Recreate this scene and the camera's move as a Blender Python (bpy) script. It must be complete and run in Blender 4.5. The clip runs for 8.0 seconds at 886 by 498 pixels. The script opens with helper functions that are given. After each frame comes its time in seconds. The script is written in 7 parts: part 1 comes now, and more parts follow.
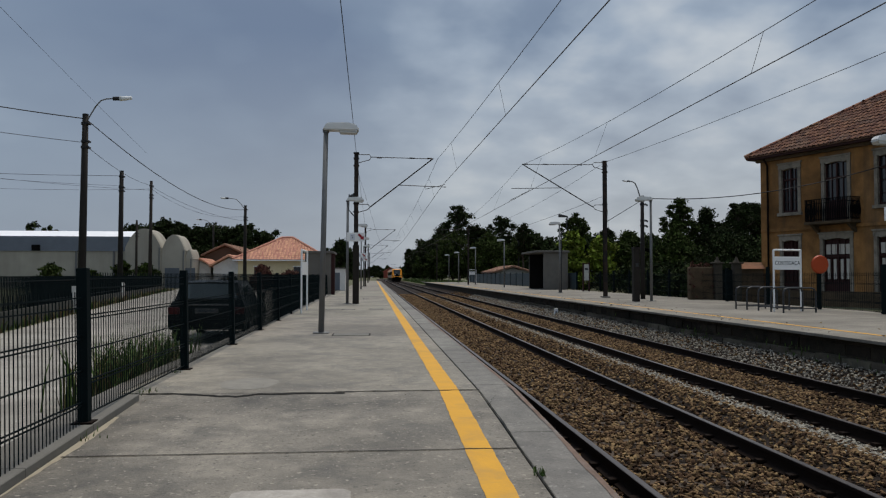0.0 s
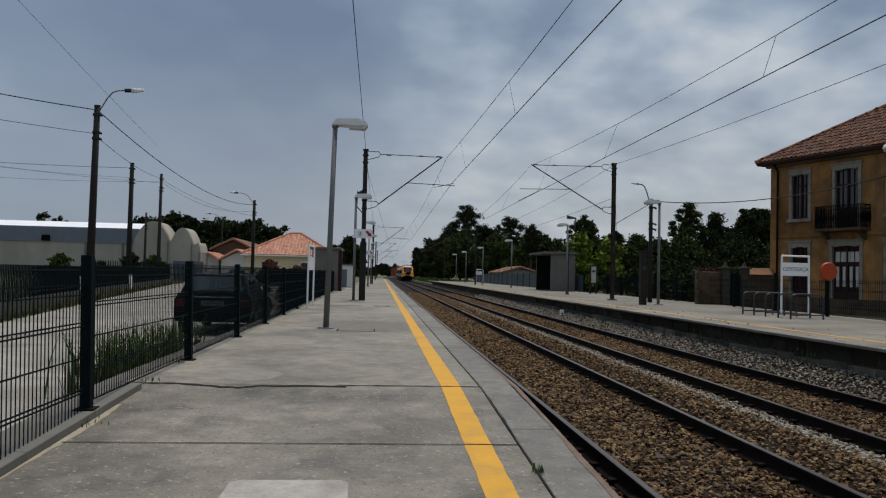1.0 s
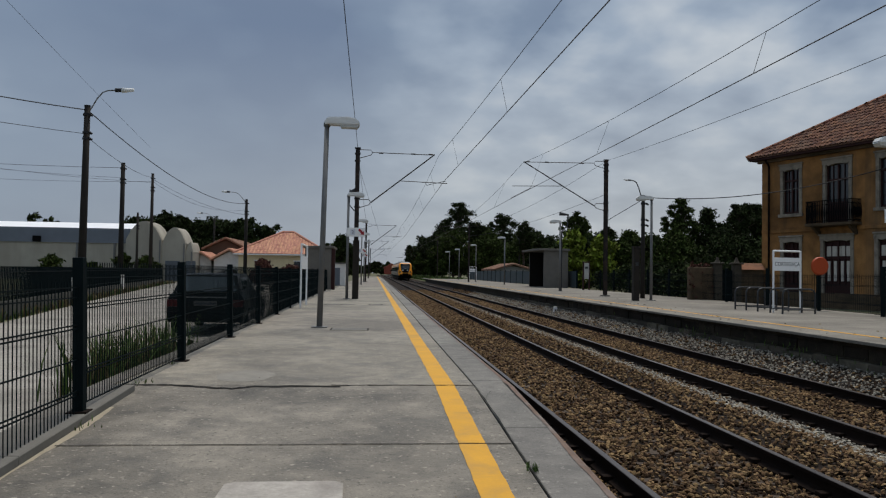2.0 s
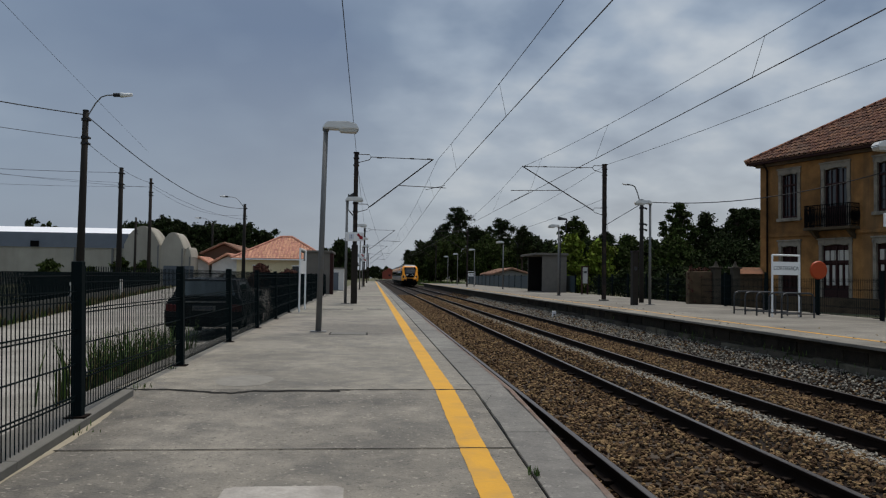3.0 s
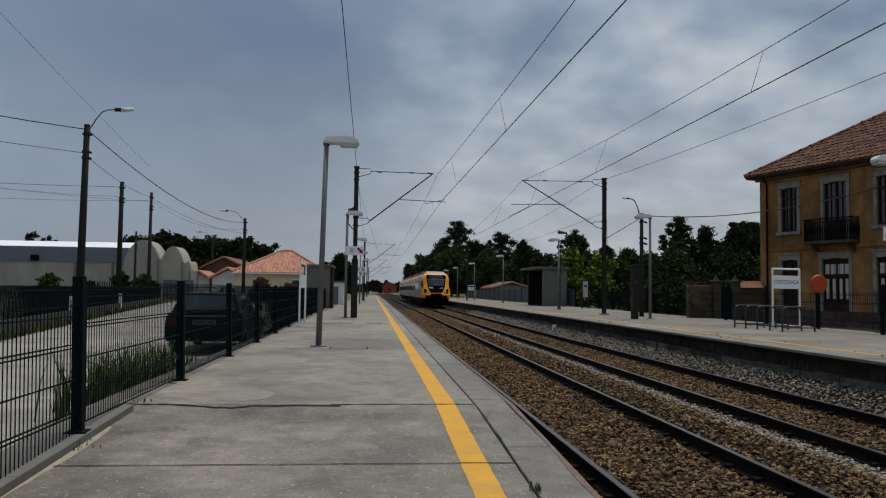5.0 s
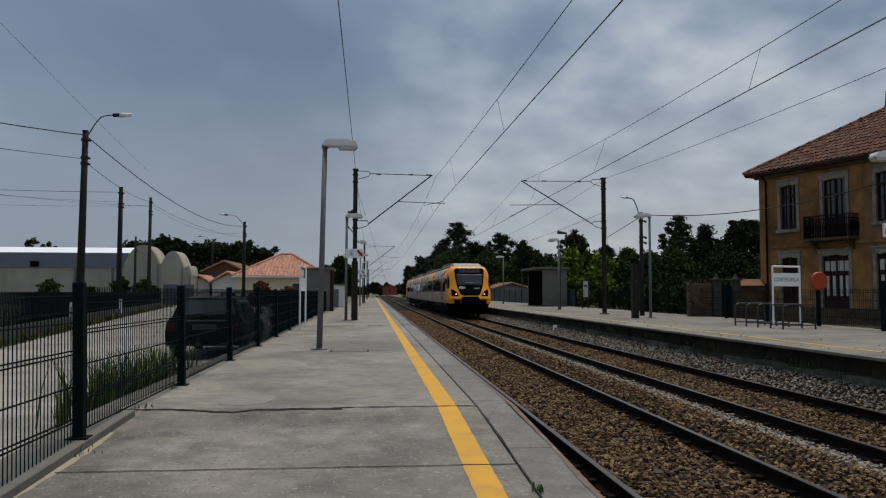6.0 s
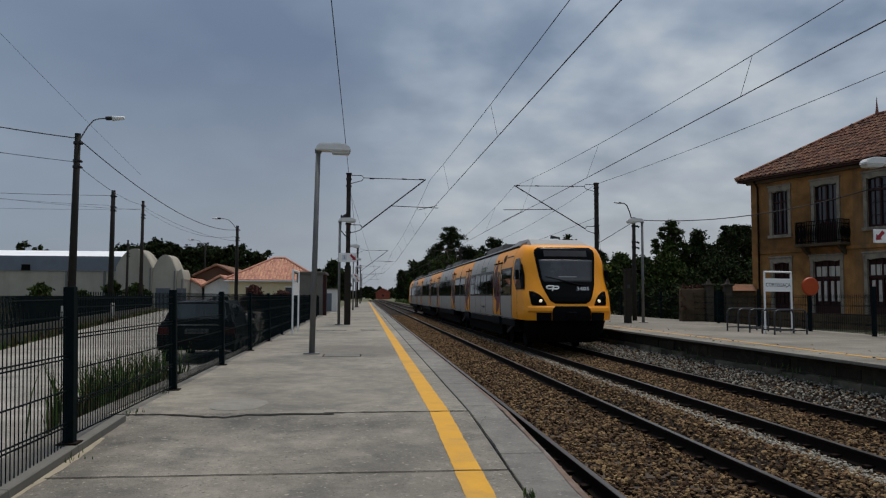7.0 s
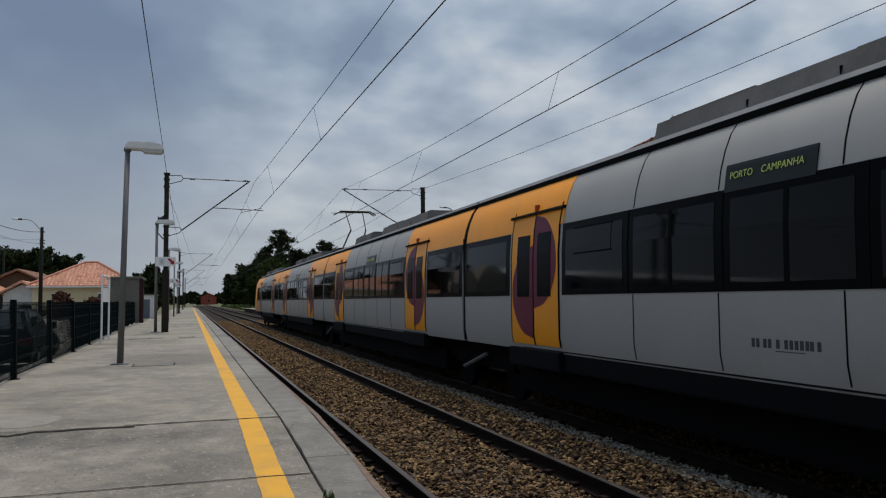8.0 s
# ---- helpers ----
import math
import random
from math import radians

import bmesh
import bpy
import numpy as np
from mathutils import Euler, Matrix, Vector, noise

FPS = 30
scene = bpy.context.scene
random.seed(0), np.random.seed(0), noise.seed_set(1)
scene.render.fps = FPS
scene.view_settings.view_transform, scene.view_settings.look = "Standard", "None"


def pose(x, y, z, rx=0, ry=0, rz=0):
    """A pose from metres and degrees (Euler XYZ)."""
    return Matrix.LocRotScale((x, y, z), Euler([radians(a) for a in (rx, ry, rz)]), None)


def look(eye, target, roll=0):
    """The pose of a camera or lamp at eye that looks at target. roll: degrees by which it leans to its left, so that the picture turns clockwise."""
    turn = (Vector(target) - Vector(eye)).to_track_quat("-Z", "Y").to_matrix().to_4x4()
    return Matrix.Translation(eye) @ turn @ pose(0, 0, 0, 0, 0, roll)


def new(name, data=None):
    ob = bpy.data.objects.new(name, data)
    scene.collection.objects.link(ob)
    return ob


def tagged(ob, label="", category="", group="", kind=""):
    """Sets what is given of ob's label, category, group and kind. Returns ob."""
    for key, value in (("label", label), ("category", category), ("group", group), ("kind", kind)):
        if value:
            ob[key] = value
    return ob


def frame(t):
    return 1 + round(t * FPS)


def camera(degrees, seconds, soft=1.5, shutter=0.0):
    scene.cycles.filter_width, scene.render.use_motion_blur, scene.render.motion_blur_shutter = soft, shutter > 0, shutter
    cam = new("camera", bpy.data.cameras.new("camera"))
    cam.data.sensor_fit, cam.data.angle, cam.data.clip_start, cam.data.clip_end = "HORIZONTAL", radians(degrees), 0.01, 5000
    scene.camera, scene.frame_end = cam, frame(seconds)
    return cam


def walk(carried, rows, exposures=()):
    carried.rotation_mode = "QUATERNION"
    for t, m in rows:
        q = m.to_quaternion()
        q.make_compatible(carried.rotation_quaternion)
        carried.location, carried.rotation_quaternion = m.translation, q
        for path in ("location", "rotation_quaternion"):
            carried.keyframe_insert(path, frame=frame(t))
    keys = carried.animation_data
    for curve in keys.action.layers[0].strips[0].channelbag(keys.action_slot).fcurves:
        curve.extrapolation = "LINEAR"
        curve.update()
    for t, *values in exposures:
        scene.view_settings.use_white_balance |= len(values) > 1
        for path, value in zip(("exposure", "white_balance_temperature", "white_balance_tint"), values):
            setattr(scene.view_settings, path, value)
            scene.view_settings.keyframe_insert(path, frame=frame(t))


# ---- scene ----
# the camera, held by hand at the foot of the platform ramp
cam = camera(60.0, 8.0, soft=1.2, shutter=0.0)
PATH = [
        (0.0, -0.018, -0.007, 1.182, -5.18, 1.98, 0.06),
        (0.2, -0.012, -0.018, 1.198, -5.10, 1.92, 0.02),
        (0.5, -0.006, -0.002, 1.159, -4.51, 2.13, 1.76),
        (0.7, 0.022, 0.009, 1.154, -4.47, 2.02, 0.87),
        (1.0, 0.013, -0.002, 1.148, -4.59, 1.93, 1.37),
        (1.2, 0.012, 0.003, 1.167, -4.59, 1.82, 0.94),
        (1.5, 0.009, 0.006, 1.156, -4.85, 1.81, 0.23),
        (1.7, 0.014, -0.007, 1.164, -4.98, 1.71, 0.52),
        (2.8, 0.005, 0.015, 1.164, -5.20, 2.01, 1.09),
        (3.0, -0.001, 0.017, 1.155, -5.24, 2.10, 0.82),
        (3.5, -0.005, 0.019, 1.161, -5.42, 2.22, 0.77),
        (4.0, -0.000, 0.000, 1.160, -5.33, 2.50, 1.00),
        (4.5, -0.008, 0.004, 1.160, -5.26, 2.89, 1.03),
        (6.0, -0.006, 0.006, 1.163, -5.24, 3.24, 0.11),
        (6.5, -0.002, -0.004, 1.167, -5.48, 3.32, 0.27),
        (7.0, 0.000, -0.001, 1.172, -5.74, 3.56, 0.23),
        (7.5, 0.019, -0.022, 1.177, -6.65, 3.59, 0.49),
        (7.6, 0.032, -0.053, 1.186, -8.40, 3.60, 0.43),
        (7.7, 0.041, -0.073, 1.200, -10.02, 3.56, 0.37),
        (7.8, 0.051, -0.115, 1.193, -12.50, 3.67, 0.18),
        (7.9, 0.094, -0.126, 1.192, -14.39, 3.64, -0.19),
        (8.0, 0.190, -0.144, 1.179, -18.24, 3.75, -0.60)]


def aim(x, y, z, yaw, pitch, roll):
    a, b = radians(yaw), radians(pitch)
    ahead = Vector((-math.sin(a) * math.cos(b), math.cos(a) * math.cos(b), math.sin(b)))
    return look((x, y, z), Vector((x, y, z)) + ahead, roll)


walk(cam, [(t, aim(*row)) for t, *row in PATH], [(0.0, -0.02), (1.5, 0.0), (4.0, -0.06), (6.5, -0.1), (7.5, -0.1), (8.0, 0.06)])

# ---- sky, sun and exposure ----
SUN_AZ, SUN_EL = 18.0, 70.0        # degrees clockwise from the line of the tracks, and above the horizon
scene.view_settings.exposure = 0.0
world = bpy.data.worlds.new("overcast_sky")
scene.world = world
world.use_nodes = True


class Nodes:
    """Short names for building node trees."""

    def __init__(self, tree):
        self.tree = tree

    def add(self, kind, **values):
        node = self.tree.nodes.new(kind)
        for key, value in values.items():
            if key in node.inputs:
                node.inputs[key].default_value = value
        return node

    def link(self, a, b):
        self.tree.links.new(a, b)

    def math(self, op, a, b=0.0, clamp=False):
        node = self.tree.nodes.new("ShaderNodeMath")
        node.operation, node.use_clamp = op, clamp
        for n, v in enumerate((a, b)):
            if isinstance(v, (int, float)):
                node.inputs[n].default_value = v
            else:
                self.link(v, node.inputs[n])
        return node.outputs[0]

    def noise(self, vector, scale, detail=4.0, rough=0.55, distort=0.0):
        node = self.add("ShaderNodeTexNoise", Scale=scale, Detail=detail, Roughness=rough, Distortion=distort)
        self.link(vector, node.inputs["Vector"])
        return node.outputs["Fac"]

    def ramp(self, fac, stops):
        node = self.tree.nodes.new("ShaderNodeValToRGB")
        marks = node.color_ramp.elements
        while len(marks) < len(stops):
            marks.new(0.5)
        for mark, (at, colour) in zip(marks, stops):
            mark.position = at
            mark.color = (*colour, 1) if len(colour) == 3 else colour
        self.link(fac, node.inputs[0])
        return node.outputs[0]

    def mix(self, fac, a, b, blend="MIX"):
        node = self.tree.nodes.new("ShaderNodeMix")
        node.data_type, node.blend_type = "RGBA", blend
        for socket, v in ((node.inputs[0], fac), (node.inputs[6], a), (node.inputs[7], b)):
            if isinstance(v, (int, float)):
                socket.default_value = v
            elif isinstance(v, tuple):
                socket.default_value = (*v, 1)
            else:
                self.link(v, socket)
        return node.outputs[2]


def build_sky():
    world.node_tree.nodes.clear()
    n = Nodes(world.node_tree)
    out = n.add("ShaderNodeOutputWorld")
    back = n.add("ShaderNodeBackground", Strength=0.1)
    sky = world.node_tree.nodes.new("ShaderNodeTexSky")
    sky.sky_type, sky.sun_disc = "NISHITA", False
    sky.sun_elevation, sky.sun_rotation = radians(SUN_EL), radians(SUN_AZ)
    sky.air_density, sky.dust_density = 1.0, 2.5
    coord = n.add("ShaderNodeTexCoord")
    split = n.add("ShaderNodeSeparateXYZ")
    n.link(coord.outputs["Generated"], split.inputs[0])
    x, y, z = split.outputs
    high = n.math("MAXIMUM", z, 0.0)
    flat = n.math("ADD", high, 0.36)
    plane = n.add("ShaderNodeCombineXYZ")
    n.link(n.math("DIVIDE", x, flat), plane.inputs[0])
    n.link(n.math("DIVIDE", y, flat), plane.inputs[1])
    big = n.noise(plane.outputs[0], 0.7, 4.0, 0.5, 0.2)
    small = n.noise(plane.outputs[0], 5.5, 4.0, 0.45, 0.05)
    # a dark bank straight ahead, broken pale cloud towards the sun's side
    east = n.math("ADD", x, 0.5)
    side = n.ramp(east, [(0.0, (0.2,) * 3), (0.16, (0.155,) * 3), (0.38, (0.055,) * 3), (0.62, (0.235,) * 3), (1.0, (0.27,) * 3)])
    broken = n.ramp(east, [(0.2, (0.12,) * 3), (0.5, (0.3,) * 3), (0.72, (0.5,) * 3)])
    puffs = n.math("MULTIPLY", n.math("ADD", small, -0.5), broken)
    cover = n.math("ADD", n.math("ADD", n.math("MULTIPLY", big, 0.62), puffs), n.math("ADD", side, 0.08))
    cloud = n.ramp(cover, [(0.44, SKY_DARK), (0.56, SKY_MID), (0.66, SKY_PALE), (0.78, SKY_WHITE)])
    haze = n.ramp(high, [(0.0, (1, 1, 1)), (0.10, (0.75, 0.75, 0.75)), (0.30, (0.0, 0.0, 0.0))])
    cloud = n.mix(haze, cloud, n.mix(0.55, cloud, n.ramp(n.math("ADD", x, 0.5), [(0.1, SKY_HAZE), (0.85, SKY_GLARE)])))
    # thinner cloud overhead lets more light through than the bank on the horizon
    thin = n.ramp(high, [(0.32, (0.345, 0.362, 0.385)), (0.85, (0.6, 0.61, 0.63))])
    cloud = n.mix(1.0, cloud, n.mix(1.0, thin, (2.9, 2.76, 2.6), "MULTIPLY"), "MULTIPLY")
    n.link(n.mix(0.9, sky.outputs[0], cloud), back.inputs["Color"])
    n.link(back.outputs[0], out.inputs["Surface"])


SKY_DARK, SKY_MID, SKY_PALE, SKY_WHITE, SKY_HAZE, SKY_GLARE = (1.48, 2.0, 2.95), (1.98, 2.6, 3.55), (3.25, 3.95, 4.85), (5.5, 5.95, 6.35), (3.5, 3.95, 4.5), (5.9, 5.9, 5.7)
build_sky()
sun = new("sun", bpy.data.lights.new("sun", "SUN"))
sun.data.energy, sun.data.angle, sun.data.color = 2.6, radians(20), (1.0, 0.93, 0.83)
sun.matrix_world = look((math.sin(radians(SUN_AZ)) * 50, math.cos(radians(SUN_AZ)) * 50, math.tan(radians(SUN_EL)) * 50), (0, 0, 0))

# ---- materials ----


def material(name, colour, rough=0.8, metal=0.0, vary=0.25, scale=3.0, fine=40.0, bump=0.15, tint=None, stains=None, stain=0.0,
             stain_scale=0.6, per_piece=0.0, per_island=0.0, coat=0.0, local=False, spec=0.25, bump_far=0.02, streaks=False, patch=0.0, speck=0.0):
    """A surface with grain at two scales, stains of a second colour, relief and a shift from piece to piece."""
    m = bpy.data.materials.new(name)
    m.use_nodes = True
    n = Nodes(m.node_tree)
    shade = m.node_tree.nodes["Principled BSDF"]
    if local:
        place = n.add("ShaderNodeTexCoord").outputs["Object"]
    else:
        place = n.add("ShaderNodeNewGeometry").outputs["Position"]
    if streaks:
        mapping = n.add("ShaderNodeMapping")
        mapping.inputs["Scale"].default_value = (1, 1, 0.12)
        n.link(place, mapping.inputs[0])
        long_place = mapping.outputs[0]
    else:
        long_place = place
    coarse, grain = n.noise(place, scale, 5.0, 0.6), n.noise(place, fine, 3.0, 0.6)
    level = n.math("ADD", n.math("MULTIPLY", coarse, 0.65), n.math("MULTIPLY", grain, 0.35))
    dark = tuple(c * (1 - vary) for c in colour)
    pale = tuple(min(1, c * (1 + vary)) for c in (tint or colour))
    c = n.ramp(level, [(0.3, dark), (0.7, pale)])
    if stains:
        spots = n.noise(long_place, stain_scale, 6.0, 0.65, 0.6)
        c = n.mix(n.math("MULTIPLY", n.ramp(spots, [(0.48, (0, 0, 0)), (0.68, (1, 1, 1))]), stain), c, stains)
    if patch:
        wide = n.noise(place, 0.33, 3.0, 0.6, 0.8)
        c = n.mix(1.0, c, n.ramp(wide, [(0.36, (1 - patch,) * 3), (0.64, (1 + patch,) * 3)]), "MULTIPLY")
    if speck:
        dots = n.noise(place, 25.0, 2.0, 0.5)
        c = n.mix(n.math("MULTIPLY", n.ramp(dots, [(0.635, (0, 0, 0)), (0.7, (1, 1, 1))]), speck), c, tuple(min(1, v * 2.1) for v in colour))
        pits = n.noise(place, 32.0, 2.0, 0.5)
        c = n.mix(n.math("MULTIPLY", n.ramp(pits, [(0.3, (1, 1, 1)), (0.37, (0, 0, 0))]), speck), c, tuple(v * 0.35 for v in colour))
    if per_piece or per_island:
        pick = n.add("ShaderNodeObjectInfo").outputs["Random"] if per_piece else n.add("ShaderNodeNewGeometry").outputs["Random Per Island"]
        amount = per_piece or per_island
        hue = n.add("ShaderNodeHueSaturation")
        n.link(n.math("ADD", n.math("MULTIPLY", pick, 2 * amount), 1 - amount), hue.inputs["Value"])
        n.link(n.math("ADD", n.math("MULTIPLY", pick, 0.03), 0.485), hue.inputs["Hue"])
        n.link(c, hue.inputs["Color"])
        c = hue.outputs[0]
    n.link(c, shade.inputs["Base Color"])
    shade.inputs["Metallic"].default_value = metal
    shade.inputs["Specular IOR Level"].default_value = spec
    shade.inputs["Coat Weight"].default_value = coat
    n.link(n.math("ADD", n.math("MULTIPLY", level, 0.3), rough - 0.15, True), shade.inputs["Roughness"])
    if bump:
        relief = n.add("ShaderNodeBump", Strength=bump, Distance=bump_far)
        n.link(level, relief.inputs["Height"])
        n.link(relief.outputs[0], shade.inputs["Normal"])
    return m


def glow(name, colour, strength):
    m = bpy.data.materials.new(name)
    m.use_nodes = True
    shade = m.node_tree.nodes["Principled BSDF"]
    shade.inputs["Base Color"].default_value = (*colour, 1)
    shade.inputs["Emission Color"].default_value = (*colour, 1)
    shade.inputs["Emission Strength"].default_value = strength
    return m


PATCH_CONCRETE = material("repair_mortar", (0.2, 0.187, 0.16), 0.8, vary=0.25, scale=6, fine=60, bump=0.4, spec=0.4)
CONCRETE = material("platform_concrete", (0.187, 0.168, 0.136), 0.72, spec=0.45, vary=0.42, scale=5.0, fine=55, bump=1.0, stains=(0.095, 0.09, 0.08), stain=0.75, stain_scale=1.6, per_piece=0.1, patch=0.28, speck=0.7)
RAMP_CONCRETE = material("darker_ramp_concrete", (0.16, 0.144, 0.118), 0.74, spec=0.42, vary=0.5, scale=4.0, fine=60, bump=1.0, stains=(0.07, 0.066, 0.058), stain=0.8, stain_scale=1.3, patch=0.3, speck=0.7)
EDGE_STONE = material("edge_concrete", (0.15, 0.142, 0.126), 0.75, spec=0.4, vary=0.42, scale=5, fine=55, bump=0.5, stains=(0.085, 0.082, 0.077), stain=0.7, stain_scale=1.6, per_piece=0.1, patch=0.22, speck=0.5)
KERB = material("kerb_concrete", (0.14, 0.133, 0.118), 0.9, vary=0.2, scale=3, bump=0.3, stains=(0.1, 0.095, 0.08), stain=0.5)
SAND = material("washed_sand", (0.32, 0.28, 0.21), 0.95, vary=0.15, scale=5, fine=120)
BRICK_RED = material("red_edge", (0.15, 0.103, 0.08), 0.9, vary=0.3, scale=6, stains=(0.2, 0.19, 0.18), stain=0.8, stain_scale=2)
YELLOW_LINE = material("yellow_road_paint", (0.58, 0.3, 0.028), 0.7, vary=0.12, scale=2.5, fine=50, bump=0.15, stains=(0.34, 0.21, 0.07), stain=0.6, stain_scale=2.0)
CRACK = material("crack_dark", (0.016, 0.015, 0.013), 1.0)
OPP_CONCRETE = material("pale_platform", (0.175, 0.161, 0.136), 0.92, patch=0.2, speck=0.4, vary=0.3, scale=1.2, stains=(0.22, 0.2, 0.17), stain=0.4)
# wall stone is near black: the face's deep shade is in its colour
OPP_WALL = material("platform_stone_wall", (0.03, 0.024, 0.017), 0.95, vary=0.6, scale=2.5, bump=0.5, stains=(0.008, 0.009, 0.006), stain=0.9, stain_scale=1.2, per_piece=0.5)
LIT_COURSE_STONE = material("lit_mossy_course_stone", (0.085, 0.073, 0.055), 0.95, vary=0.5, scale=3, bump=0.6, stains=(0.02, 0.022, 0.013), stain=0.85, stain_scale=1.5, per_piece=0.5)
# bed colour is near black to put in the shade between stones
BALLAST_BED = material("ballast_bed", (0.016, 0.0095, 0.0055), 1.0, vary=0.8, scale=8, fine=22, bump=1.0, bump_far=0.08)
STONE_BROWN = material("ballast_stone", (0.07, 0.039, 0.0175), 0.95, vary=0.5, scale=6, fine=60, per_island=0.9, spec=0.1, tint=(0.14, 0.087, 0.047))
STONE_GREY = material("pale_ballast_stone", (0.235, 0.215, 0.18), 0.95, vary=0.2, scale=8, fine=60, per_island=0.6)
RAIL_RUST = material("rusty_rail", (0.011, 0.0068, 0.005), 0.85, vary=0.4, scale=4, spec=0.08)
RAIL_TOP = material("polished_rail_head", (0.1, 0.085, 0.075), 0.38, metal=0.8, vary=0.2, scale=2, bump=0.05)
SLEEPER = material("sleeper_concrete", (0.07, 0.052, 0.038), 0.95, vary=0.35, scale=5, bump=0.3)
FENCE_GREEN = material("dark_green_coating", (0.004, 0.0085, 0.0095), 0.7, vary=0.2, scale=6, bump=0.05, spec=0.05)
GALV = material("galvanised_steel", (0.16, 0.162, 0.16), 0.6, metal=0.3, vary=0.2, scale=5, streaks=True, stains=(0.1, 0.095, 0.09), stain=0.5, stain_scale=3)
LAMP_WHITE = material("pale_lamp_housing", (0.66, 0.67, 0.66), 0.5, vary=0.08, scale=6)
LAMP_GLASS = material("lamp_bowl", (0.45, 0.45, 0.42), 0.25, vary=0.1)
MAST_STEEL = material("dark_mast_steel", (0.018, 0.015, 0.014), 0.65, metal=0.2, vary=0.3, scale=5, stains=(0.09, 0.055, 0.035), stain=0.6, stain_scale=4)
PYLON_BROWN = material("weathered_pylon", (0.024, 0.02, 0.016), 0.9, vary=0.3, scale=4, stains=(0.04, 0.035, 0.03), stain=0.7, streaks=True)
WIRE = material("dark_wire", (0.02, 0.02, 0.022), 0.7, vary=0.1)
COPPER_WIRE = material("contact_wire", (0.06, 0.05, 0.045), 0.6, vary=0.1)
SIGN_WHITE = material("white_sign_face", (0.78, 0.78, 0.77), 0.5, vary=0.05, scale=5)
SIGN_DARK = material("dark_sign_ink", (0.05, 0.055, 0.06), 0.6)
SIGN_RED = material("red_sign_ink", (0.3, 0.02, 0.03), 0.6)
POLE_CONCRETE = material("dark_concrete_pole", (0.018, 0.0155, 0.0135), 0.9, vary=0.3, scale=5, stains=(0.03, 0.028, 0.025), stain=0.7, streaks=True)
POLE_WOOD = material("tarred_pole_wood", (0.03, 0.024, 0.02), 0.9, vary=0.35, scale=6, streaks=True, stains=(0.03, 0.025, 0.02), stain=0.6)
ASPHALT = material("dusty_yard", (0.26, 0.245, 0.218), 0.95, patch=0.2, speck=0.6, vary=0.22, scale=1.5, fine=45, bump=0.4, stains=(0.12, 0.112, 0.1), stain=0.6, stain_scale=0.8)
EARTH = material("dry_earth_grass", (0.09, 0.095, 0.05), 1.0, vary=0.5, scale=1.2, fine=12, bump=0.6, bump_far=0.06, stains=(0.16, 0.13, 0.085), stain=0.6, stain_scale=0.25)
PLASTER = material("ochre_plaster", (0.25, 0.125, 0.043), 0.92, patch=0.4, vary=0.38, scale=2.2, fine=25, bump=0.25, stains=(0.1, 0.065, 0.036), stain=0.8, stain_scale=0.8, streaks=True)
GRANITE = material("granite_trim", (0.25, 0.22, 0.175), 0.85, vary=0.22, scale=4, stains=(0.08, 0.07, 0.058), stain=0.7, stain_scale=2)
DARK_WOOD = material("dark_red_joinery", (0.03, 0.009, 0.008), 0.7, vary=0.3, scale=5)
ROOF_TILE = material("old_clay_tile", (0.235, 0.105, 0.065), 0.9, vary=0.35, scale=3, fine=20, bump=0.3, stains=(0.09, 0.06, 0.045), stain=0.75, stain_scale=1.2, per_piece=0.3)
ROOF_NEW = material("bright_clay_tile", (0.5, 0.25, 0.17), 0.9, vary=0.25, scale=3, stains=(0.3, 0.14, 0.09), stain=0.6, stain_scale=1.0, per_island=0.2)
ROOF_RED = material("far_red_walls", (0.24, 0.06, 0.04), 0.9, vary=0.25, scale=1)
ROOF_DULL = material("dull_clay_tile", (0.22, 0.125, 0.085), 0.9, vary=0.25, scale=2)
CREAM = material("cream_render", (0.6, 0.52, 0.33), 0.9, vary=0.08, scale=2)
WHITE_WALL = material("white_render", (0.62, 0.61, 0.58), 0.9, vary=0.12, scale=1, stains=(0.4, 0.38, 0.34), stain=0.4)
SHED_WALL = material("shed_render", (0.34, 0.32, 0.27), 0.95, vary=0.14, scale=0.6, stains=(0.25, 0.225, 0.19), stain=0.6, stain_scale=0.3, streaks=True)
SHED_ROOF = material("pale_roof_sheet", (0.8, 0.81, 0.83), 0.5, vary=0.06, scale=0.5)
SHED_CLAD = material("blue_grey_cladding", (0.1, 0.115, 0.135), 0.7, vary=0.15, scale=0.8, stains=(0.1, 0.115, 0.135), stain=0.5)
SHELTER = material("shelter_concrete", (0.13, 0.121, 0.107), 0.9, vary=0.2, scale=2, stains=(0.1, 0.095, 0.085), stain=0.5, streaks=True)
STONE_WALL = material("old_garden_wall", (0.095, 0.066, 0.04), 0.95, vary=0.4, scale=2.5, bump=0.5, stains=(0.02, 0.02, 0.013), stain=0.8)
LEAF_DARK = material("dark_foliage", (0.022, 0.031, 0.01), 0.85, vary=0.4, scale=0.4, fine=4, bump=0, per_island=0.65, spec=0.08)
LEAF_MID = material("green_foliage", (0.034, 0.048, 0.011), 0.85, vary=0.4, scale=0.4, fine=4, bump=0, per_island=0.65, spec=0.08)
LEAF_LIGHT = material("fresh_foliage", (0.13, 0.165, 0.022), 0.8, vary=0.35, scale=0.5, fine=4, bump=0, per_island=0.65, spec=0.08)
LEAF_RED = material("reddish_shrub", (0.1, 0.045, 0.035), 0.8, vary=0.4, scale=1, bump=0, per_island=0.65, spec=0.08)
BARK = material("tree_bark", (0.07, 0.055, 0.042), 0.95, vary=0.35, scale=4)
GRASS = material("tall_grass", (0.06, 0.095, 0.022), 0.8, vary=0.35, scale=2, bump=0, per_island=0.5)
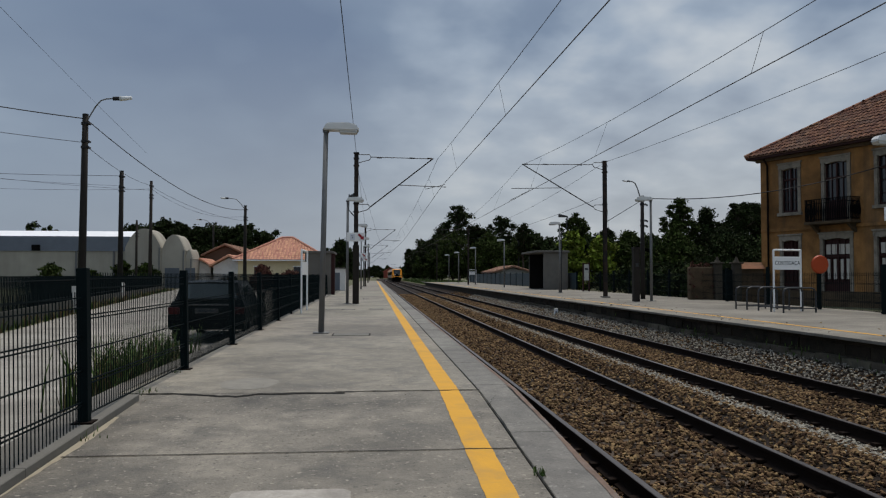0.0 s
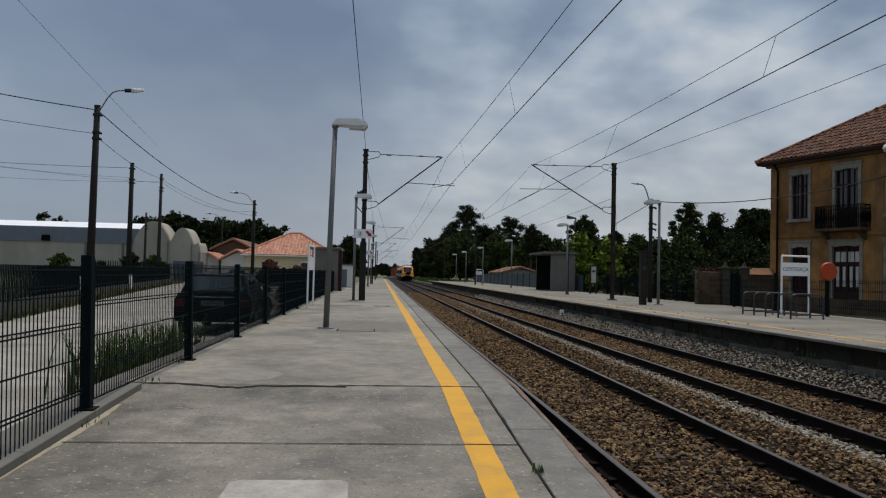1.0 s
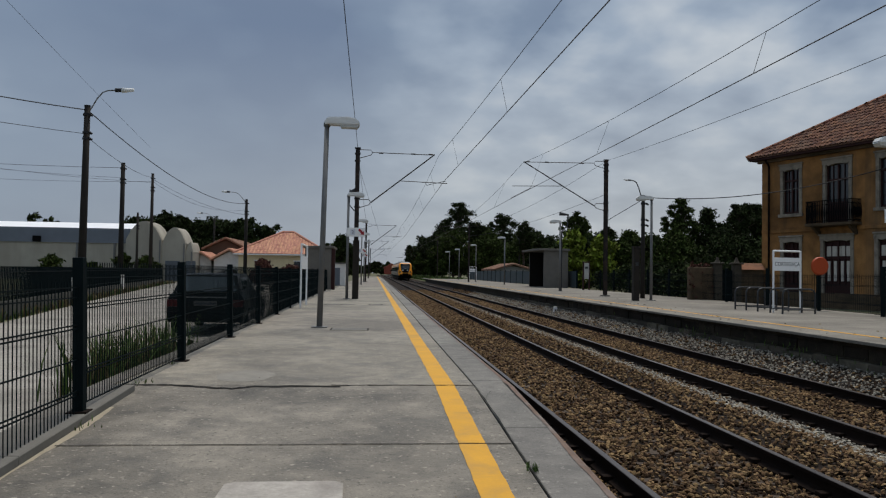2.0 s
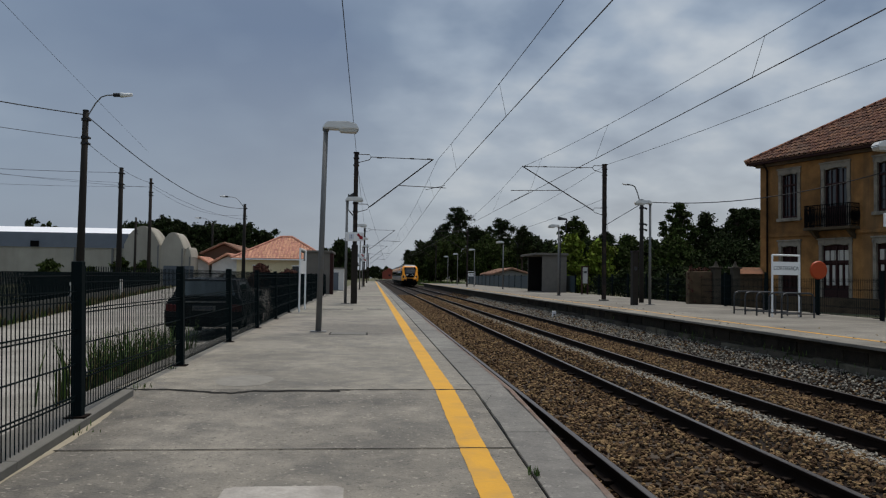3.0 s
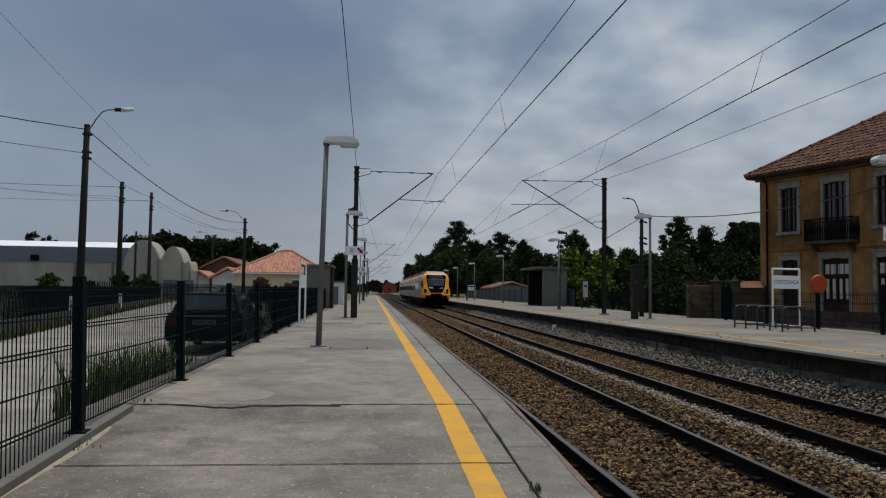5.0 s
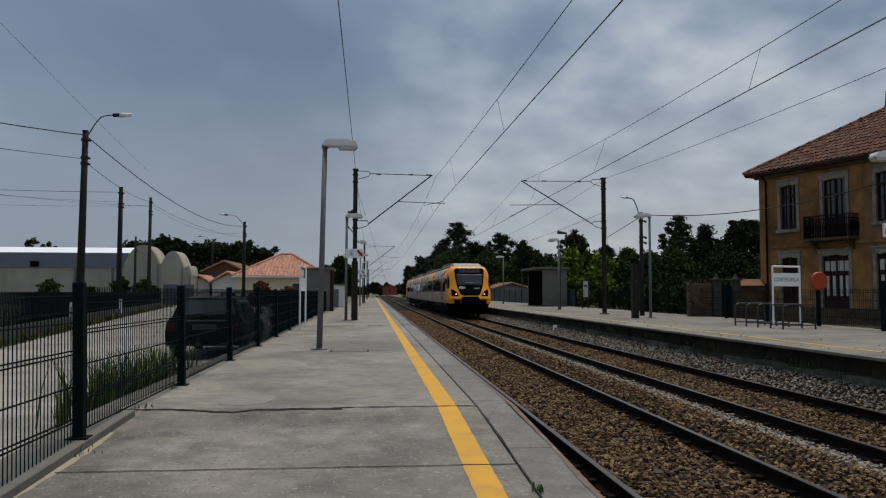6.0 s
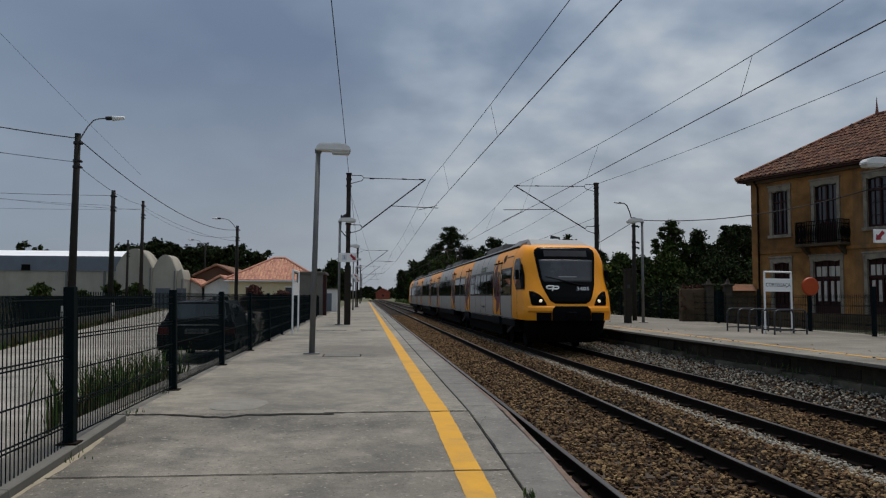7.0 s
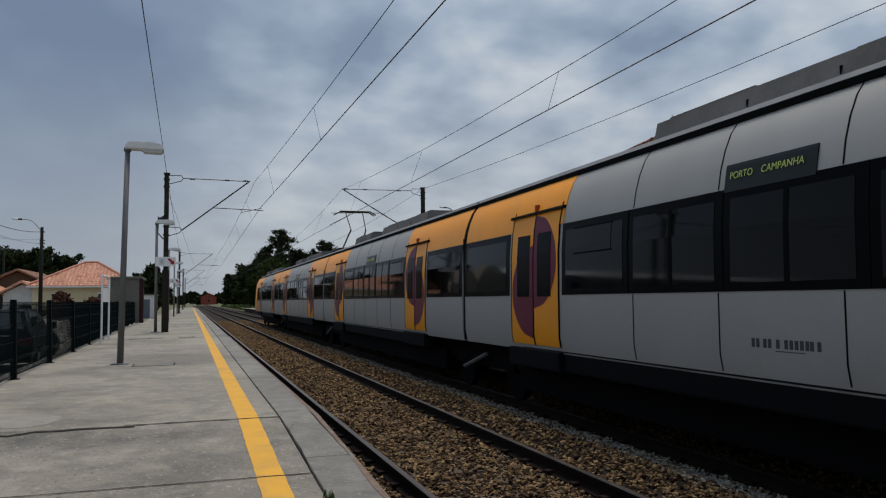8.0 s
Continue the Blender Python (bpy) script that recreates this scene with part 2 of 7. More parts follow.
GRASS_DRY = material("dry_grass", (0.14, 0.105, 0.05), 0.9, vary=0.35, scale=2, bump=0, per_island=0.4)
BLACK = material("black_rubber", (0.004, 0.004, 0.0045), 0.85, vary=0.2, spec=0.08)
ORANGE = material("orange_plastic", (0.36, 0.05, 0.01), 0.5, vary=0.08)
TRAIN_YELLOW = material("train_yellow_paint", (0.93, 0.34, 0.01), 0.4, vary=0.05, scale=1.5, fine=30, bump=0.02, local=True, coat=0.12, stains=(0.6, 0.28, 0.04), stain=0.25, streaks=True)
TRAIN_GREY = material("train_silver_paint", (0.37, 0.357, 0.335), 0.45, metal=0.2, vary=0.06, scale=1.5, fine=30, bump=0.02, local=True, stains=(0.36, 0.34, 0.31), stain=0.5, streaks=True)
TRAIN_ROOF = material("train_roof_grey", (0.3, 0.3, 0.3), 0.6, vary=0.12, scale=2, local=True, stains=(0.15, 0.145, 0.14), stain=0.5)
TRAIN_DARK = material("train_underframe", (0.0035, 0.0035, 0.004), 0.85, vary=0.3, scale=4, local=True, spec=0.06)
TRAIN_SKIRT = material("train_dark_skirt", (0.005, 0.0055, 0.0065), 0.7, vary=0.3, scale=3, local=True, spec=0.07)
MAROON = material("maroon_door_disc", (0.14, 0.012, 0.035), 0.42, vary=0.06, local=True, bump=0.02)
BLACK_GLASS = material("tinted_glass", (0.0025, 0.0025, 0.003), 0.2, vary=0.1, scale=2, bump=0.0, local=True, spec=0.04)
CAR_PAINT = material("dark_car_paint", (0.003, 0.0042, 0.0045), 0.3, vary=0.1, bump=0, spec=0.16)
CAR_GLASS = material("car_glass", (0.02, 0.03, 0.028), 0.1, vary=0.1, bump=0, spec=1.0)
TAIL_RED = material("tail_lamp_red", (0.06, 0.004, 0.004), 0.3, vary=0.1)
LIGHT_ON = glow("lit_headlamp", (1.0, 0.86, 0.6), 0.5)
LED_GREEN = glow("led_letters", (0.33, 0.4, 0.08), 0.09)
WINDOW_GLASS = material("old_window_glass", (0.02, 0.022, 0.025), 0.12, vary=0.3, scale=1.0, bump=0.05, spec=0.6)
CURTAIN = material("pale_pane_backing", (0.5, 0.47, 0.42), 0.8, vary=0.15, scale=4)

# ---- mesh helpers ----


def part(name, bm, mat, parent=None, label="", smooth=False):
    """Links a bmesh as one mesh object under a thing or under a part."""
    mesh = bpy.data.meshes.new(name)
    bm.to_mesh(mesh)
    bm.free()
    mesh.materials.append(mat)
    if smooth:
        mesh.polygons.foreach_set("use_smooth", [True] * len(mesh.polygons))
        if smooth == "angle":
            mesh.set_sharp_from_angle(angle=radians(40))
    ob = new(name, mesh)
    if parent is not None:
        ob.parent = parent
    return tagged(ob, label)


def thing(name, label, category, at=None, group="", kind=""):
    ob = new(name)
    ob.empty_display_size = 0.2
    if at is not None:
        ob.matrix_basis = at
    return tagged(ob, label, category, group, kind)


def solid(name, bm, mat, label, category, group="", kind="", smooth=False):
    """A thing of a single mesh."""
    return tagged(part(name, bm, mat, None, "", smooth), label, category, group, kind)


def mesh_of(verts, faces):
    bm = bmesh.new()
    made = [bm.verts.new(v) for v in verts]
    for f in faces:
        bm.faces.new([made[i] for i in f])
    return bm


def big_mesh(name, verts, faces, mat, parent=None):
    mesh = bpy.data.meshes.new(name)
    mesh.from_pydata([tuple(v) for v in verts], [], [tuple(f) for f in faces])
    mesh.materials.append(mat)
    ob = new(name, mesh)
    if parent is not None:
        ob.parent = parent
    return ob


def box(x0, x1, y0, y1, z0, z1, bm=None, bevel=0.0):
    own = bmesh.new()
    bmesh.ops.create_cube(own, size=1.0)
    for v in own.verts:
        v.co = Vector(((x0 + x1) / 2 + v.co.x * (x1 - x0), (y0 + y1) / 2 + v.co.y * (y1 - y0), (z0 + z1) / 2 + v.co.z * (z1 - z0)))
    if bevel:
        bmesh.ops.bevel(own, geom=own.edges[:], offset=bevel, segments=2, affect="EDGES", profile=0.6)
    return join(bm, own)


def join(bm, own):
    if bm is None:
        return own
    mesh = bpy.data.meshes.new("tmp")
    own.to_mesh(mesh)
    own.free()
    bm.from_mesh(mesh)
    bpy.data.meshes.remove(mesh)
    return bm


def tube(points, r, sides=8, bm=None, r_end=None, caps=True):
    """A round bar along points, tapering to r_end."""
    bm = bm or bmesh.new()
    points = [Vector(p) for p in points]
    rings = []
    for i, p in enumerate(points):
        way = (points[min(i + 1, len(points) - 1)] - points[max(i - 1, 0)]).normalized()
        a = way.orthogonal().normalized() if i == 0 else (a - way * a.dot(way)).normalized()
        b = way.cross(a)
        rad = r if r_end is None else r + (r_end - r) * i / max(1, len(points) - 1)
        rings.append([bm.verts.new(p + rad * (a * math.cos(k * math.tau / sides) + b * math.sin(k * math.tau / sides))) for k in range(sides)])
    for lo, hi in zip(rings, rings[1:]):
        for k in range(sides):
            bm.faces.new((lo[k], lo[(k + 1) % sides], hi[(k + 1) % sides], hi[k]))
    if caps:
        bm.faces.new(rings[0][::-1])
        bm.faces.new(rings[-1])
    return bm


def prism(outline, axis, a, b, bm=None):
    """A flat outline drawn out from a to b along an axis; the outline gives the other two coordinates in order."""
    bm = bm or bmesh.new()

    def at(p, v):
        return {"x": (v, p[0], p[1]), "y": (p[0], v, p[1]), "z": (p[0], p[1], v)}[axis]
    lo, hi = [bm.verts.new(at(p, a)) for p in outline], [bm.verts.new(at(p, b)) for p in outline]
    count = len(outline)
    bm.faces.new(lo[::-1])
    bm.faces.new(hi)
    for k in range(count):
        bm.faces.new((lo[k], lo[(k + 1) % count], hi[(k + 1) % count], hi[k]))
    bmesh.ops.recalc_face_normals(bm, faces=bm.faces[:])
    return bm


def sagging(a, b, sag, steps=14):
    a, b = Vector(a), Vector(b)
    return [a.lerp(b, k / steps) - Vector((0, 0, 4 * sag * (k / steps) * (1 - k / steps))) for k in range(steps + 1)]


def letters(name, text, size, mat, m, parent=None, depth=0.002, align="CENTER", wide=1.0):
    curve = bpy.data.curves.new(name, "FONT")
    curve.body, curve.size, curve.extrude, curve.align_x, curve.align_y = text, size, depth, align, "CENTER"
    tmp = bpy.data.objects.new(name, curve)
    mesh = bpy.data.meshes.new_from_object(tmp)
    bpy.data.objects.remove(tmp)
    mesh.transform(m @ Matrix.Diagonal((wide, 1, 1, 1)))
    mesh.materials.clear()
    mesh.materials.append(mat)
    ob = new(name, mesh)
    if parent is not None:
        ob.parent = parent
    return ob

# ---- the ground, the tracks and the platforms ----
RAIL = -0.575                        # top of the rails; the platform's top is 0
TRACKS = (3.13, 6.55)
GAUGE = 1.735
EDGE, GROOVE, OPP_EDGE, OPP_TOP = 1.455, 1.072, 8.28, 0.11


def ramp_z(y):
    """The platform is level from 8 m on and slopes down towards its end."""
    return min(0.0, 0.045 * (y - 7.9))


def build_ground():
    profile = [(-400, -0.3), (-120, -0.3), (-2.78, -0.3), (-2.6, -0.95), (1.3, -0.95), (1.5, -0.82), (8.3, -0.82), (8.5, -0.4), (14.2, -0.1), (60, 0.0), (400, 0.0)]
    ys = [-60, -20, 0, 20, 60, 120, 300, 900]
    verts = [(x, y, z) for y in ys for x, z in profile]
    k = len(profile)
    faces = [(r * k + i, r * k + i + 1, (r + 1) * k + i + 1, (r + 1) * k + i) for r in range(len(ys) - 1) for i in range(k - 1)]
    solid("ground", mesh_of(verts, faces), EARTH, "dry earth and rough grass round the station", "ground", kind="structure")
    yard = mesh_of([(x, y, -0.285) for x, y in ((-2.81, -14), (-2.8, 58), (-12, 110), (-25, 112), (-18.8, 72), (-13.3, 41), (-9.4, 20.6), (-5.8, 1))], [tuple(range(8))])
    solid("road", yard, ASPHALT, "pale dusty yard road behind the green fence", "road", kind="structure")


PALE_LID = material("pale_concrete_lid", (0.36, 0.335, 0.3), 0.9, vary=0.25, scale=5, bump=0.4, stains=(0.2, 0.18, 0.16), stain=0.6, stain_scale=2)


def slab_bm(x0, x1, y0, y1, depth, top=0.0):
    cuts = [y0, y1]
    bm = bmesh.new()
    rows = [[bm.verts.new((x, y, ramp_z(y) + top - d)) for x, d in ((x0, depth), (x0, 0), (x1, 0), (x1, depth))] for y in cuts]
    for a, b in zip(rows, rows[1:]):
        for k in range(3):
            bm.faces.new((a[k], a[k + 1], b[k + 1], b[k]))
    bm.faces.new(rows[0])
    bm.faces.new(rows[-1][::-1])
    bmesh.ops.recalc_face_normals(bm, faces=bm.faces[:])
    bmesh.ops.bevel(bm, geom=[e for e in bm.edges if all(v.co.z > ramp_z(v.co.y) + top - 0.01 for v in e.verts)], offset=0.006, segments=1, affect="EDGES")
    return bm


def build_platform():
    p = thing("platform", "grey concrete platform with ramped end and joints", "platform", kind="structure")
    # near-black core, showing in the slab joints and below the edge stones
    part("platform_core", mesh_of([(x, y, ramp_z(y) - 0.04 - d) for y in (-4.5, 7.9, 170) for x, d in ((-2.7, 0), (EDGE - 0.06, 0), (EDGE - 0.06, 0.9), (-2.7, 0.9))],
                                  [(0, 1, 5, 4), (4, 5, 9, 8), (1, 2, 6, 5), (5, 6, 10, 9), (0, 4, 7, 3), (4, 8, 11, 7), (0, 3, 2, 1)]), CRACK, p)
    cuts = [-4.5, 2.2, 5.66, 7.9, 15.2, 22.4, 29.6, 36.8, 44, 58, 72, 100, 130, 170]
    # slabs before the 7.9 m joint use a darker concrete than the rest
    for y0, y1 in zip(cuts, cuts[1:]):
        part("slab", slab_bm(-2.66, GROOVE - 0.008, y0 + 0.007, y1 - 0.007, 0.12), RAMP_CONCRETE if y1 < 8 else CONCRETE, p, "darker stained ramp slab" if y1 < 8 else "")
    y = -4.5
    while y < 70:
        end = y + 2.13 if y < 30 else y + 8
        part("edge_stone", slab_bm(GROOVE + 0.008, EDGE, y + 0.004, end - 0.004, 0.14), EDGE_STONE, p)
        y = end
    part("edge_stone", slab_bm(GROOVE + 0.008, EDGE, y, 170, 0.14), EDGE_STONE, p)
    strip = bmesh.new()
    random.seed(3)
    rows, w = [], 0.022
    for k in range(300):
        yy = -3 + k * 0.1
        w = min(0.04, max(0.006, w + random.uniform(-0.006, 0.006)))
        rows.append([strip.verts.new((x, yy, ramp_z(yy) + z)) for x, z in ((EDGE - w, 0.004), (EDGE + 0.012, 0.004), (EDGE + 0.012, -0.12))])
    for a, b in zip(rows, rows[1:]):
        for i in range(2):
            strip.faces.new((a[i], a[i + 1], b[i + 1], b[i]))
    part("worn_edge", strip, BRICK_RED, p, "worn brick-red paint along the edge")
    # yellow safety line with ragged sides
    line = bmesh.new()
    ys = [-4 + 0.11 * k for k in range(220)] + [20.2 + 3 * k for k in range(50)]
    rows = []
    for y in ys:
        ragged = 0.0045 if y < 20 else 0.0
        rows.append([line.verts.new((x + random.uniform(-ragged, ragged), y, ramp_z(y) + 0.004)) for x in (0.66, 0.862)])
    for a, b in zip(rows, rows[1:]):
        line.faces.new((a[0], a[1], b[1], b[0]))
    part("safety_line", line, YELLOW_LINE, p, "worn yellow safety line")
    # cracks across the slabs
    crack = bmesh.new()
    # flat dark ribbons colour in each crack's dirt and the shade at its lip
    for way, w, wild in (([(-2.5, 7.92), (-2.0, 7.87), (-1.6, 7.75), (-1.33, 7.68), (-1.15, 7.84), (-0.3, 7.87)], 0.042, 0.022), ([(-0.4, 7.885), (GROOVE, 7.89)], 0.024, 0.007),
                         ([(-2.2, 5.66), (GROOVE, 5.66)], 0.012, 0.004), ([(GROOVE, 7.2), (1.12, 7.35), (1.2, 7.62)], 0.008, 0.012), ([(-1.4, 7.7), (-1.3, 8.05)], 0.006, 0.02),
                         ([(GROOVE, 7.88), (GROOVE + 0.01, 6.6), (GROOVE - 0.006, 5.4), (GROOVE, 3.0)], 0.0, 0.002)):
        steps, drift = 34, 0.0
        rows = []
        for k in range(steps + 1):
            f = k / steps * (len(way) - 1)
            n = min(int(f), len(way) - 2)
            x, y = (way[n][c] + (way[n + 1][c] - way[n][c]) * (f - n) for c in (0, 1))
            drift = drift * 0.75 + random.uniform(-wild, wild)
            if w:
                rows.append([crack.verts.new((x, y + drift + e * w * random.uniform(0.25, 1), ramp_z(y + drift + e * w) + 0.0065)) for e in (-1, 1)])
            else:
                rows.append([crack.verts.new((x + drift + e * random.uniform(0.002, 0.009), y, ramp_z(y) + 0.0065)) for e in (-1, 1)])
        for a, b in zip(rows, rows[1:]):
            crack.faces.new((a[0], b[0], b[1], a[1]))
    part("crack", crack, CRACK, p)
    for x0, x1, y in ((-1.62, -1.1, 26.4), (-1.05, -0.68, 26.6), (-0.12, 0.3, 26.9), (-0.8, -0.1, 15.2), (-0.5, -0.3, 39)):
        lid = box(x0, x1, y, y + 0.6, -0.02, 0.006, bevel=0.004)
        part("manhole_lid", lid, EDGE_STONE, p)
        part("manhole_gap", box(x0 - 0.03, x1 + 0.03, y - 0.03, y + 0.63, -0.02, 0.003), CRACK, p)
    part("manhole_lid", prism([(-0.88, 0.0), (-0.13, 0.0), (-0.15, 0.75), (-0.2, 0.8), (-0.8, 0.8), (-0.86, 0.76)], "z", 0.0, 0.014), PALE_LID, p).matrix_basis = pose(0, 3.99, ramp_z(3.99), math.degrees(math.atan(0.045)))
    patch = mesh_of([(-1.36 + 0.31 * math.cos(a) * (1 + 0.05 * math.sin(5 * a)), 8.57 + 0.46 * math.sin(a), 0.003) for a in [k * math.tau / 28 for k in range(28)]], [tuple(range(28))])
    part("repair_patch", patch, PATCH_CONCRETE, p, "smoother round repair patch")
    # kerb under the fence, with washed-in sand
    kerb = thing("kerb", "low concrete kerb carrying the green fence", "kerb", kind="structure")
    y = -4.4
    while y < 60:
        step = 1.2
        if y < 7.5:
            part("kerb_stone", slab_bm(-2.5, -2.24, y, y + step - 0.006, 0.12, 0.062), KERB, kerb)
        part("kerb_stone", slab_bm(-2.72, -2.53, y, min(y + step, 60) - 0.006, 0.5, 0.02), KERB, kerb)
        y += step
    sand = bmesh.new()
    rows = [[sand.verts.new((x, y, ramp_z(y) + 0.003)) for x in (-2.235, -2.235 + 0.035 + 0.012 * random.random() + 0.025 * math.sin(2.3 * y))] for y in [0.5 + 0.1 * k for k in range(65)]]
    for a, b in zip(rows, rows[1:]):
        sand.faces.new((a[0], a[1], b[1], b[0]))
    part("sand_strip", sand, SAND, kerb)


def rock_shapes():
    shapes = []
    for k in range(6):
        bm = bmesh.new()
        bmesh.ops.create_icosphere(bm, subdivisions=1, radius=1.0)
        for v in bm.verts:
            v.co *= random.uniform(0.55, 1.25)
            v.co.z *= 0.62
        if k % 2:
            bmesh.ops.dissolve_limit(bm, angle_limit=0.5, verts=bm.verts[:], edges=bm.edges[:])
            bmesh.ops.triangulate(bm, faces=bm.faces[:])
        bm.verts.index_update()
        shapes.append((np.array([v.co[:] for v in bm.verts]), [tuple(v.index for v in f.verts) for f in bm.faces]))
        bm.free()
    return shapes


def bed_height(x):
    """The ballast is heaped between the tracks and lies a little under the rail heads."""
    near = min(abs(x - c) for c in TRACKS)
    low = RAIL - 0.17
    if near < GAUGE / 2 + 0.25:
        return low
    if TRACKS[0] < x < TRACKS[1]:
        return low + 0.10 * math.sin(math.pi * (x - TRACKS[0] - 1.1) / 1.2) if 0 < x - TRACKS[0] - 1.1 < 1.2 else low
    if x > TRACKS[1]:
        return low + 0.36 * min(1.0, max(0.0, (x - 7.62) / 0.66)) ** 0.8
    return low - 0.02


def scatter_stones(name, mat, count, pick, label):
    shapes, verts, faces, base = rock_shapes(), [], [], 0
    for k in range(count):
        x, y, size = pick()
        v, f = shapes[k % 6]
        a, b = random.uniform(0, math.tau), random.uniform(-1.1, 1.1)
        turn = np.array([[math.cos(a), -math.sin(a), 0], [math.sin(a), math.cos(a), 0], [0, 0, 1]]) @ np.array([[1, 0, 0], [0, math.cos(b), -math.sin(b)], [0, math.sin(b), math.cos(b)]])
        p = (v * size) @ turn.T + (x, y, bed_height(x) + size * random.uniform(0.05, 0.5))
        verts.append(p)
        faces += [tuple(i + base for i in q) for q in f]
        base += len(v)
    tagged(big_mesh(name, np.concatenate(verts), faces, mat), label, "ballast", kind="stuff")


def on_rail(x):
    return any(abs(abs(x - c) - GAUGE / 2) < 0.085 for c in TRACKS)


def build_tracks():
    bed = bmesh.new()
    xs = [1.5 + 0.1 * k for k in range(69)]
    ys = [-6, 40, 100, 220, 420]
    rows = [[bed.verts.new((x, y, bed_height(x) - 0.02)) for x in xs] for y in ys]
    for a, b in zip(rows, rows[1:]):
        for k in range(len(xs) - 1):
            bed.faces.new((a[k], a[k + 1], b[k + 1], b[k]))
    solid("ballast_bed", bed, BALLAST_BED, "brown ballast bed under both tracks, darkened for shade between stones", "ballast", kind="structure")
    random.seed(11)

    def brown():
        while True:
            y = 2.2 + 75 * random.random() ** 2.3 if random.random() < 0.84 else random.uniform(-5.8, 2.2)
            x = random.uniform(1.5, 8.2)
            bare = 7.5 < x < 8.3 or 5.2 < x < 5.6
            if not on_rail(x) and not (bare and random.random() < 0.7):
                return x, y, random.uniform(0.014, 0.03) * (1 + y / 45)

    def grey():
        y = 3 + 60 * random.random() ** 1.6
        if random.random() < 0.5:
            return random.gauss(5.33, 0.16), y, random.uniform(0.013, 0.026) * (1 + y / 80)
        return random.uniform(7.55, 8.3), y, random.uniform(0.013, 0.026) * (1 + y / 80)
    scatter_stones("ballast_stones", STONE_BROWN, 93000, brown, "rusty brown crushed stone ballast between the rails")
    scatter_stones("fresh_ballast_stones", STONE_GREY, 26000, grey, "pale grey crushed stone strewn beside the rails")
    web = [(-0.07, 0), (0.07, 0), (0.07, 0.012), (0.02, 0.035), (0.012, 0.06), (0.012, 0.125), (0.036, 0.138), (0.036, 0.168), (-0.036, 0.168), (-0.036, 0.138), (-0.012, 0.125), (-0.012, 0.06), (-0.02, 0.035), (-0.07, 0.012)]
    for c in TRACKS:
        t = thing("railway_track", "rusty steel rails on sleepers with polished heads", "railway track", group="tracks", kind="structure")
        for side in (-1, 1):
            x = c + side * GAUGE / 2
            part("rail", prism([(x + a, RAIL - 0.17 + b) for a, b in web], "y", -6, 420), RAIL_RUST, t)
            part("rail_head", prism([(x + a, RAIL + b) for a, b in ((-0.034, -0.004), (0.034, -0.004), (0.028, 0.002), (-0.028, 0.002))], "y", -6, 420), RAIL_TOP, t, "worn bright running surface")
        proto = None
        for k in range(70):
            y = -2 + 0.6 * k
            if proto is None:
                proto = part("sleeper", box(-1.3, 1.3, -0.13, 0.13, -0.24, -0.178, bevel=0.01), SLEEPER, t)
                proto.matrix_basis = pose(c, y, RAIL)
            else:
                ob = new("sleeper", proto.data)
                ob.parent, ob.matrix_basis = t, pose(c, y, RAIL)
            for s in (-1, 1):
                if k < 30:
                    if k == 0 and s == -1:
                        clip_mesh = box(-0.11, 0.11, -0.05, 0.05, -0.16, -0.115, bevel=0.01)
                        clip = part("rail_clip", clip_mesh, RAIL_RUST, t).data
                        t.children[-1].matrix_basis = pose(c - GAUGE / 2, y, RAIL)
                    else:
                        ob = new("rail_clip", clip)
                        ob.parent, ob.matrix_basis = t, pose(c + s * GAUGE / 2, y, RAIL)


def build_opposite_platform():
    p = thing("opposite_platform", "pale concrete platform on a dark stone wall", "platform", kind="structure")
    part("platform_deck", box(OPP_EDGE + 0.42, 15.2, -10, 125, -0.3, OPP_TOP, bevel=0.01), OPP_CONCRETE, p)
    y = -2
    while y < 125:
        step = 2.4 if y < 60 else 12
        part("edge_stone", box(OPP_EDGE - 0.07, OPP_EDGE + 0.415, y, y + step - 0.01, OPP_TOP - 0.055, OPP_TOP + 0.003, bevel=0.012), OPP_CONCRETE, p)
        y += step
    line = mesh_of([(OPP_EDGE + 0.75, -2, OPP_TOP + 0.004), (OPP_EDGE + 0.87, -2, OPP_TOP + 0.004), (OPP_EDGE + 0.87, 125, OPP_TOP + 0.004), (OPP_EDGE + 0.75, 125, OPP_TOP + 0.004)], [(0, 1, 2, 3)])
    part("safety_line", line, YELLOW_LINE, p, "faded yellow line")
    random.seed(5)
    protos = [box(0, 0.18, 0, 0.55 + 0.12 * k, 0, 0.2, bevel=0.015) for k in range(4)]
    meshes = []
    for b in protos:
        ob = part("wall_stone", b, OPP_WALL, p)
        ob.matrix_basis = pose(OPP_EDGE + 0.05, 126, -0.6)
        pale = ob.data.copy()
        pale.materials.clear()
        pale.materials.append(LIT_COURSE_STONE)
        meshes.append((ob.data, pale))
    # the third course takes a paler copy, painting the light that reaches it
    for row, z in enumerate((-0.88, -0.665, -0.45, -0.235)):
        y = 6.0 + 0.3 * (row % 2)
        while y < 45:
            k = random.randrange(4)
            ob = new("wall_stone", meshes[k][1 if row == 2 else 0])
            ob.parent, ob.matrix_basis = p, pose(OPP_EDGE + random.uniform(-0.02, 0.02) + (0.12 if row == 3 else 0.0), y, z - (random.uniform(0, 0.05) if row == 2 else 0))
            y += 0.57 + 0.12 * k
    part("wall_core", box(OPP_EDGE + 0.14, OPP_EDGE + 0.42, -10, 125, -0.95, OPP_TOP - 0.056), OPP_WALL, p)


# ---- the fence beside the platform ----
POST_GAP, POST_FIRST = 3.48, -0.51


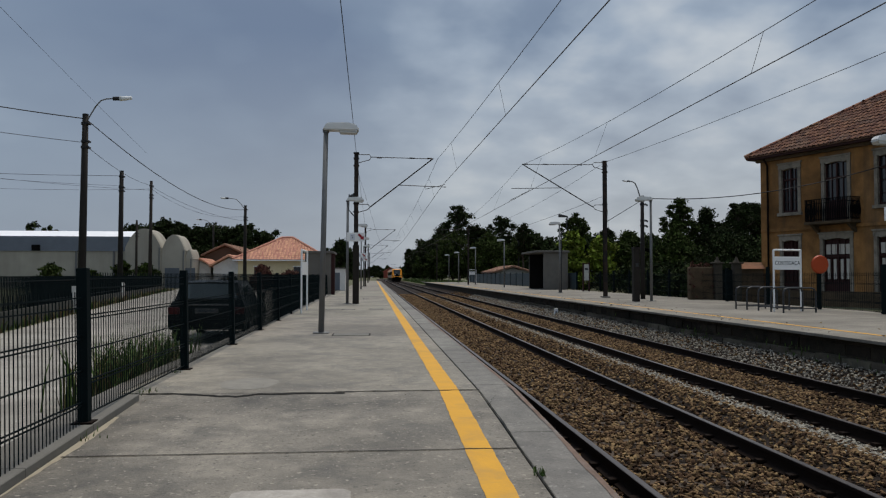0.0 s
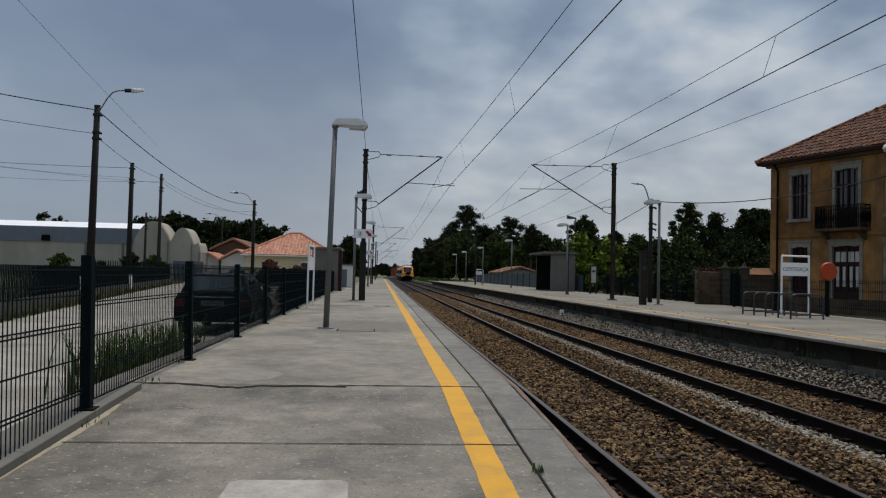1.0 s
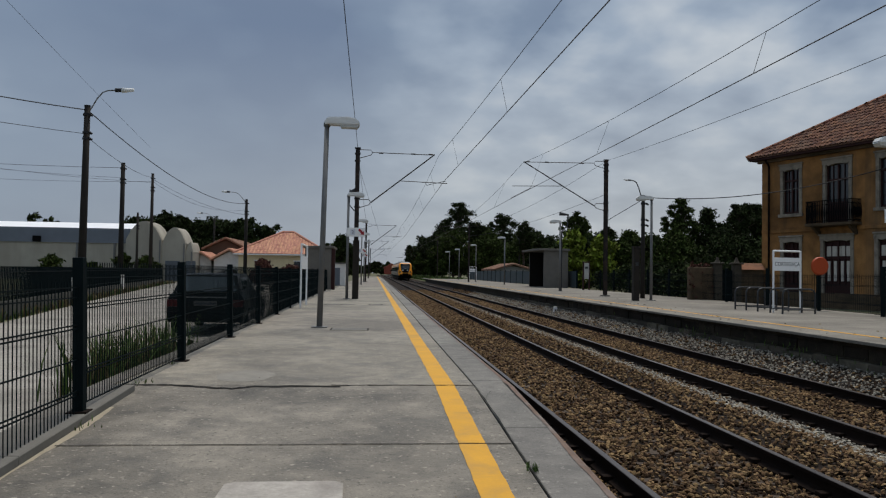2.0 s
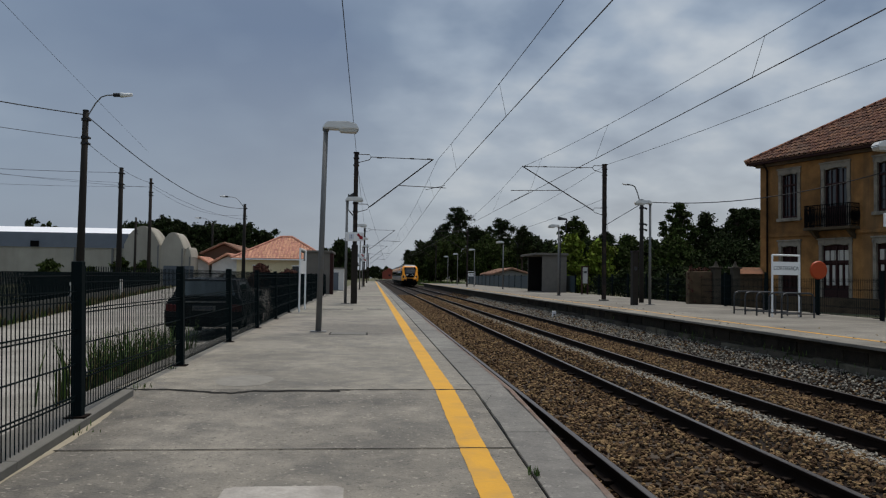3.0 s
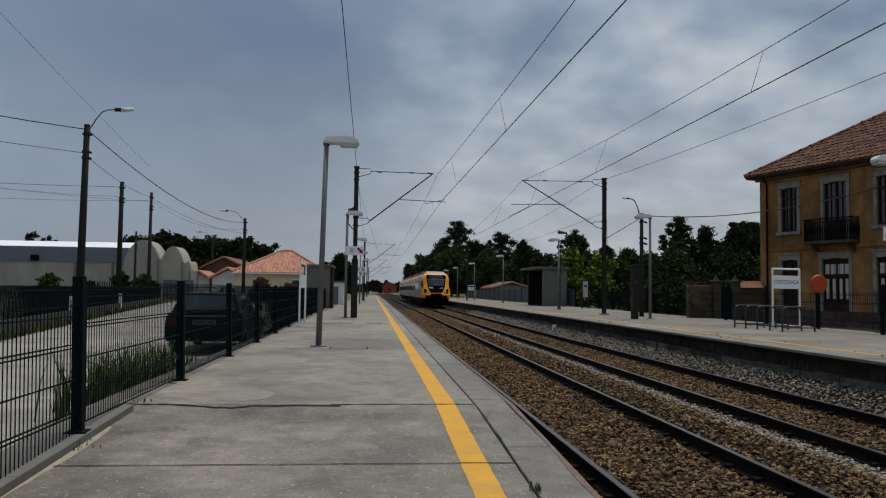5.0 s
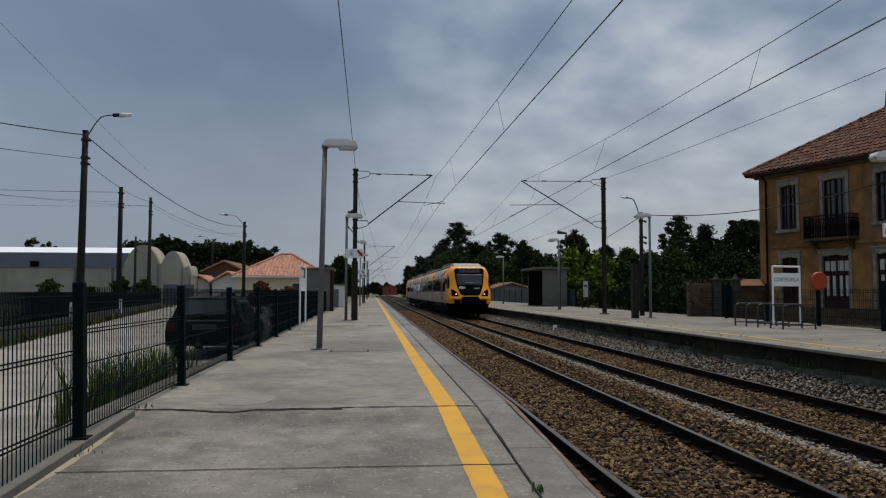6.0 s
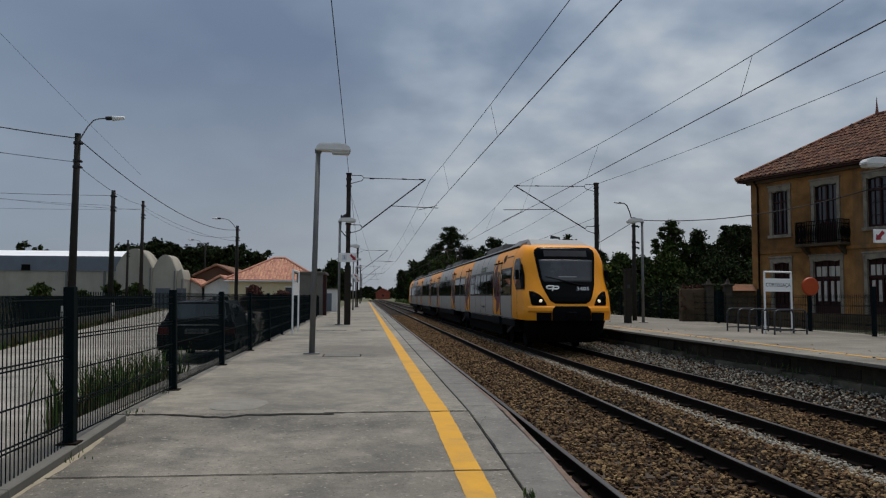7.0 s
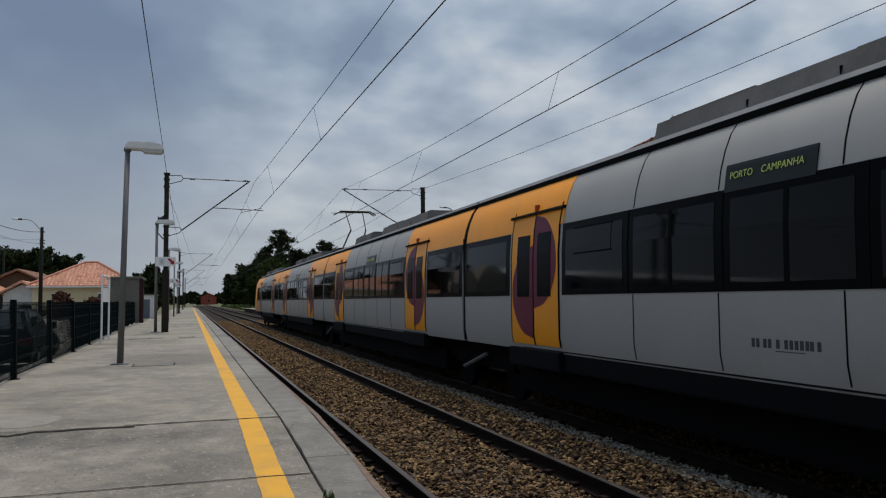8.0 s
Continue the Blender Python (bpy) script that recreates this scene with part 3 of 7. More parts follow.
def wire_panel(y0, y1, height, gap=0.062):
    bm = bmesh.new()

    def bar(p, q, r):
        tube([p, q], r, 4, bm, caps=False)
    k = int((y1 - y0) / gap)
    for i in range(k + 1):
        y = y0 + (y1 - y0) * i / k
        bar((0, y, 0.05), (0, y, height + 0.03), 0.0046)
    for z in (0.06, 0.3, 0.33, 0.58, 0.83, 0.86, 1.08, height - 0.02):
        bar((0.004, y0, z), (0.004, y1, z), 0.0075)
    return bm


def build_fence():
    proto = None
    post = None
    for k in range(16):
        y = POST_FIRST + POST_GAP * k
        z = ramp_z(y) + (0.06 if y < 7.5 else 0.0)
        slope = math.degrees(math.atan(0.045)) if y < 6 else 0
        f = thing("mesh_fence_bay", "dark green welded mesh fence bay on a kerb", "fence", pose(-2.33 - 0.0115 * (y - 6.45), y, z, 0, -1.5, 0.66), group="fence bays")
        if proto is None:
            ob = part("post", box(-0.042, 0.042, -0.042, 0.042, -0.02, 1.245, bevel=0.006), FENCE_GREEN, f)
            post = ob.data
            cap = part("post_foot", box(-0.08, 0.08, -0.08, 0.08, -0.02, 0.012, bevel=0.004), RAIL_RUST, f).data
            ob = part("mesh_panel", wire_panel(0.04, POST_GAP - 0.04, 1.18), FENCE_GREEN, f)
            proto = ob.data
        else:
            for name, data in (("post", post), ("post_foot", cap), ("mesh_panel", proto)):
                ob = new(name, data)
                ob.parent = f
        ob = f.children[-1]
        ob.matrix_basis = pose(0, 0, 0, slope)


build_ground()
build_platform()
build_tracks()
build_opposite_platform()
build_fence()

# ---- the train ----
SECTION = [(0.97, 1.41), (1.2, 1.45), (1.8, 1.45), (2.4, 1.44), (2.78, 1.41), (3.0, 1.37), (3.2, 1.31), (3.38, 1.23), (3.5, 1.14)]
ROOF = [(3.5, 1.17), (3.62, 1.12), (3.69, 0.92), (3.74, 0.5), (3.76, 0.0)]
FRONT = [(1.0, 0.43), (1.25, 0.43), (1.5, 0.5), (1.75, 0.58), (2.0, 0.72), (2.4, 0.93), (2.8, 1.06), (3.1, 1.15), (3.3, 1.22), (3.42, 1.34), (3.5, 1.58)]
CAR_ENDS = (0.0, 17.8, 33.9, 50.0, 67.8)


def half_width(z):
    return float(np.interp(z, [a for a, _ in SECTION], [b for _, b in SECTION]))


def nose(x, z, out=0.0):
    """A point on the front: how far back it lies at this height and this far from the middle."""
    u = min(1.0, abs(x) / half_width(z))
    s = float(np.interp(z, [a for a, _ in FRONT], [b for _, b in FRONT])) + 0.08 * u ** 2 + 0.45 * u ** 5
    return Vector((x, s - out, z))


def side_point(side, s, z, out=0.0):
    return Vector((side * (half_width(z) + out), s, z))


def side_patch(side, s0, s1, z0, z1, out=0.006, steps=None):
    """A panel that follows the side of a car, proud of it by out, with a turned-in rim."""
    bm = bmesh.new()
    zs = [z0] + [z for z, _ in SECTION if z0 + 0.02 < z < z1 - 0.02] + [z1]
    ss = [s0 + (s1 - s0) * k / (steps or 1) for k in range((steps or 1) + 1)]
    grid = [[bm.verts.new(side_point(side, s, z, out)) for s in ss] for z in zs]
    for a, b in zip(grid, grid[1:]):
        for k in range(len(ss) - 1):
            bm.faces.new((a[k], a[k + 1], b[k + 1], b[k]) if side > 0 else (a[k], b[k], b[k + 1], a[k + 1]))
    rim = [e for e in bm.edges if e.is_boundary]
    made = bmesh.ops.extrude_edge_only(bm, edges=rim)["geom"]
    for v in made:
        if isinstance(v, bmesh.types.BMVert):
            v.co.x -= side * (out + 0.02)
    bmesh.ops.recalc_face_normals(bm, faces=bm.faces[:])
    return bm


def side_disc(side, s, z, rs, rz, which, out):
    """Half a disc on a door leaf; which is the way along the train in which it bulges."""
    bm = bmesh.new()
    rows = []
    for k in range(25):
        h = -rz + 2 * rz * k / 24
        wide = rs * math.sqrt(max(0.0, 1 - (h / rz) ** 2)) + 0.001
        rows.append([bm.verts.new(side_point(side, s + which * wide * f, z + h, out)) for f in (0.0, 1.0)])
    for a, b in zip(rows, rows[1:]):
        bm.faces.new((a[0], a[1], b[1], b[0]))
    bmesh.ops.recalc_face_normals(bm, faces=bm.faces[:])
    return bm


def wrapped(side, s, z, out):
    """A point on the side of the cab, or on its rounded corner where the side has ended."""
    w = half_width(z)
    if s >= nose(w, z).y:
        return side_point(side, s, z, out)
    lo, hi = 0.3 * w, w
    for _ in range(24):
        mid = (lo + hi) / 2
        lo, hi = (mid, hi) if nose(mid, z).y < s else (lo, mid)
    return Vector((side * (lo + out * 0.9), s - out * 0.5, z))


def shell(s0, s1, flip=False):
    """The side walls of a car between two places."""
    bm = bmesh.new()
    ring = [(side, z) for side in (-1,) for z, _ in SECTION] + [(1, z) for z, _ in SECTION[::-1]]
    rows = [[bm.verts.new(side_point(a, s, z)) for a, z in ring] for s in (s0, s1)]
    for k in range(len(ring) - 1):
        bm.faces.new((rows[0][k], rows[0][k + 1], rows[1][k + 1], rows[1][k]))
    bm.faces.new((rows[0][0], rows[0][-1], rows[1][-1], rows[1][0]))
    bm.faces.new(rows[0])
    bm.faces.new(rows[1][::-1])
    bmesh.ops.recalc_face_normals(bm, faces=bm.faces[:])
    return bm


def roof_bm(s0, s1):
    bm = bmesh.new()
    ring = [(-w, z) for z, w in ROOF] + [(w, z) for z, w in ROOF[-2::-1]]
    rows = [[bm.verts.new((x, s, z)) for x, z in ring] for s in (s0, s1)]
    for k in range(len(ring) - 1):
        bm.faces.new((rows[0][k], rows[0][k + 1], rows[1][k + 1], rows[1][k]))
    bm.faces.new(rows[0])
    bm.faces.new(rows[1][::-1])
    bmesh.ops.recalc_face_normals(bm, faces=bm.faces[:])
    return bm


def cab_shell():
    """The yellow nose, from the front to the cab's rear seam, with its rounded corners."""
    bm = bmesh.new()
    zs = [1.0, 1.12, 1.25, 1.38, 1.5, 1.62, 1.75, 1.88, 2.0, 2.2, 2.4, 2.6, 2.8, 3.0, 3.1, 3.2, 3.3, 3.38, 3.44, 3.5]
    us = [-1, -0.98, -0.95, -0.91, -0.86, -0.8, -0.72, -0.62, -0.5, -0.25, 0, 0.25, 0.5, 0.62, 0.72, 0.8, 0.86, 0.91, 0.95, 0.98, 1]
    rows = []
    for z in zs:
        w = half_width(z)
        row = [bm.verts.new(side_point(-1, 3.04, z))]
        row += [bm.verts.new(nose(u * w, z)) for u in us]
        row += [bm.verts.new(side_point(1, 3.04, z))]
        rows.append(row)
    for a, b in zip(rows, rows[1:]):
        for k in range(len(a) - 1):
            bm.faces.new((a[k], a[k + 1], b[k + 1], b[k]))
    top = rows[-1]
    back = [bm.verts.new((v.co.x * 0.9, max(3.04, v.co.y), 3.6)) for v in top]
    for k in range(len(top) - 1):
        bm.faces.new((top[k], top[k + 1], back[k + 1], back[k]))
    bmesh.ops.remove_doubles(bm, verts=bm.verts[:], dist=0.0005)
    bmesh.ops.recalc_face_normals(bm, faces=bm.faces[:])
    return bm


def nose_patch(outline, out=0.012, rows=10, cols=16):
    """A panel on the nose: outline(v) gives height and the left and right ends for v from 0 to 1."""
    bm = bmesh.new()
    grid = []
    for r in range(rows + 1):
        z, x0, x1 = outline(r / rows)
        grid.append([bm.verts.new(nose(x0 + (x1 - x0) * k / cols, z, out)) for k in range(cols + 1)])
    for a, b in zip(grid, grid[1:]):
        for k in range(cols):
            bm.faces.new((a[k], a[k + 1], b[k + 1], b[k]))
    made = bmesh.ops.extrude_edge_only(bm, edges=[e for e in bm.edges if e.is_boundary])["geom"]
    for v in made:
        if isinstance(v, bmesh.types.BMVert):
            v.co.y += out + 0.02
    bmesh.ops.recalc_face_normals(bm, faces=bm.faces[:])
    return bm


def spread(table):
    zs, a, b = zip(*table)
    return lambda v: (zs[0] + (zs[-1] - zs[0]) * v, float(np.interp(zs[0] + (zs[-1] - zs[0]) * v, zs, a)), float(np.interp(zs[0] + (zs[-1] - zs[0]) * v, zs, b)))


def build_cab(train):
    cab = part("driver_cab", cab_shell(), TRAIN_YELLOW, train, "yellow rounded driver cab", smooth=True)
    mask = spread([(1.54, -0.5, 0.5), (1.57, -0.6, 0.6), (1.65, -0.67, 0.67), (1.8, -0.74, 0.74), (2.1, -0.86, 0.86), (2.4, -0.92, 0.92), (2.9, -0.99, 0.99), (3.24, -1.02, 1.02), (3.34, -0.99, 0.99), (3.4, -0.88, 0.88)])
    part("front_mask", nose_patch(mask, 0.012, 22, 22), BLACK_GLASS, cab, "black glazed front mask", smooth=True)
    glass = spread([(2.24, -0.78, 0.78), (2.28, -0.82, 0.82), (2.8, -0.88, 0.88), (2.98, -0.9, 0.9)])
    part("windscreen", nose_patch(glass, 0.02, 10, 16), WINDSCREEN, cab, "wide tinted windscreen", smooth=True)
    part("destination_box", nose_patch(spread([(3.09, -0.72, 0.72), (3.29, -0.72, 0.72)]), 0.02, 3, 10), DISPLAY, cab)
    for side in (-1, 1):
        lamp = spread([(1.48, 0.78, 1.2), (1.54, 0.79, 1.24), (1.7, 0.87, 1.26), (1.84, 0.98, 1.27), (1.94, 1.16, 1.27)])
        flip = (lambda v, f=lamp: f(v)) if side > 0 else (lambda v, f=lamp: (f(v)[0], -f(v)[2], -f(v)[1]))
        part("headlight", nose_patch(flip, 0.012, 8, 8), BLACK_GLASS, cab, "dark headlamp with one lit bulb", smooth=True)
        spot = bmesh.new()
        bmesh.ops.create_uvsphere(spot, u_segments=14, v_segments=8, radius=0.062)
        for v in spot.verts:
            v.co = Vector((v.co.x, v.co.y * 0.5, v.co.z)) + nose(side * 0.95, 1.62, 0.0)
        part("lit_bulb", spot, LIGHT_ON, cab, smooth=True)
        ring = bmesh.new()
        bmesh.ops.create_uvsphere(ring, u_segments=14, v_segments=8, radius=0.065)
        for v in ring.verts:
            v.co = Vector((v.co.x, v.co.y * 0.4, v.co.z)) + nose(side * 1.14, 1.76, 0.0)
        part("dark_bulb", ring, TRAIN_SKIRT, cab, smooth=True)
        # cab side window with its cut corner
        win = bmesh.new()
        rows = []
        for k in range(17):
            z = 2.0 + 1.06 * k / 16
            fore = float(np.interp(z, [2.0, 2.5, 2.8, 3.0, 3.06], [1.12, 1.33, 1.5, 1.72, 1.9]))
            rear = float(np.interp(z, [2.0, 2.4, 3.0, 3.06], [2.14, 2.64, 2.66, 2.6]))
            rows.append([win.verts.new(wrapped(side, fore + (rear - fore) * j / 14, z, 0.022)) for j in range(15)])
        for a, b in zip(rows, rows[1:]):
            for j in range(14):
                win.faces.new((a[j], a[j + 1], b[j + 1], b[j]))
        bmesh.ops.recalc_face_normals(win, faces=win.faces[:])
        part("cab_side_window", win, BLACK_GLASS, cab)
        inner = bmesh.new()
        rows = [[inner.verts.new(wrapped(side, a + (b - a) * j / 6, z, 0.027)) for j in range(7)] for z, a, b in ((2.2, 2.12, 2.4), (2.35, 2.1, 2.46), (2.92, 2.14, 2.46))]
        for a, b in zip(rows, rows[1:]):
            for j in range(6):
                inner.faces.new((a[j], a[j + 1], b[j + 1], b[j]))
        bmesh.ops.recalc_face_normals(inner, faces=inner.faces[:])
        part("sliding_pane", inner, SIDE_GLASS, cab)
        hood = box(-0.05, 0.05, -0.09, 0.09, -0.16, 0.16, bevel=0.03)
        part("rear_view_mirror", hood, BLACK, cab).matrix_basis = Matrix.Translation(wrapped(side, 1.62, 2.5, 0.1))
        # seam between the nose and the cab door
        part("cab_seam", side_patch(side, 2.06, 2.075, 0.98, 2.0, 0.003), MAST_STEEL, cab)
        part("cab_seam", side_patch(side, 3.02, 3.035, 0.98, 3.46, 0.004), MAST_STEEL, cab)
    # bumper, coupler and apron
    part("bumper_lip", nose_patch(spread([(1.27, -1.34, 1.34), (1.45, -1.33, 1.33)]), 0.06, 3, 30), TRAIN_YELLOW, cab, smooth=True)
    part("coupler_recess", nose_patch(spread([(1.0, -0.62, 0.62), (1.36, -0.62, 0.62), (1.46, -0.52, 0.52)]), 0.085, 5, 12), TRAIN_DARK, cab)
    for side in (-1, 1):
        a, b = sorted((side * 0.66, side * 1.1))
        part("grille", nose_patch(spread([(1.0, a, b), (1.25, a, b)]), 0.05, 4, 8), TRAIN_DARK, cab, "black slatted bumper grille")
        for k in range(4):
            z = 1.02 + 0.055 * k
            part("grille_slat", nose_patch(spread([(z, a + 0.02, b - 0.02), (z + 0.03, a + 0.02, b - 0.02)]), 0.06, 1, 6), TRAIN_SKIRT, cab)
    apron = bmesh.new()
    rows = []
    for z, w, back in ((1.02, 1.38, 0.12), (0.6, 1.32, 0.25), (0.28, 1.15, 0.5)):
        rows.append([apron.verts.new((u * w, back + 0.48 + 0.2 * u * u + 0.5 * abs(u) ** 6, z)) for u in (-1, -0.9, -0.6, -0.3, 0, 0.3, 0.6, 0.9, 1)])
    for a, b in zip(rows, rows[1:]):
        for k in range(8):
            apron.faces.new((a[k], b[k], b[k + 1], a[k + 1]))
    part("front_apron", apron, TRAIN_DARK, train, "black snowplough apron", smooth=True)
    coupler = tube([(0, 0.36, 1.15), (0, 1.5, 1.15)], 0.12, 12)
    box(-0.15, 0.15, 0.28, 0.45, 1.02, 1.28, coupler, 0.04)
    part("coupler", coupler, TRAIN_DARK, train, "black automatic coupler")
    wiper = tube([nose(x, z, 0.05) for x, z in ((0.5, 2.13), (0.1, 2.2), (-0.28, 2.3))], 0.02, 6)
    tube([nose(x, z, 0.055) for x, z in ((0.16, 2.2), (-0.2, 2.3), (-0.74, 2.42))], 0.012, 6, wiper)
    part("wiper", wiper, BLACK, cab)
    part("dashboard_sheet", nose_patch(spread([(2.4, -0.3, 0.3), (2.43, -0.3, 0.3)]), 0.024, 1, 6), POSTER_GREY, cab)
    part("mask_joint", nose_patch(spread([(2.2, -0.87, 0.87), (2.215, -0.87, 0.87)]), 0.016, 1, 16), BLACK, cab)
    for side in (-1, 1):
        part("fog_lamp", tube([nose(side * 0.52, 1.68, 0.0), nose(side * 0.52, 1.68, 0.02)], 0.06, 14), TRAIN_SKIRT, cab)
    tilt = pose(0.46, nose(0.46, 2.02, 0.018).y, 2.02, 62)
    letters("fleet_number", "3401", 0.19, SIGN_WHITE, tilt, cab, 0.003, wide=1.15)
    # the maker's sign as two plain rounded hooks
    mark = bmesh.new()
    for hook in ([(-0.5, 2.11), (-0.68, 2.11), (-0.73, 2.08), (-0.73, 2.05), (-0.69, 2.02), (-0.58, 2.02), (-0.54, 2.04)], [(-0.56, 1.95), (-0.54, 1.99), (-0.49, 2.1), (-0.38, 2.1), (-0.34, 2.07), (-0.35, 2.03), (-0.4, 2.01), (-0.49, 2.01)]):
        tube([nose(x, z, 0.018) for x, z in hook], 0.026, 6, mark)
    part("front_emblem", mark, SIGN_WHITE, cab, "white emblem of two hooks")


def door_pair(train, side, s0, s1, leading):
    """Two leaves with half discs; on the doors at the rear of a car the discs change leaves."""
    door = part("passenger_door", side_patch(side, s0, s1, 1.06, 3.12, 0.012), TRAIN_YELLOW, train, "yellow sliding door with maroon half discs", smooth="angle")
    mid = (s0 + s1) / 2
    way = 1 if leading else -1
    part("door_disc", side_disc(side, mid + way * 0.015, 2.3, 0.74, 0.7, way, 0.017), MAROON, door)
    part("door_disc", side_disc(side, mid - way * 0.015, 1.85, 0.76, 0.7, -way, 0.017), MAROON, door)
    for a, b in ((s0 + 0.24, mid - 0.14), (mid + 0.14, s1 - 0.24)):
        part("door_window", side_patch(side, a, b, 1.78, 2.72, 0.021), BLACK_GLASS, door)
    part("door_seal", side_patch(side, mid - 0.014, mid + 0.014, 1.06, 3.02, 0.02), BLACK, door)
    for s in (s0, s1):
        part("door_seal", side_patch(side, s - 0.012, s + 0.012, 1.06, 3.12, 0.016), BLACK, door)
    part("door_rail", side_patch(side, s0 - 0.1, s1 + 0.1, 3.02, 3.06, 0.05), BLACK, door, "black door runner")
    part("door_lamp", box(side * 1.34 - 0.05, side * 1.34 + 0.05, mid - 0.02, mid + 0.06, 3.07, 3.17, bevel=0.015), ORANGE, door)
    part("door_step", box(*sorted((side * 1.28, side * 1.5)), s0 - 0.05, s1 + 0.05, 0.72, 1.0, bevel=0.02), TRAIN_SKIRT, train)


def windows(train, side, s0, s1, top=2.79):
    band = part("window_band", side_patch(side, s0, s1, 1.8, top, 0.01), BLACK_GLASS, train, "continuous dark tinted window band")
    count = max(1, round((s1 - s0) / 1.65))
    for k in range(count):
        a, b = s0 + (s1 - s0) * k / count, s0 + (s1 - s0) * (k + 1) / count
        part("window_pane", side_patch(side, a + 0.12, b - 0.12, 1.88, top - 0.1, 0.014), SIDE_GLASS, band)
        if count > 2 and k in (0, count - 1):
            mid = (a + b) / 2
            vent = part("vent_window", side_patch(side, mid - 0.47, mid + 0.47, 2.36, 2.68, 0.019), SIDE_GLASS, band)
            for lo, hi in ((2.34, 2.36), (2.68, 2.7)):
                part("vent_frame", side_patch(side, mid - 0.49, mid + 0.49, lo, hi, 0.022), TRAIN_SKIRT, vent)
        elif count > 2:
            part("window_joint", side_patch(side, (a + b) / 2 - 0.03, (a + b) / 2 + 0.03, 1.88, top - 0.1, 0.018), BLACK, band)
        if k:
            part("window_joint", side_patch(side, a - 0.012, a + 0.012, 1.8, top, 0.016), BLACK, band)


def build_car(train, index):
    a, b = CAR_ENDS[index], CAR_ENDS[index + 1]
    first, last = index == 0, index == 3
    s0, s1 = (3.0 if first else a + 0.08), (b - 3.0 if last else b - 0.08)
    part("car_body", shell(s0, s1), TRAIN_GREY, train, "silver grey car body", smooth="angle")
    part("roof", roof_bm(a + (2.9 if first else 0.05), b - (2.9 if last else 0.05)), TRAIN_ROOF, train)
    if first:
        doors = [(5.25, 6.85), (13.85, 15.5)]
        bands = [(3.08, 5.15), (6.95, 13.75), (15.6, 17.7)]
        tops = [(3.02, 6.95), (13.75, 17.72)]
    elif last:
        doors = [(52.3, 53.95), (60.95, 62.55)]
        bands = [(50.1, 52.2), (54.05, 60.85), (62.65, 64.7)]
        tops = [(50.08, 54.05), (60.85, 64.78)]
    else:
        doors = [(a + 2.5, a + 4.15), (b - 4.15, b - 2.5)]
        bands = [(a + 0.1, a + 2.4), (a + 4.25, b - 4.25), (b - 2.4, b - 0.1)]
        tops = [(a + 0.08, a + 4.25), (b - 4.25, b - 0.08)]
    for side in (-1, 1):
        for d in doors:
            door_pair(train, side, *d, d is doors[0])
        for w in bands:
            windows(train, side, *w)
        for t in tops:
            part("cant_panel", side_patch(side, *t, 2.8, 3.5, 0.008), TRAIN_YELLOW, train, "yellow curved panel above the windows", smooth="angle")
        part("gutter", box(*sorted((side * 1.08, side * 1.17)), a + (3.0 if first else 0.05), b - (3.0 if last else 0.05), 3.49, 3.56, bevel=0.01), BLACK, train)
        joints = np.arange(a + (8.9 if first else 5.6), b - 4.4, 1.53) if not last else np.arange(a + 4.6, b - 8, 1.55)
        for s in joints:
            part("panel_joint", side_patch(side, s - 0.008, s + 0.008, 1.03, 1.79, 0.004), BLACK, train)
            part("panel_joint", side_patch(side, s - 0.008, s + 0.008, 2.8, 3.49, 0.004), BLACK, train)
        part("side_skirt", box(*sorted((side * 1.25, side * 1.42)), a + 2.6, b - 2.6, 0.72, 1.03, bevel=0.03), TRAIN_SKIRT, train, "dark equipment skirt")
        # a thin pale strip paints the light caught by the lower body edge
        part("sill_strip", side_patch(side, a + 2.6, b - 2.6, 0.975, 0.992, 0.012), SILL_HIGHLIGHT, train, "bright metal strip drawing the highlight along the sill")
        mid = 9.75 if first else (a + b) / 2
        sign = part("destination_sign", side_patch(side, mid - 0.58, mid + 0.58, 2.76, 3.03, 0.014), DISPLAY_DARK, train, "dark display with green letters")
        turn = Matrix(((0, 0, side, 0), (side, 0, 0, 0), (0, 1, 0, 0), (0, 0, 0, 1)))
        for word, off in (("PORTO", 0.34), ("CAMPANHA", -0.19)):
            letters("destination_word", word, 0.1, LED_GREEN, Matrix.Translation((side * 1.413, mid - side * off, 2.91)) @ turn @ pose(0, 0, 0, -11), sign, 0.001, wide=0.95)
    # equipment pods on the roof
    for c, long in (((10.2, 4.2),) if first else (((a + b) / 2 - 1.5, 4.6), ((a + b) / 2 + 3.6, 2.4))):
        pod = prism([(-0.9, 3.6), (0.9, 3.6), (0.82, 3.92), (-0.82, 3.92)], "y", c - long / 2, c + long / 2)
        unit = part("roof_unit", pod, TRAIN_UNIT, train, "dark grey roof equipment housing")
        for f0, f1, rise in ((0.03, 0.3, 0.05), (0.33, 0.58, 0.03), (0.61, 0.97, 0.06)):
            part("unit_cover", box(-0.72, 0.72, c - long / 2 + f0 * long, c - long / 2 + f1 * long, 3.921, 3.92 + rise, bevel=0.012), TRAIN_UNIT, unit)
        for f in (0.31, 0.6):
            part("unit_joint", box(-0.87, 0.87, c - long / 2 + f * long - 0.01, c - long / 2 + f * long + 0.01, 3.62, 3.8), TRAIN_DARK, unit)
    if first:
        fairing = prism([(1.9, 3.5), (2.4, 3.68), (3.0, 3.78), (4.6, 3.82), (6.4, 3.64)], "x", -0.98, 0.98)
        for v in fairing.verts:
            v.co.x *= 1.0 - 0.5 * max(0.0, v.co.z - 3.55)
        part("roof_fairing", fairing, TRAIN_ROOF, train, "grey streamlined fairing above the cab")
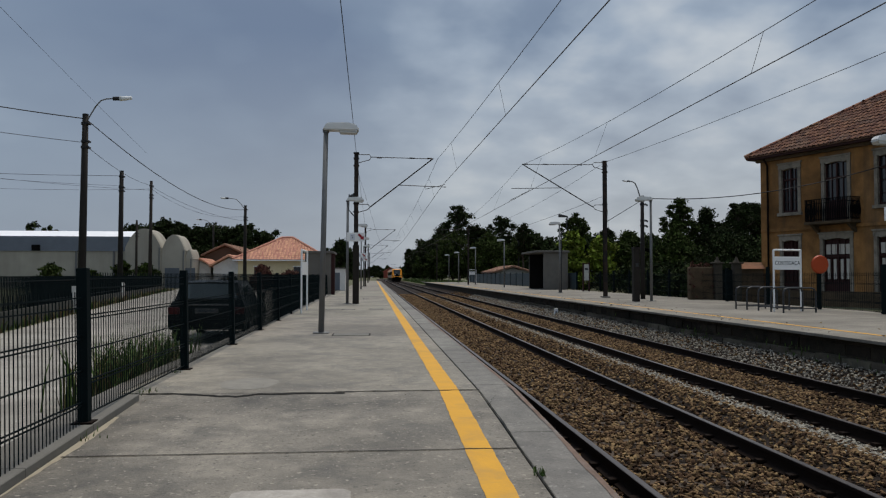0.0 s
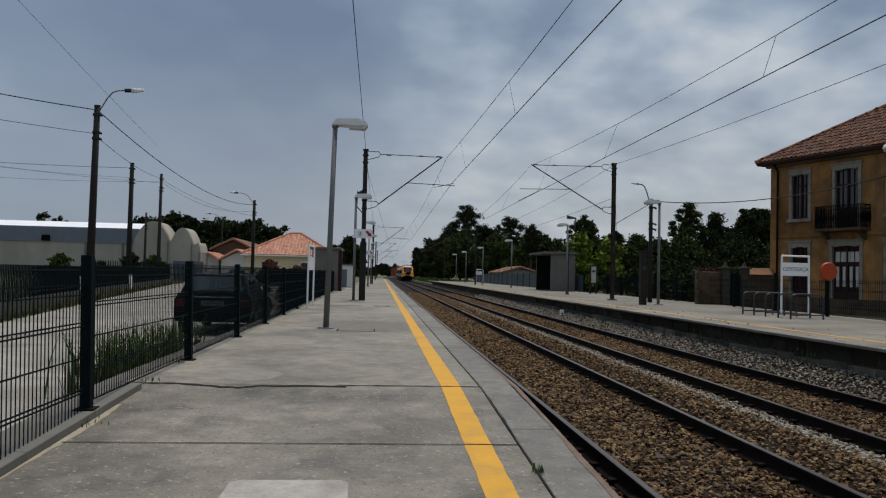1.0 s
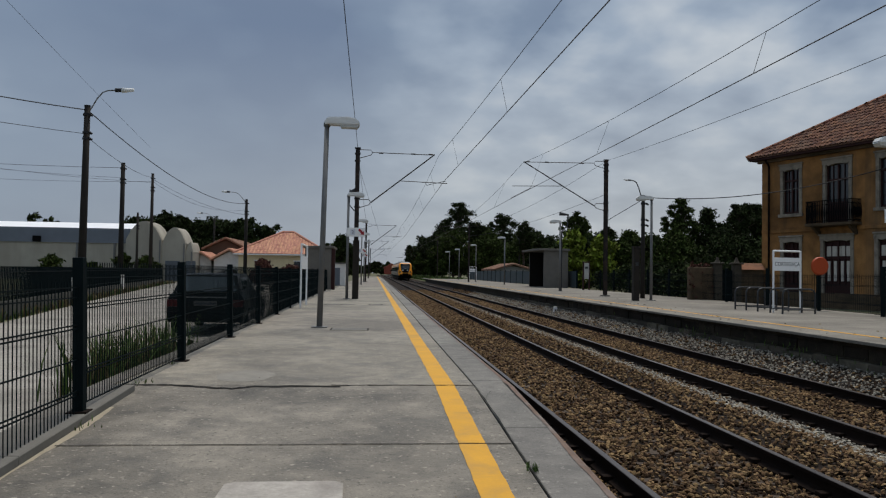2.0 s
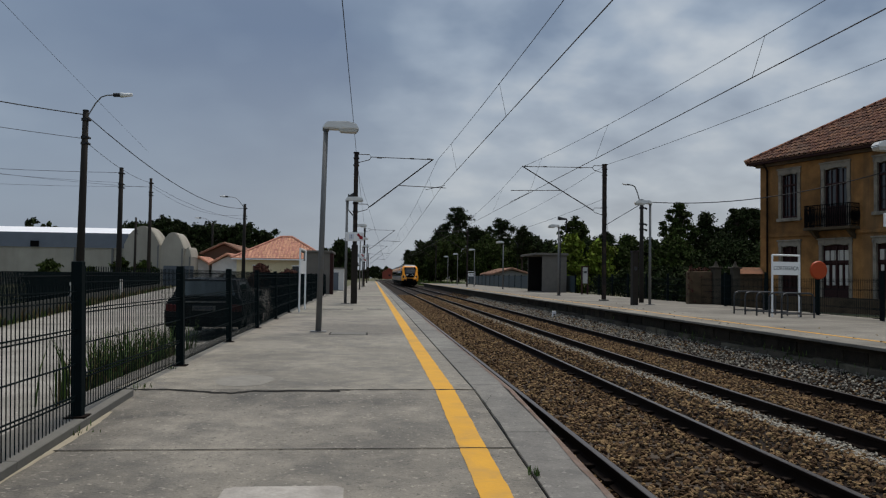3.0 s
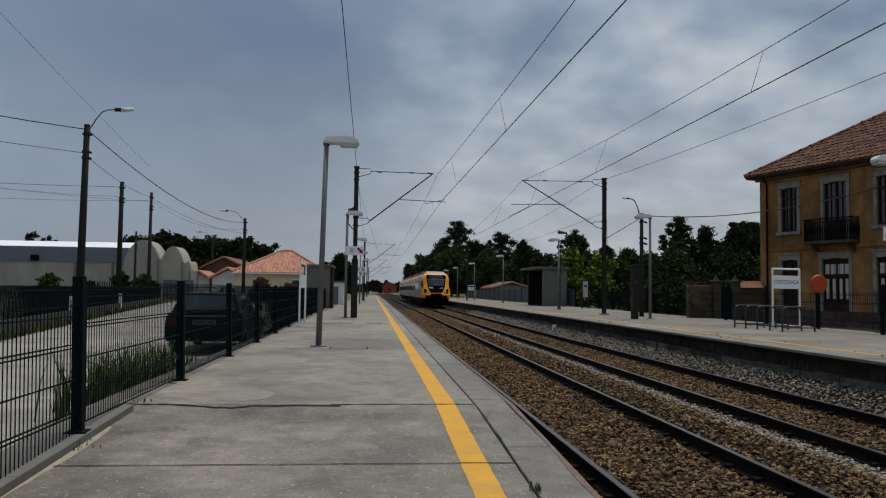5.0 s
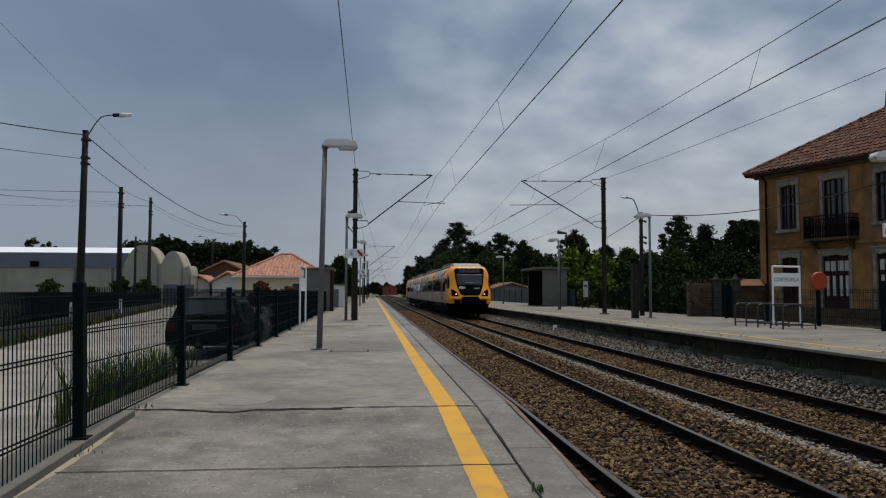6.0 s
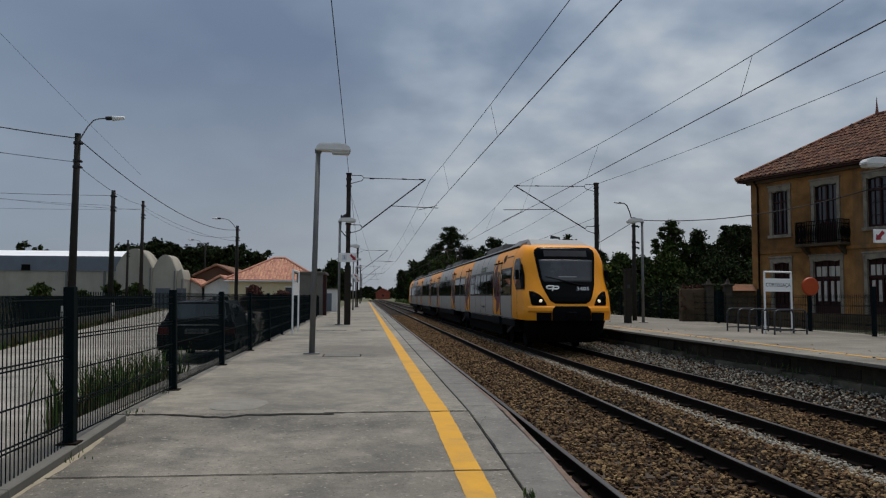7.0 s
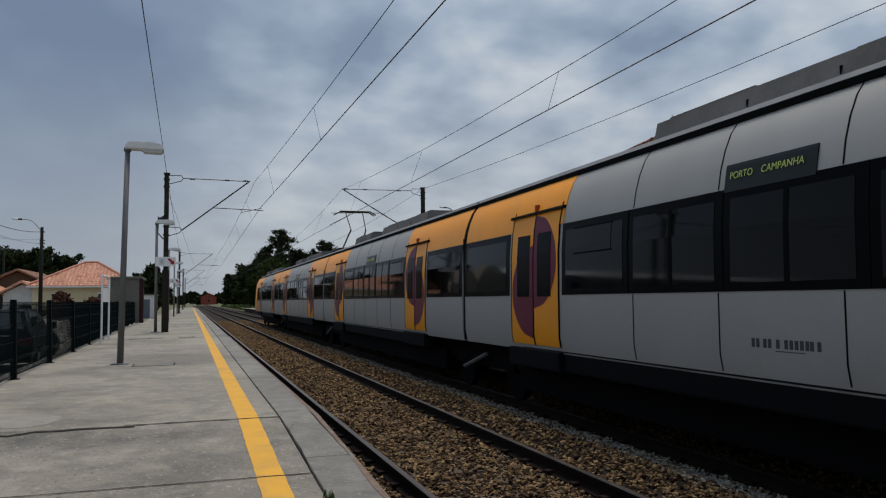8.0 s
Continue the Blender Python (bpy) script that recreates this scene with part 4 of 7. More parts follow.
    if not last:
        part("gangway", box(-1.425, 1.425, b - 0.078, b + 0.078, 1.0, 2.9, bevel=0.01), BLACK, train, "black gangway bellows")
        part("gangway_hood", prism([(-1.4, 2.91), (1.4, 2.91), (1.36, 3.08), (1.24, 3.34), (1.12, 3.5), (-1.12, 3.5), (-1.24, 3.34), (-1.36, 3.08)], "y", b - 0.077, b + 0.077), BLACK, train)


def build_bogies(train):
    for s in (4.4, 17.8, 33.9, 50.0, 63.4):
        bogie = part("bogie", box(-1.1, 1.1, s - 1.5, s + 1.5, 0.5, 0.75, bevel=0.04), TRAIN_DARK, train, "black steel bogie")
        for ds in (-1.25, 1.25):
            for side in (-1, 1):
                part("wheel", tube([(side * 0.8, s + ds, 0.42), (side * 0.93, s + ds, 0.42)], 0.42, 20), TRAIN_DARK, bogie)
        for side in (-1, 1):
            part("damper", tube([(side * 1.2, s - 0.5, 0.75), (side * 1.22, s + 0.6, 0.45)], 0.04, 8), GALV, bogie)
    part("underframe", box(-1.05, 1.05, 2.4, 65.4, 0.55, 1.03), TRAIN_DARK, train)
    # black blocks added between the bogies to darken the space below the floor
    for s0, s1 in ((6.3, 15.9), (19.7, 32.0), (35.8, 48.1), (51.9, 61.5)):
        part("equipment_box", box(-1.18, 1.18, s0, s1, 0.27, 0.72, bevel=0.04), TRAIN_DARK, train, "black block added to keep the space under the car dark")


def build_pantograph(train, s):
    base = part("pantograph", box(-0.8, 0.8, s - 0.9, s + 0.9, 3.75, 3.83, bevel=0.02), MAST_STEEL, train, "raised pantograph")
    for side in (-1, 1):
        arm = tube([(side * 0.4, s + 0.7, 3.83), (side * 0.3, s - 0.7, 4.55)], 0.03, 6)
        tube([(side * 0.3, s - 0.7, 4.55), (side * 0.35, s + 0.1, 5.3)], 0.022, 6, arm)
        part("arm", arm, MAST_STEEL, base)
    for ds in (-0.15, 0.15):
        part("contact_strip", tube([(-0.85, s + ds, 5.22), (-0.6, s + ds, 5.36), (0.6, s + ds, 5.36), (0.85, s + ds, 5.22)], 0.025, 6), MAST_STEEL, base)


SILL_HIGHLIGHT = material("sill_highlight", (0.4, 0.4, 0.4), 0.4, metal=0.7, vary=0.5, scale=1.2, local=True)
TRAIN_UNIT = material("train_roof_unit", (0.12, 0.115, 0.11), 0.7, vary=0.3, scale=2, local=True, stains=(0.05, 0.048, 0.045), stain=0.6)
POSTER_GREY = material("grey_sheet", (0.3, 0.3, 0.3), 0.7, vary=0.1)
WINDSCREEN = material("windscreen_glass", (0.05, 0.055, 0.062), 0.25, vary=0.35, scale=1.2, bump=0, local=True, spec=0.3)
DISPLAY = material("unlit_display", (0.045, 0.042, 0.045), 0.4, vary=0.2, local=True, bump=0)
DISPLAY_DARK = material("side_display", (0.01, 0.012, 0.012), 0.35, vary=0.2, local=True, bump=0)
SIGN_PALE = material("pale_numeral_panel", (0.6, 0.62, 0.68), 0.5, vary=0.05)
SIDE_GLASS = material("side_window_glass", (0.0035, 0.0032, 0.003), 0.04, vary=0.6, scale=0.7, bump=0, local=True, spec=0.14)


def build_train():
    train = thing("passenger_train", "yellow and silver electric train with maroon door discs", "train")
    build_cab(train)
    for index in range(4):
        build_car(train, index)
    rear = part("rear_cab", cab_shell(), TRAIN_YELLOW, train, smooth=True)
    rear.matrix_basis = pose(0, CAR_ENDS[-1], 0, 0, 0, 180)
    build_bogies(train)
    build_pantograph(train, 34.9)
    # registration bars, emblem, operator bars and pictograms on the first car
    for side in (-1, 1):
        row = part("registration_plate_line", side_patch(side, 9.34, 9.68, 1.262, 1.27, 0.004), SIGN_DARK, train)
        for s in (9.98, 9.92, 9.83, 9.77, 9.67, 9.57, 9.51, 9.45, 9.39, 9.33, 9.28, 9.2):
            part("bar", side_patch(side, s - 0.038, s, 1.29, 1.37, 0.004), SIGN_DARK, row)
        mark = bmesh.new()
        for hook in ([(4.72, 3.28), (4.9, 3.28), (4.95, 3.18), (4.9, 3.09), (4.78, 3.09)], [(4.82, 3.0), (4.74, 3.28), (4.62, 3.28), (4.57, 3.18), (4.62, 3.09), (4.7, 3.09)]):
            tube([side_point(side, s, z, 0.01) for s, z in hook], 0.025, 5, mark)
        part("side_emblem", mark, SIGN_DARK, train, "dark emblem of two hooks")
        for a, b in ((3.95, 4.45), (3.8, 3.91), (3.2, 3.76)):
            part("operator_bar", side_patch(side, a, b, 3.17, 3.22, 0.011), SIGN_DARK, train)
        for z in (1.95, 2.2, 2.45):
            part("pictogram", side_patch(side, 5.0, 5.07, z, z + 0.14, 0.02), SIGN_PALE, train)
    return train


train = build_train()
# where the nose stands along the line, by seconds
NOSE_AT = ((0.0, 214.0), (2.0, 159.6), (4.0, 105.2), (6.0, 50.7), (6.5, 37.2), (7.0, 23.6), (7.5, 10.1), (8.0, -4.27))


def motions():
    """The train runs steadily along the far track towards the camera."""
    walk(train, [(t, pose(TRACKS[1], y, RAIL)) for t, y in NOSE_AT])

# ---- lamps, masts and wires ----


def platform_lamp(at, height, arm=1, label="", turn=0):
    lamp = thing("platform_lamp", label or "grey steel lamp post with a pale flat lantern on the platform", "lamp post", at, group="platform lamps")
    part("pole", tube([(0, 0, 0), (0, 0, height)], 0.062, 14, r_end=0.05), GALV, lamp, smooth=True)
    part("base_plate", box(-0.16, 0.16, -0.16, 0.16, 0, 0.02, bevel=0.005), GALV, lamp)
    h = height
    outline = [(-0.06, 0.02), (0.02, 0.13), (0.45, 0.15), (0.62, 0.11), (0.68, 0.02), (0.66, -0.02), (-0.06, -0.02)]
    head = prism([(arm * x, h + z) for x, z in outline], "y", -0.13, 0.13)
    bmesh.ops.bevel(head, geom=head.edges[:], offset=0.02, segments=2, affect="EDGES")
    part("lantern", head, LAMP_WHITE, lamp, "pale grey lantern housing", smooth=False)
    bowl = prism([(arm * x, h + z) for x, z in ((0.26, -0.02), (0.66, -0.02), (0.62, -0.07), (0.3, -0.07))], "y", -0.11, 0.11)
    part("bowl", bowl, LAMP_GLASS, lamp)
    part("collar", tube([(0, 0, h - 0.06), (0, 0, h + 0.02)], 0.07, 12), GALV, lamp)
    return lamp


def cantilever(mast, side, reach, z_top, z_wire, x_wire):
    """Tube frame that holds the wires out over the track."""
    rod = tube([(side * 0.06, 0, z_top), (side * 0.55, 0, z_top), (side * 0.62, 0, z_top - 0.1), (side * 0.55, 0, z_top - 0.22), (side * 0.06, 0, z_top - 0.36)], 0.016, 6)
    part("insulator_loop", rod, MAST_STEEL, mast)
    part("top_tube", tube([(side * 0.62, 0, z_top - 0.1), (side * reach, 0, z_top - 0.14)], 0.016, 6), MAST_STEEL, mast)
    for s in (0.3, 0.72, 0.95):
        part("insulator", tube([(side * reach * s - 0.1, 0, z_top - 0.12), (side * reach * s + 0.1, 0, z_top - 0.125)], 0.03, 8), MAST_STEEL, mast)
    low = z_top - 2.1
    part("insulator_loop", tube([(side * 0.06, 0, low), (side * 0.5, 0, low), (side * 0.58, 0, low - 0.1), (side * 0.5, 0, low - 0.22), (side * 0.06, 0, low - 0.36)], 0.016, 6), MAST_STEEL, mast)
    part("brace_tube", tube([(side * 0.58, 0, low - 0.12), (side * reach, 0, z_top - 0.12)], 0.026, 8), MAST_STEEL, mast)
    a = 0.45
    bx, bz = side * (0.58 + (reach - 0.58) * a), low - 0.12 + (z_top - low) * a
    part("steady_arm", tube([(bx, 0, bz), (side * (reach + 0.55), 0, bz - 0.06)], 0.016, 6), MAST_STEEL, mast)
    part("register_arm", tube([(side * (reach - 0.35), 0, bz - 0.06), (side * (reach - 0.33), 0, bz - 0.16), (x_wire, 0, z_wire)], 0.012, 6), MAST_STEEL, mast)


def catenary_mast(at, height, side, reach, z_wire, x_wire, foot, label):
    mast = thing("catenary_mast", label, "catenary mast", at, group="catenary masts")
    shaft = bmesh.new()
    for y in (-0.075, 0.075):
        box(-0.09, 0.09, y - 0.008, y + 0.008, 0, height, shaft)
    box(-0.01, 0.01, -0.07, 0.07, 0, height, shaft)
    part("shaft", shaft, MAST_STEEL, mast)
    for z in (height - 0.02, height - 0.25, height - 0.55, height - 2.15, height - 2.5):
        part("clamp", box(-0.12, 0.12, -0.1, 0.1, z - 0.03, z + 0.03, bevel=0.008), MAST_STEEL, mast)
    if foot:
        part("pylon_casing", box(-0.13, 0.13, -0.2, 0.2, 0, foot, bevel=0.02), PYLON_BROWN, mast, "brown weathered casing round the foot")
    else:
        part("foot_block", box(-0.2, 0.2, -0.2, 0.2, 0, 0.06, bevel=0.02), KERB, mast)
    cantilever(mast, side, reach, height - 0.08, z_wire, x_wire)
    return mast


def overhead_line(supports, contact, low, sag, label):
    """Contact wire with its messenger and droppers."""
    line = thing("overhead_line", label, "overhead wire", group="overhead lines")
    wire = bmesh.new()
    mess = bmesh.new()
    for (y0, z0, x0), (y1, z1, x1), a, b in zip(supports, supports[1:], contact, contact[1:]):
        tube([(a, y0, low), (b, y1, low)], 0.0105, 5, wire, caps=False)
        tube(sagging((x0, y0, z0), (x1, y1, z1), sag, 18), 0.0075, 5, mess, caps=False)
        count = max(2, int((y1 - y0) / 9))
        for k in range(count):
            f = (k + 0.5) / count
            xx, yy, zz = x0 + (x1 - x0) * f, y0 + (y1 - y0) * f, z0 + (z1 - z0) * f - 4 * sag * f * (1 - f)
            part("dropper", tube([(a + (b - a) * f, yy, low), (xx, yy, zz)], 0.005, 4, caps=False), WIRE, line)
    part("contact_wire", wire, COPPER_WIRE, line)
    part("messenger_wire", mess, WIRE, line)


def cable(name, pts, r, label, sag=None):
    line = bmesh.new()
    for a, b in zip(pts, pts[1:]):
        tube(sagging(a, b, sag or 0.0, 16), r, 5, line, caps=False)
    return solid(name, line, WIRE, label, "cable")


def build_lines():
    platform_lamp(pose(-1.08, 15.95, 0, 0, 1.0, 0), 4.2)
    platform_lamp(pose(-1.1, 32.3, 0), 4.32)
    platform_lamp(pose(-1.06, 49, 0), 4.32)
    platform_lamp(pose(-1.06, 66, 0), 4.32)
    platform_lamp(pose(-1.06, 83, 0), 4.32)
    platform_lamp(pose(11.75, 31.7, OPP_TOP), 4.3, -1)
    platform_lamp(pose(11.6, 47.2, OPP_TOP), 4.3, -1)
    for y in (70, 90, 108, 122):
        platform_lamp(pose(12.0, y, OPP_TOP), 4.3, -1)
    platform_lamp(pose(11.3, 15.4, OPP_TOP), 3.95, -1)
    catenary_mast(pose(-0.75, 32.4, 0), 6.36, 1, 3.25, 5.05, 3.75, 2.45, "dark steel catenary mast in a brown casing on the platform")
    catenary_mast(pose(11.38, 37.0, OPP_TOP), 6.75, -1, 4.15, 4.75, -4.75, 0, "dark steel catenary mast with cantilever on the platform")
    for y in (84, 128, 176):
        catenary_mast(pose(-0.9, y, 0), 6.4, 1, 3.3, 5.0, 3.7, 0, "distant dark catenary mast beside the track")
        catenary_mast(pose(10.9, y + 4, -0.2), 6.9, -1, 3.8, 4.9, -4.2, 0, "distant dark catenary mast beside the track")
    overhead_line([(-62, 6.3, 3.1), (-15, 6.13, 3.67), (32.4, 6.13, 2.68), (84, 6.2, 2.9), (128, 6.2, 2.9), (176, 6.2, 2.9)], [3.1, 3.67, 2.92, 3.3, 3.0, 3.2], 5.05, 0.34, "copper contact wire and messenger above the near track")
    overhead_line([(-30, 6.6, 6.5), (37, 6.6, 7.2), (88, 6.5, 6.9), (132, 6.5, 7.0), (180, 6.5, 6.9)], [6.9, 6.6, 6.6, 6.6, 6.6], 4.8, 1.12, "copper contact wire and messenger above the far track")
    cable("feeder_cable", [(11.5, -25, 6.9), (11.38, 37, 6.8), (10.9, 88, 6.5), (10.9, 132, 6.5)], 0.0085, "dark feeder cable strung along the masts", 0.7)
    cable("earth_cable", [(11.5, 37, 5.2), (10.9, 88, 5.4)], 0.009, "thin earth cable along the masts", 0.4)
    cable("return_cable", [(-0.45, -20, 6.45), (-0.75, 32.4, 6.3), (-0.9, 84, 6.3)], 0.0095, "dark return cable running to the mast top", 0.08)
    cable("guy_wire", [(-0.7, 32.6, 5.6), (1.4, 84, 2.6)], 0.006, "thin guy wire with a small weight")
    cable("guy_wire", [(11.5, 37.2, 5.6), (14.2, 45, 1.6)], 0.008, "thin anchor wire of the mast")


def street_pole(name, at, height, r, mat, lamp=0, label="", lean=0, bulk=1.0):
    pole = thing(name, label, "utility pole", at, group="utility poles")
    shaft = tube([(0, 0, -0.2), (lean * 0.5, 0, height / 2), (lean, 0, height)], r * 1.25, 10, r_end=r * 0.85)
    part("pole_shaft", shaft, mat, pole, smooth=True)
    part("pole_cap", tube([(lean, 0, height), (lean, 0, height + 0.05)], r * 0.9, 10), WIRE, pole)
    for z in (0.35, 1.1, 1.35):
        part("clamp", tube([(lean, 0, height - z - 0.05), (lean, 0, height - z + 0.05)], r * 1.2, 10), WIRE, pole)
        part("insulator", tube([(lean + r, -0.12, height - z), (lean + r + 0.12, -0.12, height - z - 0.06)], 0.045, 8), WIRE, pole)
    if lamp:
        s = 1 if lamp > 0 else -1
        reach = abs(lamp)
        arm = tube([(lean, 0, height - 0.35), (lean + s * reach * 0.35, 0, height + 0.35), (lean + s * reach * 0.55, 0, height + 0.62), (lean + s * reach * 0.75, 0, height + 0.7), (lean + s * reach, 0, height + 0.72)], 0.028, 8)
        part("lamp_arm", arm, GALV, pole)
        part("lamp_socket", tube([(lean + s * reach, 0, height + 0.72), (lean + s * (reach + 0.28 * bulk), 0, height + 0.73)], 0.085 * bulk, 10), WIRE, pole)
        head = tube([(lean + s * (reach + d * bulk), 0, height + h) for d, h in ((0.28, 0.73), (0.45, 0.73), (0.75, 0.76))], 0.11 * bulk, 12, r_end=0.07 * bulk)
        part("lamp_head", head, LAMP_WHITE, pole, "white street lamp head", smooth=True)
    return pole


def build_poles():
    g = -0.3
    street_pole("street_pole", pose(-12.05, 33, g), 8.15, 0.14, POLE_CONCRETE, 1.1, "dark concrete street pole with a lamp arm behind the fence", 0.05)
    street_pole("street_pole", pose(-17.5, 55, g), 8.7, 0.16, POLE_CONCRETE, 0, "tall dark concrete pole in the yard")
    street_pole("street_pole", pose(-18.3, 65, g), 9.2, 0.13, POLE_WOOD, 0, "tarred wooden pole beside the yard road")
    street_pole("street_pole", pose(-20.9, 70, g), 6.3, 0.1, POLE_WOOD, 0, "thin wooden pole near the sheds")
    street_pole("street_pole", pose(-12.3, 75, g), 8.15, 0.15, POLE_CONCRETE, -1.6, "dark concrete street pole with a lamp by the houses")
    street_pole("street_pole", pose(-22.0, 108, g), 8.4, 0.13, POLE_CONCRETE, -1.6, "street lamp pole before the brown house")
    street_pole("street_pole", pose(-31.2, 120, g), 6.6, 0.1, POLE_CONCRETE, -1.4, "far street lamp pole before the woods")
    street_pole("street_pole", pose(12.42, 34.6, 0), 4.85, 0.09, POLE_CONCRETE, -0.6, "dark street pole with a lamp behind the platform", bulk=0.45)
    street_pole("street_pole", pose(21, 110, 0), 6.3, 0.1, POLE_CONCRETE, -1.4, "street lamp pole behind the far shelter")
    top = (-12.0, 33, 7.7)
    cable("service_cable", [(-26, 20, 9.2), top], 0.022, "thick dark bundle cable between poles", 0.5)
    cable("service_cable", [top, (-12.3, 75, 7.5)], 0.022, "thick dark bundle cable between poles", 1.1)
    cable("telephone_cable", [(-26, 20, 7.6), (-12.0, 33, 6.7)], 0.012, "thin telephone cable between poles", 0.3)
    cable("telephone_cable", [(-12.0, 33, 6.6), (-18.3, 65, 8.6)], 0.012, "thin telephone cable between poles", 0.3)
    cable("telephone_cable", [(-18.3, 65, 8.5), (-12.3, 75, 6.4)], 0.012, "thin telephone cable between poles", 0.5)
    cable("telephone_cable", [(-18.3, 65, 8.3), (-12.3, 75, 6.9)], 0.01, "thin telephone cable between poles", 0.9)
    cable("telephone_cable", [(-40, 48, 8.2), (-17.5, 55, 8.1)], 0.014, "thin telephone cable between poles", 0.3)
    cable("telephone_cable", [(-40, 48, 7.4), (-18.3, 65, 8.3)], 0.01, "thin telephone cable between poles", 0.5)
    cable("telephone_cable", [(-40, 34, 9.4), (-18.3, 65, 8.2)], 0.01, "thin telephone cable between poles", 0.9)
    cable("telephone_cable", [(-40, 36, 8.7), (-17.5, 55, 7.4)], 0.008, "thin telephone cable between poles", 0.7)
    cable("sky_cable", [(-9.5, 8, 9.8), (-12.0, 42, 7.6)], 0.006, "thin cable crossing high above the yard", 0.1)
    cable("service_cable", [(12.42, 34.6, 4.8), (20.1, 27.1, 5.65)], 0.02, "dark cable from the pole to the house front", 0.55)
    cable("service_cable", [(12.42, 34.6, 4.7), (11.4, 37.1, 3.8)], 0.015, "dark cable from the pole to the mast", 0.0)


# ---- the old station house ----
HOUSE = pose(17.78, 33.75, 0, 0, 0, 20 - 90)      # local x runs along the front, y into the house
EAVE, HOUSE_LONG, HOUSE_DEEP, HIP = 6.62, 13.0, 7.4, 3.7


def arch_outline(x0, x1, z0, z1, rise):
    pts = [(x0, z0), (x0, z1 - rise)]
    for k in range(1, 8):
        f = k / 8
        pts.append((x0 + (x1 - x0) * f, z1 - rise + rise * math.sin(math.pi * f)))
    return pts + [(x1, z1 - rise), (x1, z0)]


def house_opening(house, x0, x1, z0, z1, kind):
    """Granite surround, dark red joinery and old glass in an opening of the front wall."""
    window = part("window" if kind == "window" else "door", prism(arch_outline(x0 + 0.17, x1 - 0.17, z0, z1 - 0.2, 0.12), "y", 0.13, 0.17), WINDOW_GLASS if kind != "door" else DARK_WOOD, house,
                  "old window with dark red joinery and dusty panes" if kind == "window" else "tall dark red door with a glazed top")
    jamb = 0.15
    for a, b in ((x0, x0 + jamb), (x1 - jamb, x1)):
        part("jamb", box(a, b, -0.04, 0.2, z0, z1 - 0.2, bevel=0.012), GRANITE, window)
    lintel = bmesh.new()
    top = [(x0 - 0.02, z1 - 0.2), (x0 - 0.02, z1), (x1 + 0.02, z1), (x1 + 0.02, z1 - 0.2), (x1 - jamb, z1 - 0.2)]
    soffit = [(x1 - jamb - (x1 - x0 - 2 * jamb) * k / 8, z1 - 0.2 + 0.0 - 0.1 * abs(2 * k / 8 - 1) ** 2) for k in range(1, 8)]
    part("lintel", prism(top + soffit + [(x0 + jamb, z1 - 0.2)], "y", -0.05, 0.2, lintel), GRANITE, window)
    part("cornice", box(x0 - 0.06, x1 + 0.06, -0.09, 0.0, z1, z1 + 0.07, bevel=0.015), GRANITE, window)
    if kind == "window":
        part("sill", box(x0 - 0.06, x1 + 0.06, -0.1, 0.2, z0 - 0.14, z0, bevel=0.012), GRANITE, window)
    a, b = x0 + jamb, x1 - jamb
    mid = (a + b) / 2
    def bar(*size):
        part("glazing_bar", box(*size), DARK_WOOD, window)
    bar(mid - 0.035, mid + 0.035, 0.06, 0.13, z0, z1 - 0.25)
    split = z0 + (z1 - z0) * 0.68
    bar(a, b, 0.055, 0.13, split - 0.04, split + 0.04)
    for x in (a, b):
        part("sash_stile", box(x - 0.04, x + 0.05, 0.07, 0.13, z0, z1 - 0.2), DARK_WOOD, window)
    part("bottom_panel", box(a, b, 0.075, 0.13, z0, z0 + (0.1 if kind == "window" else 0.9)), DARK_WOOD, window)
    for x in ((a + mid) / 2, (b + mid) / 2):
        bar(x - 0.012, x + 0.012, 0.09, 0.13, z0, z1 - 0.25)
    if kind == "window":
        for f in (0.22, 0.45):
            bar(a, b, 0.088, 0.13, z0 + (z1 - z0) * f - 0.01, z0 + (z1 - z0) * f + 0.01)
    if kind == "door" and x1 - x0 > 1.3:
        for x in (a + 0.1, (a + mid) / 2 + 0.09, mid + 0.1, (b + mid) / 2 + 0.06):
            part("pane", box(x, x + 0.13, 0.1, 0.125, z0 + 1.05, split - 0.12), CURTAIN, window)
        for k in range(5):
            w = (b - a - 0.1) / 5
            part("pane", box(a + 0.06 + k * w, a + 0.03 + (k + 1) * w, 0.1, 0.125, split + 0.08, z1 - 0.45), CURTAIN, window)
    return window


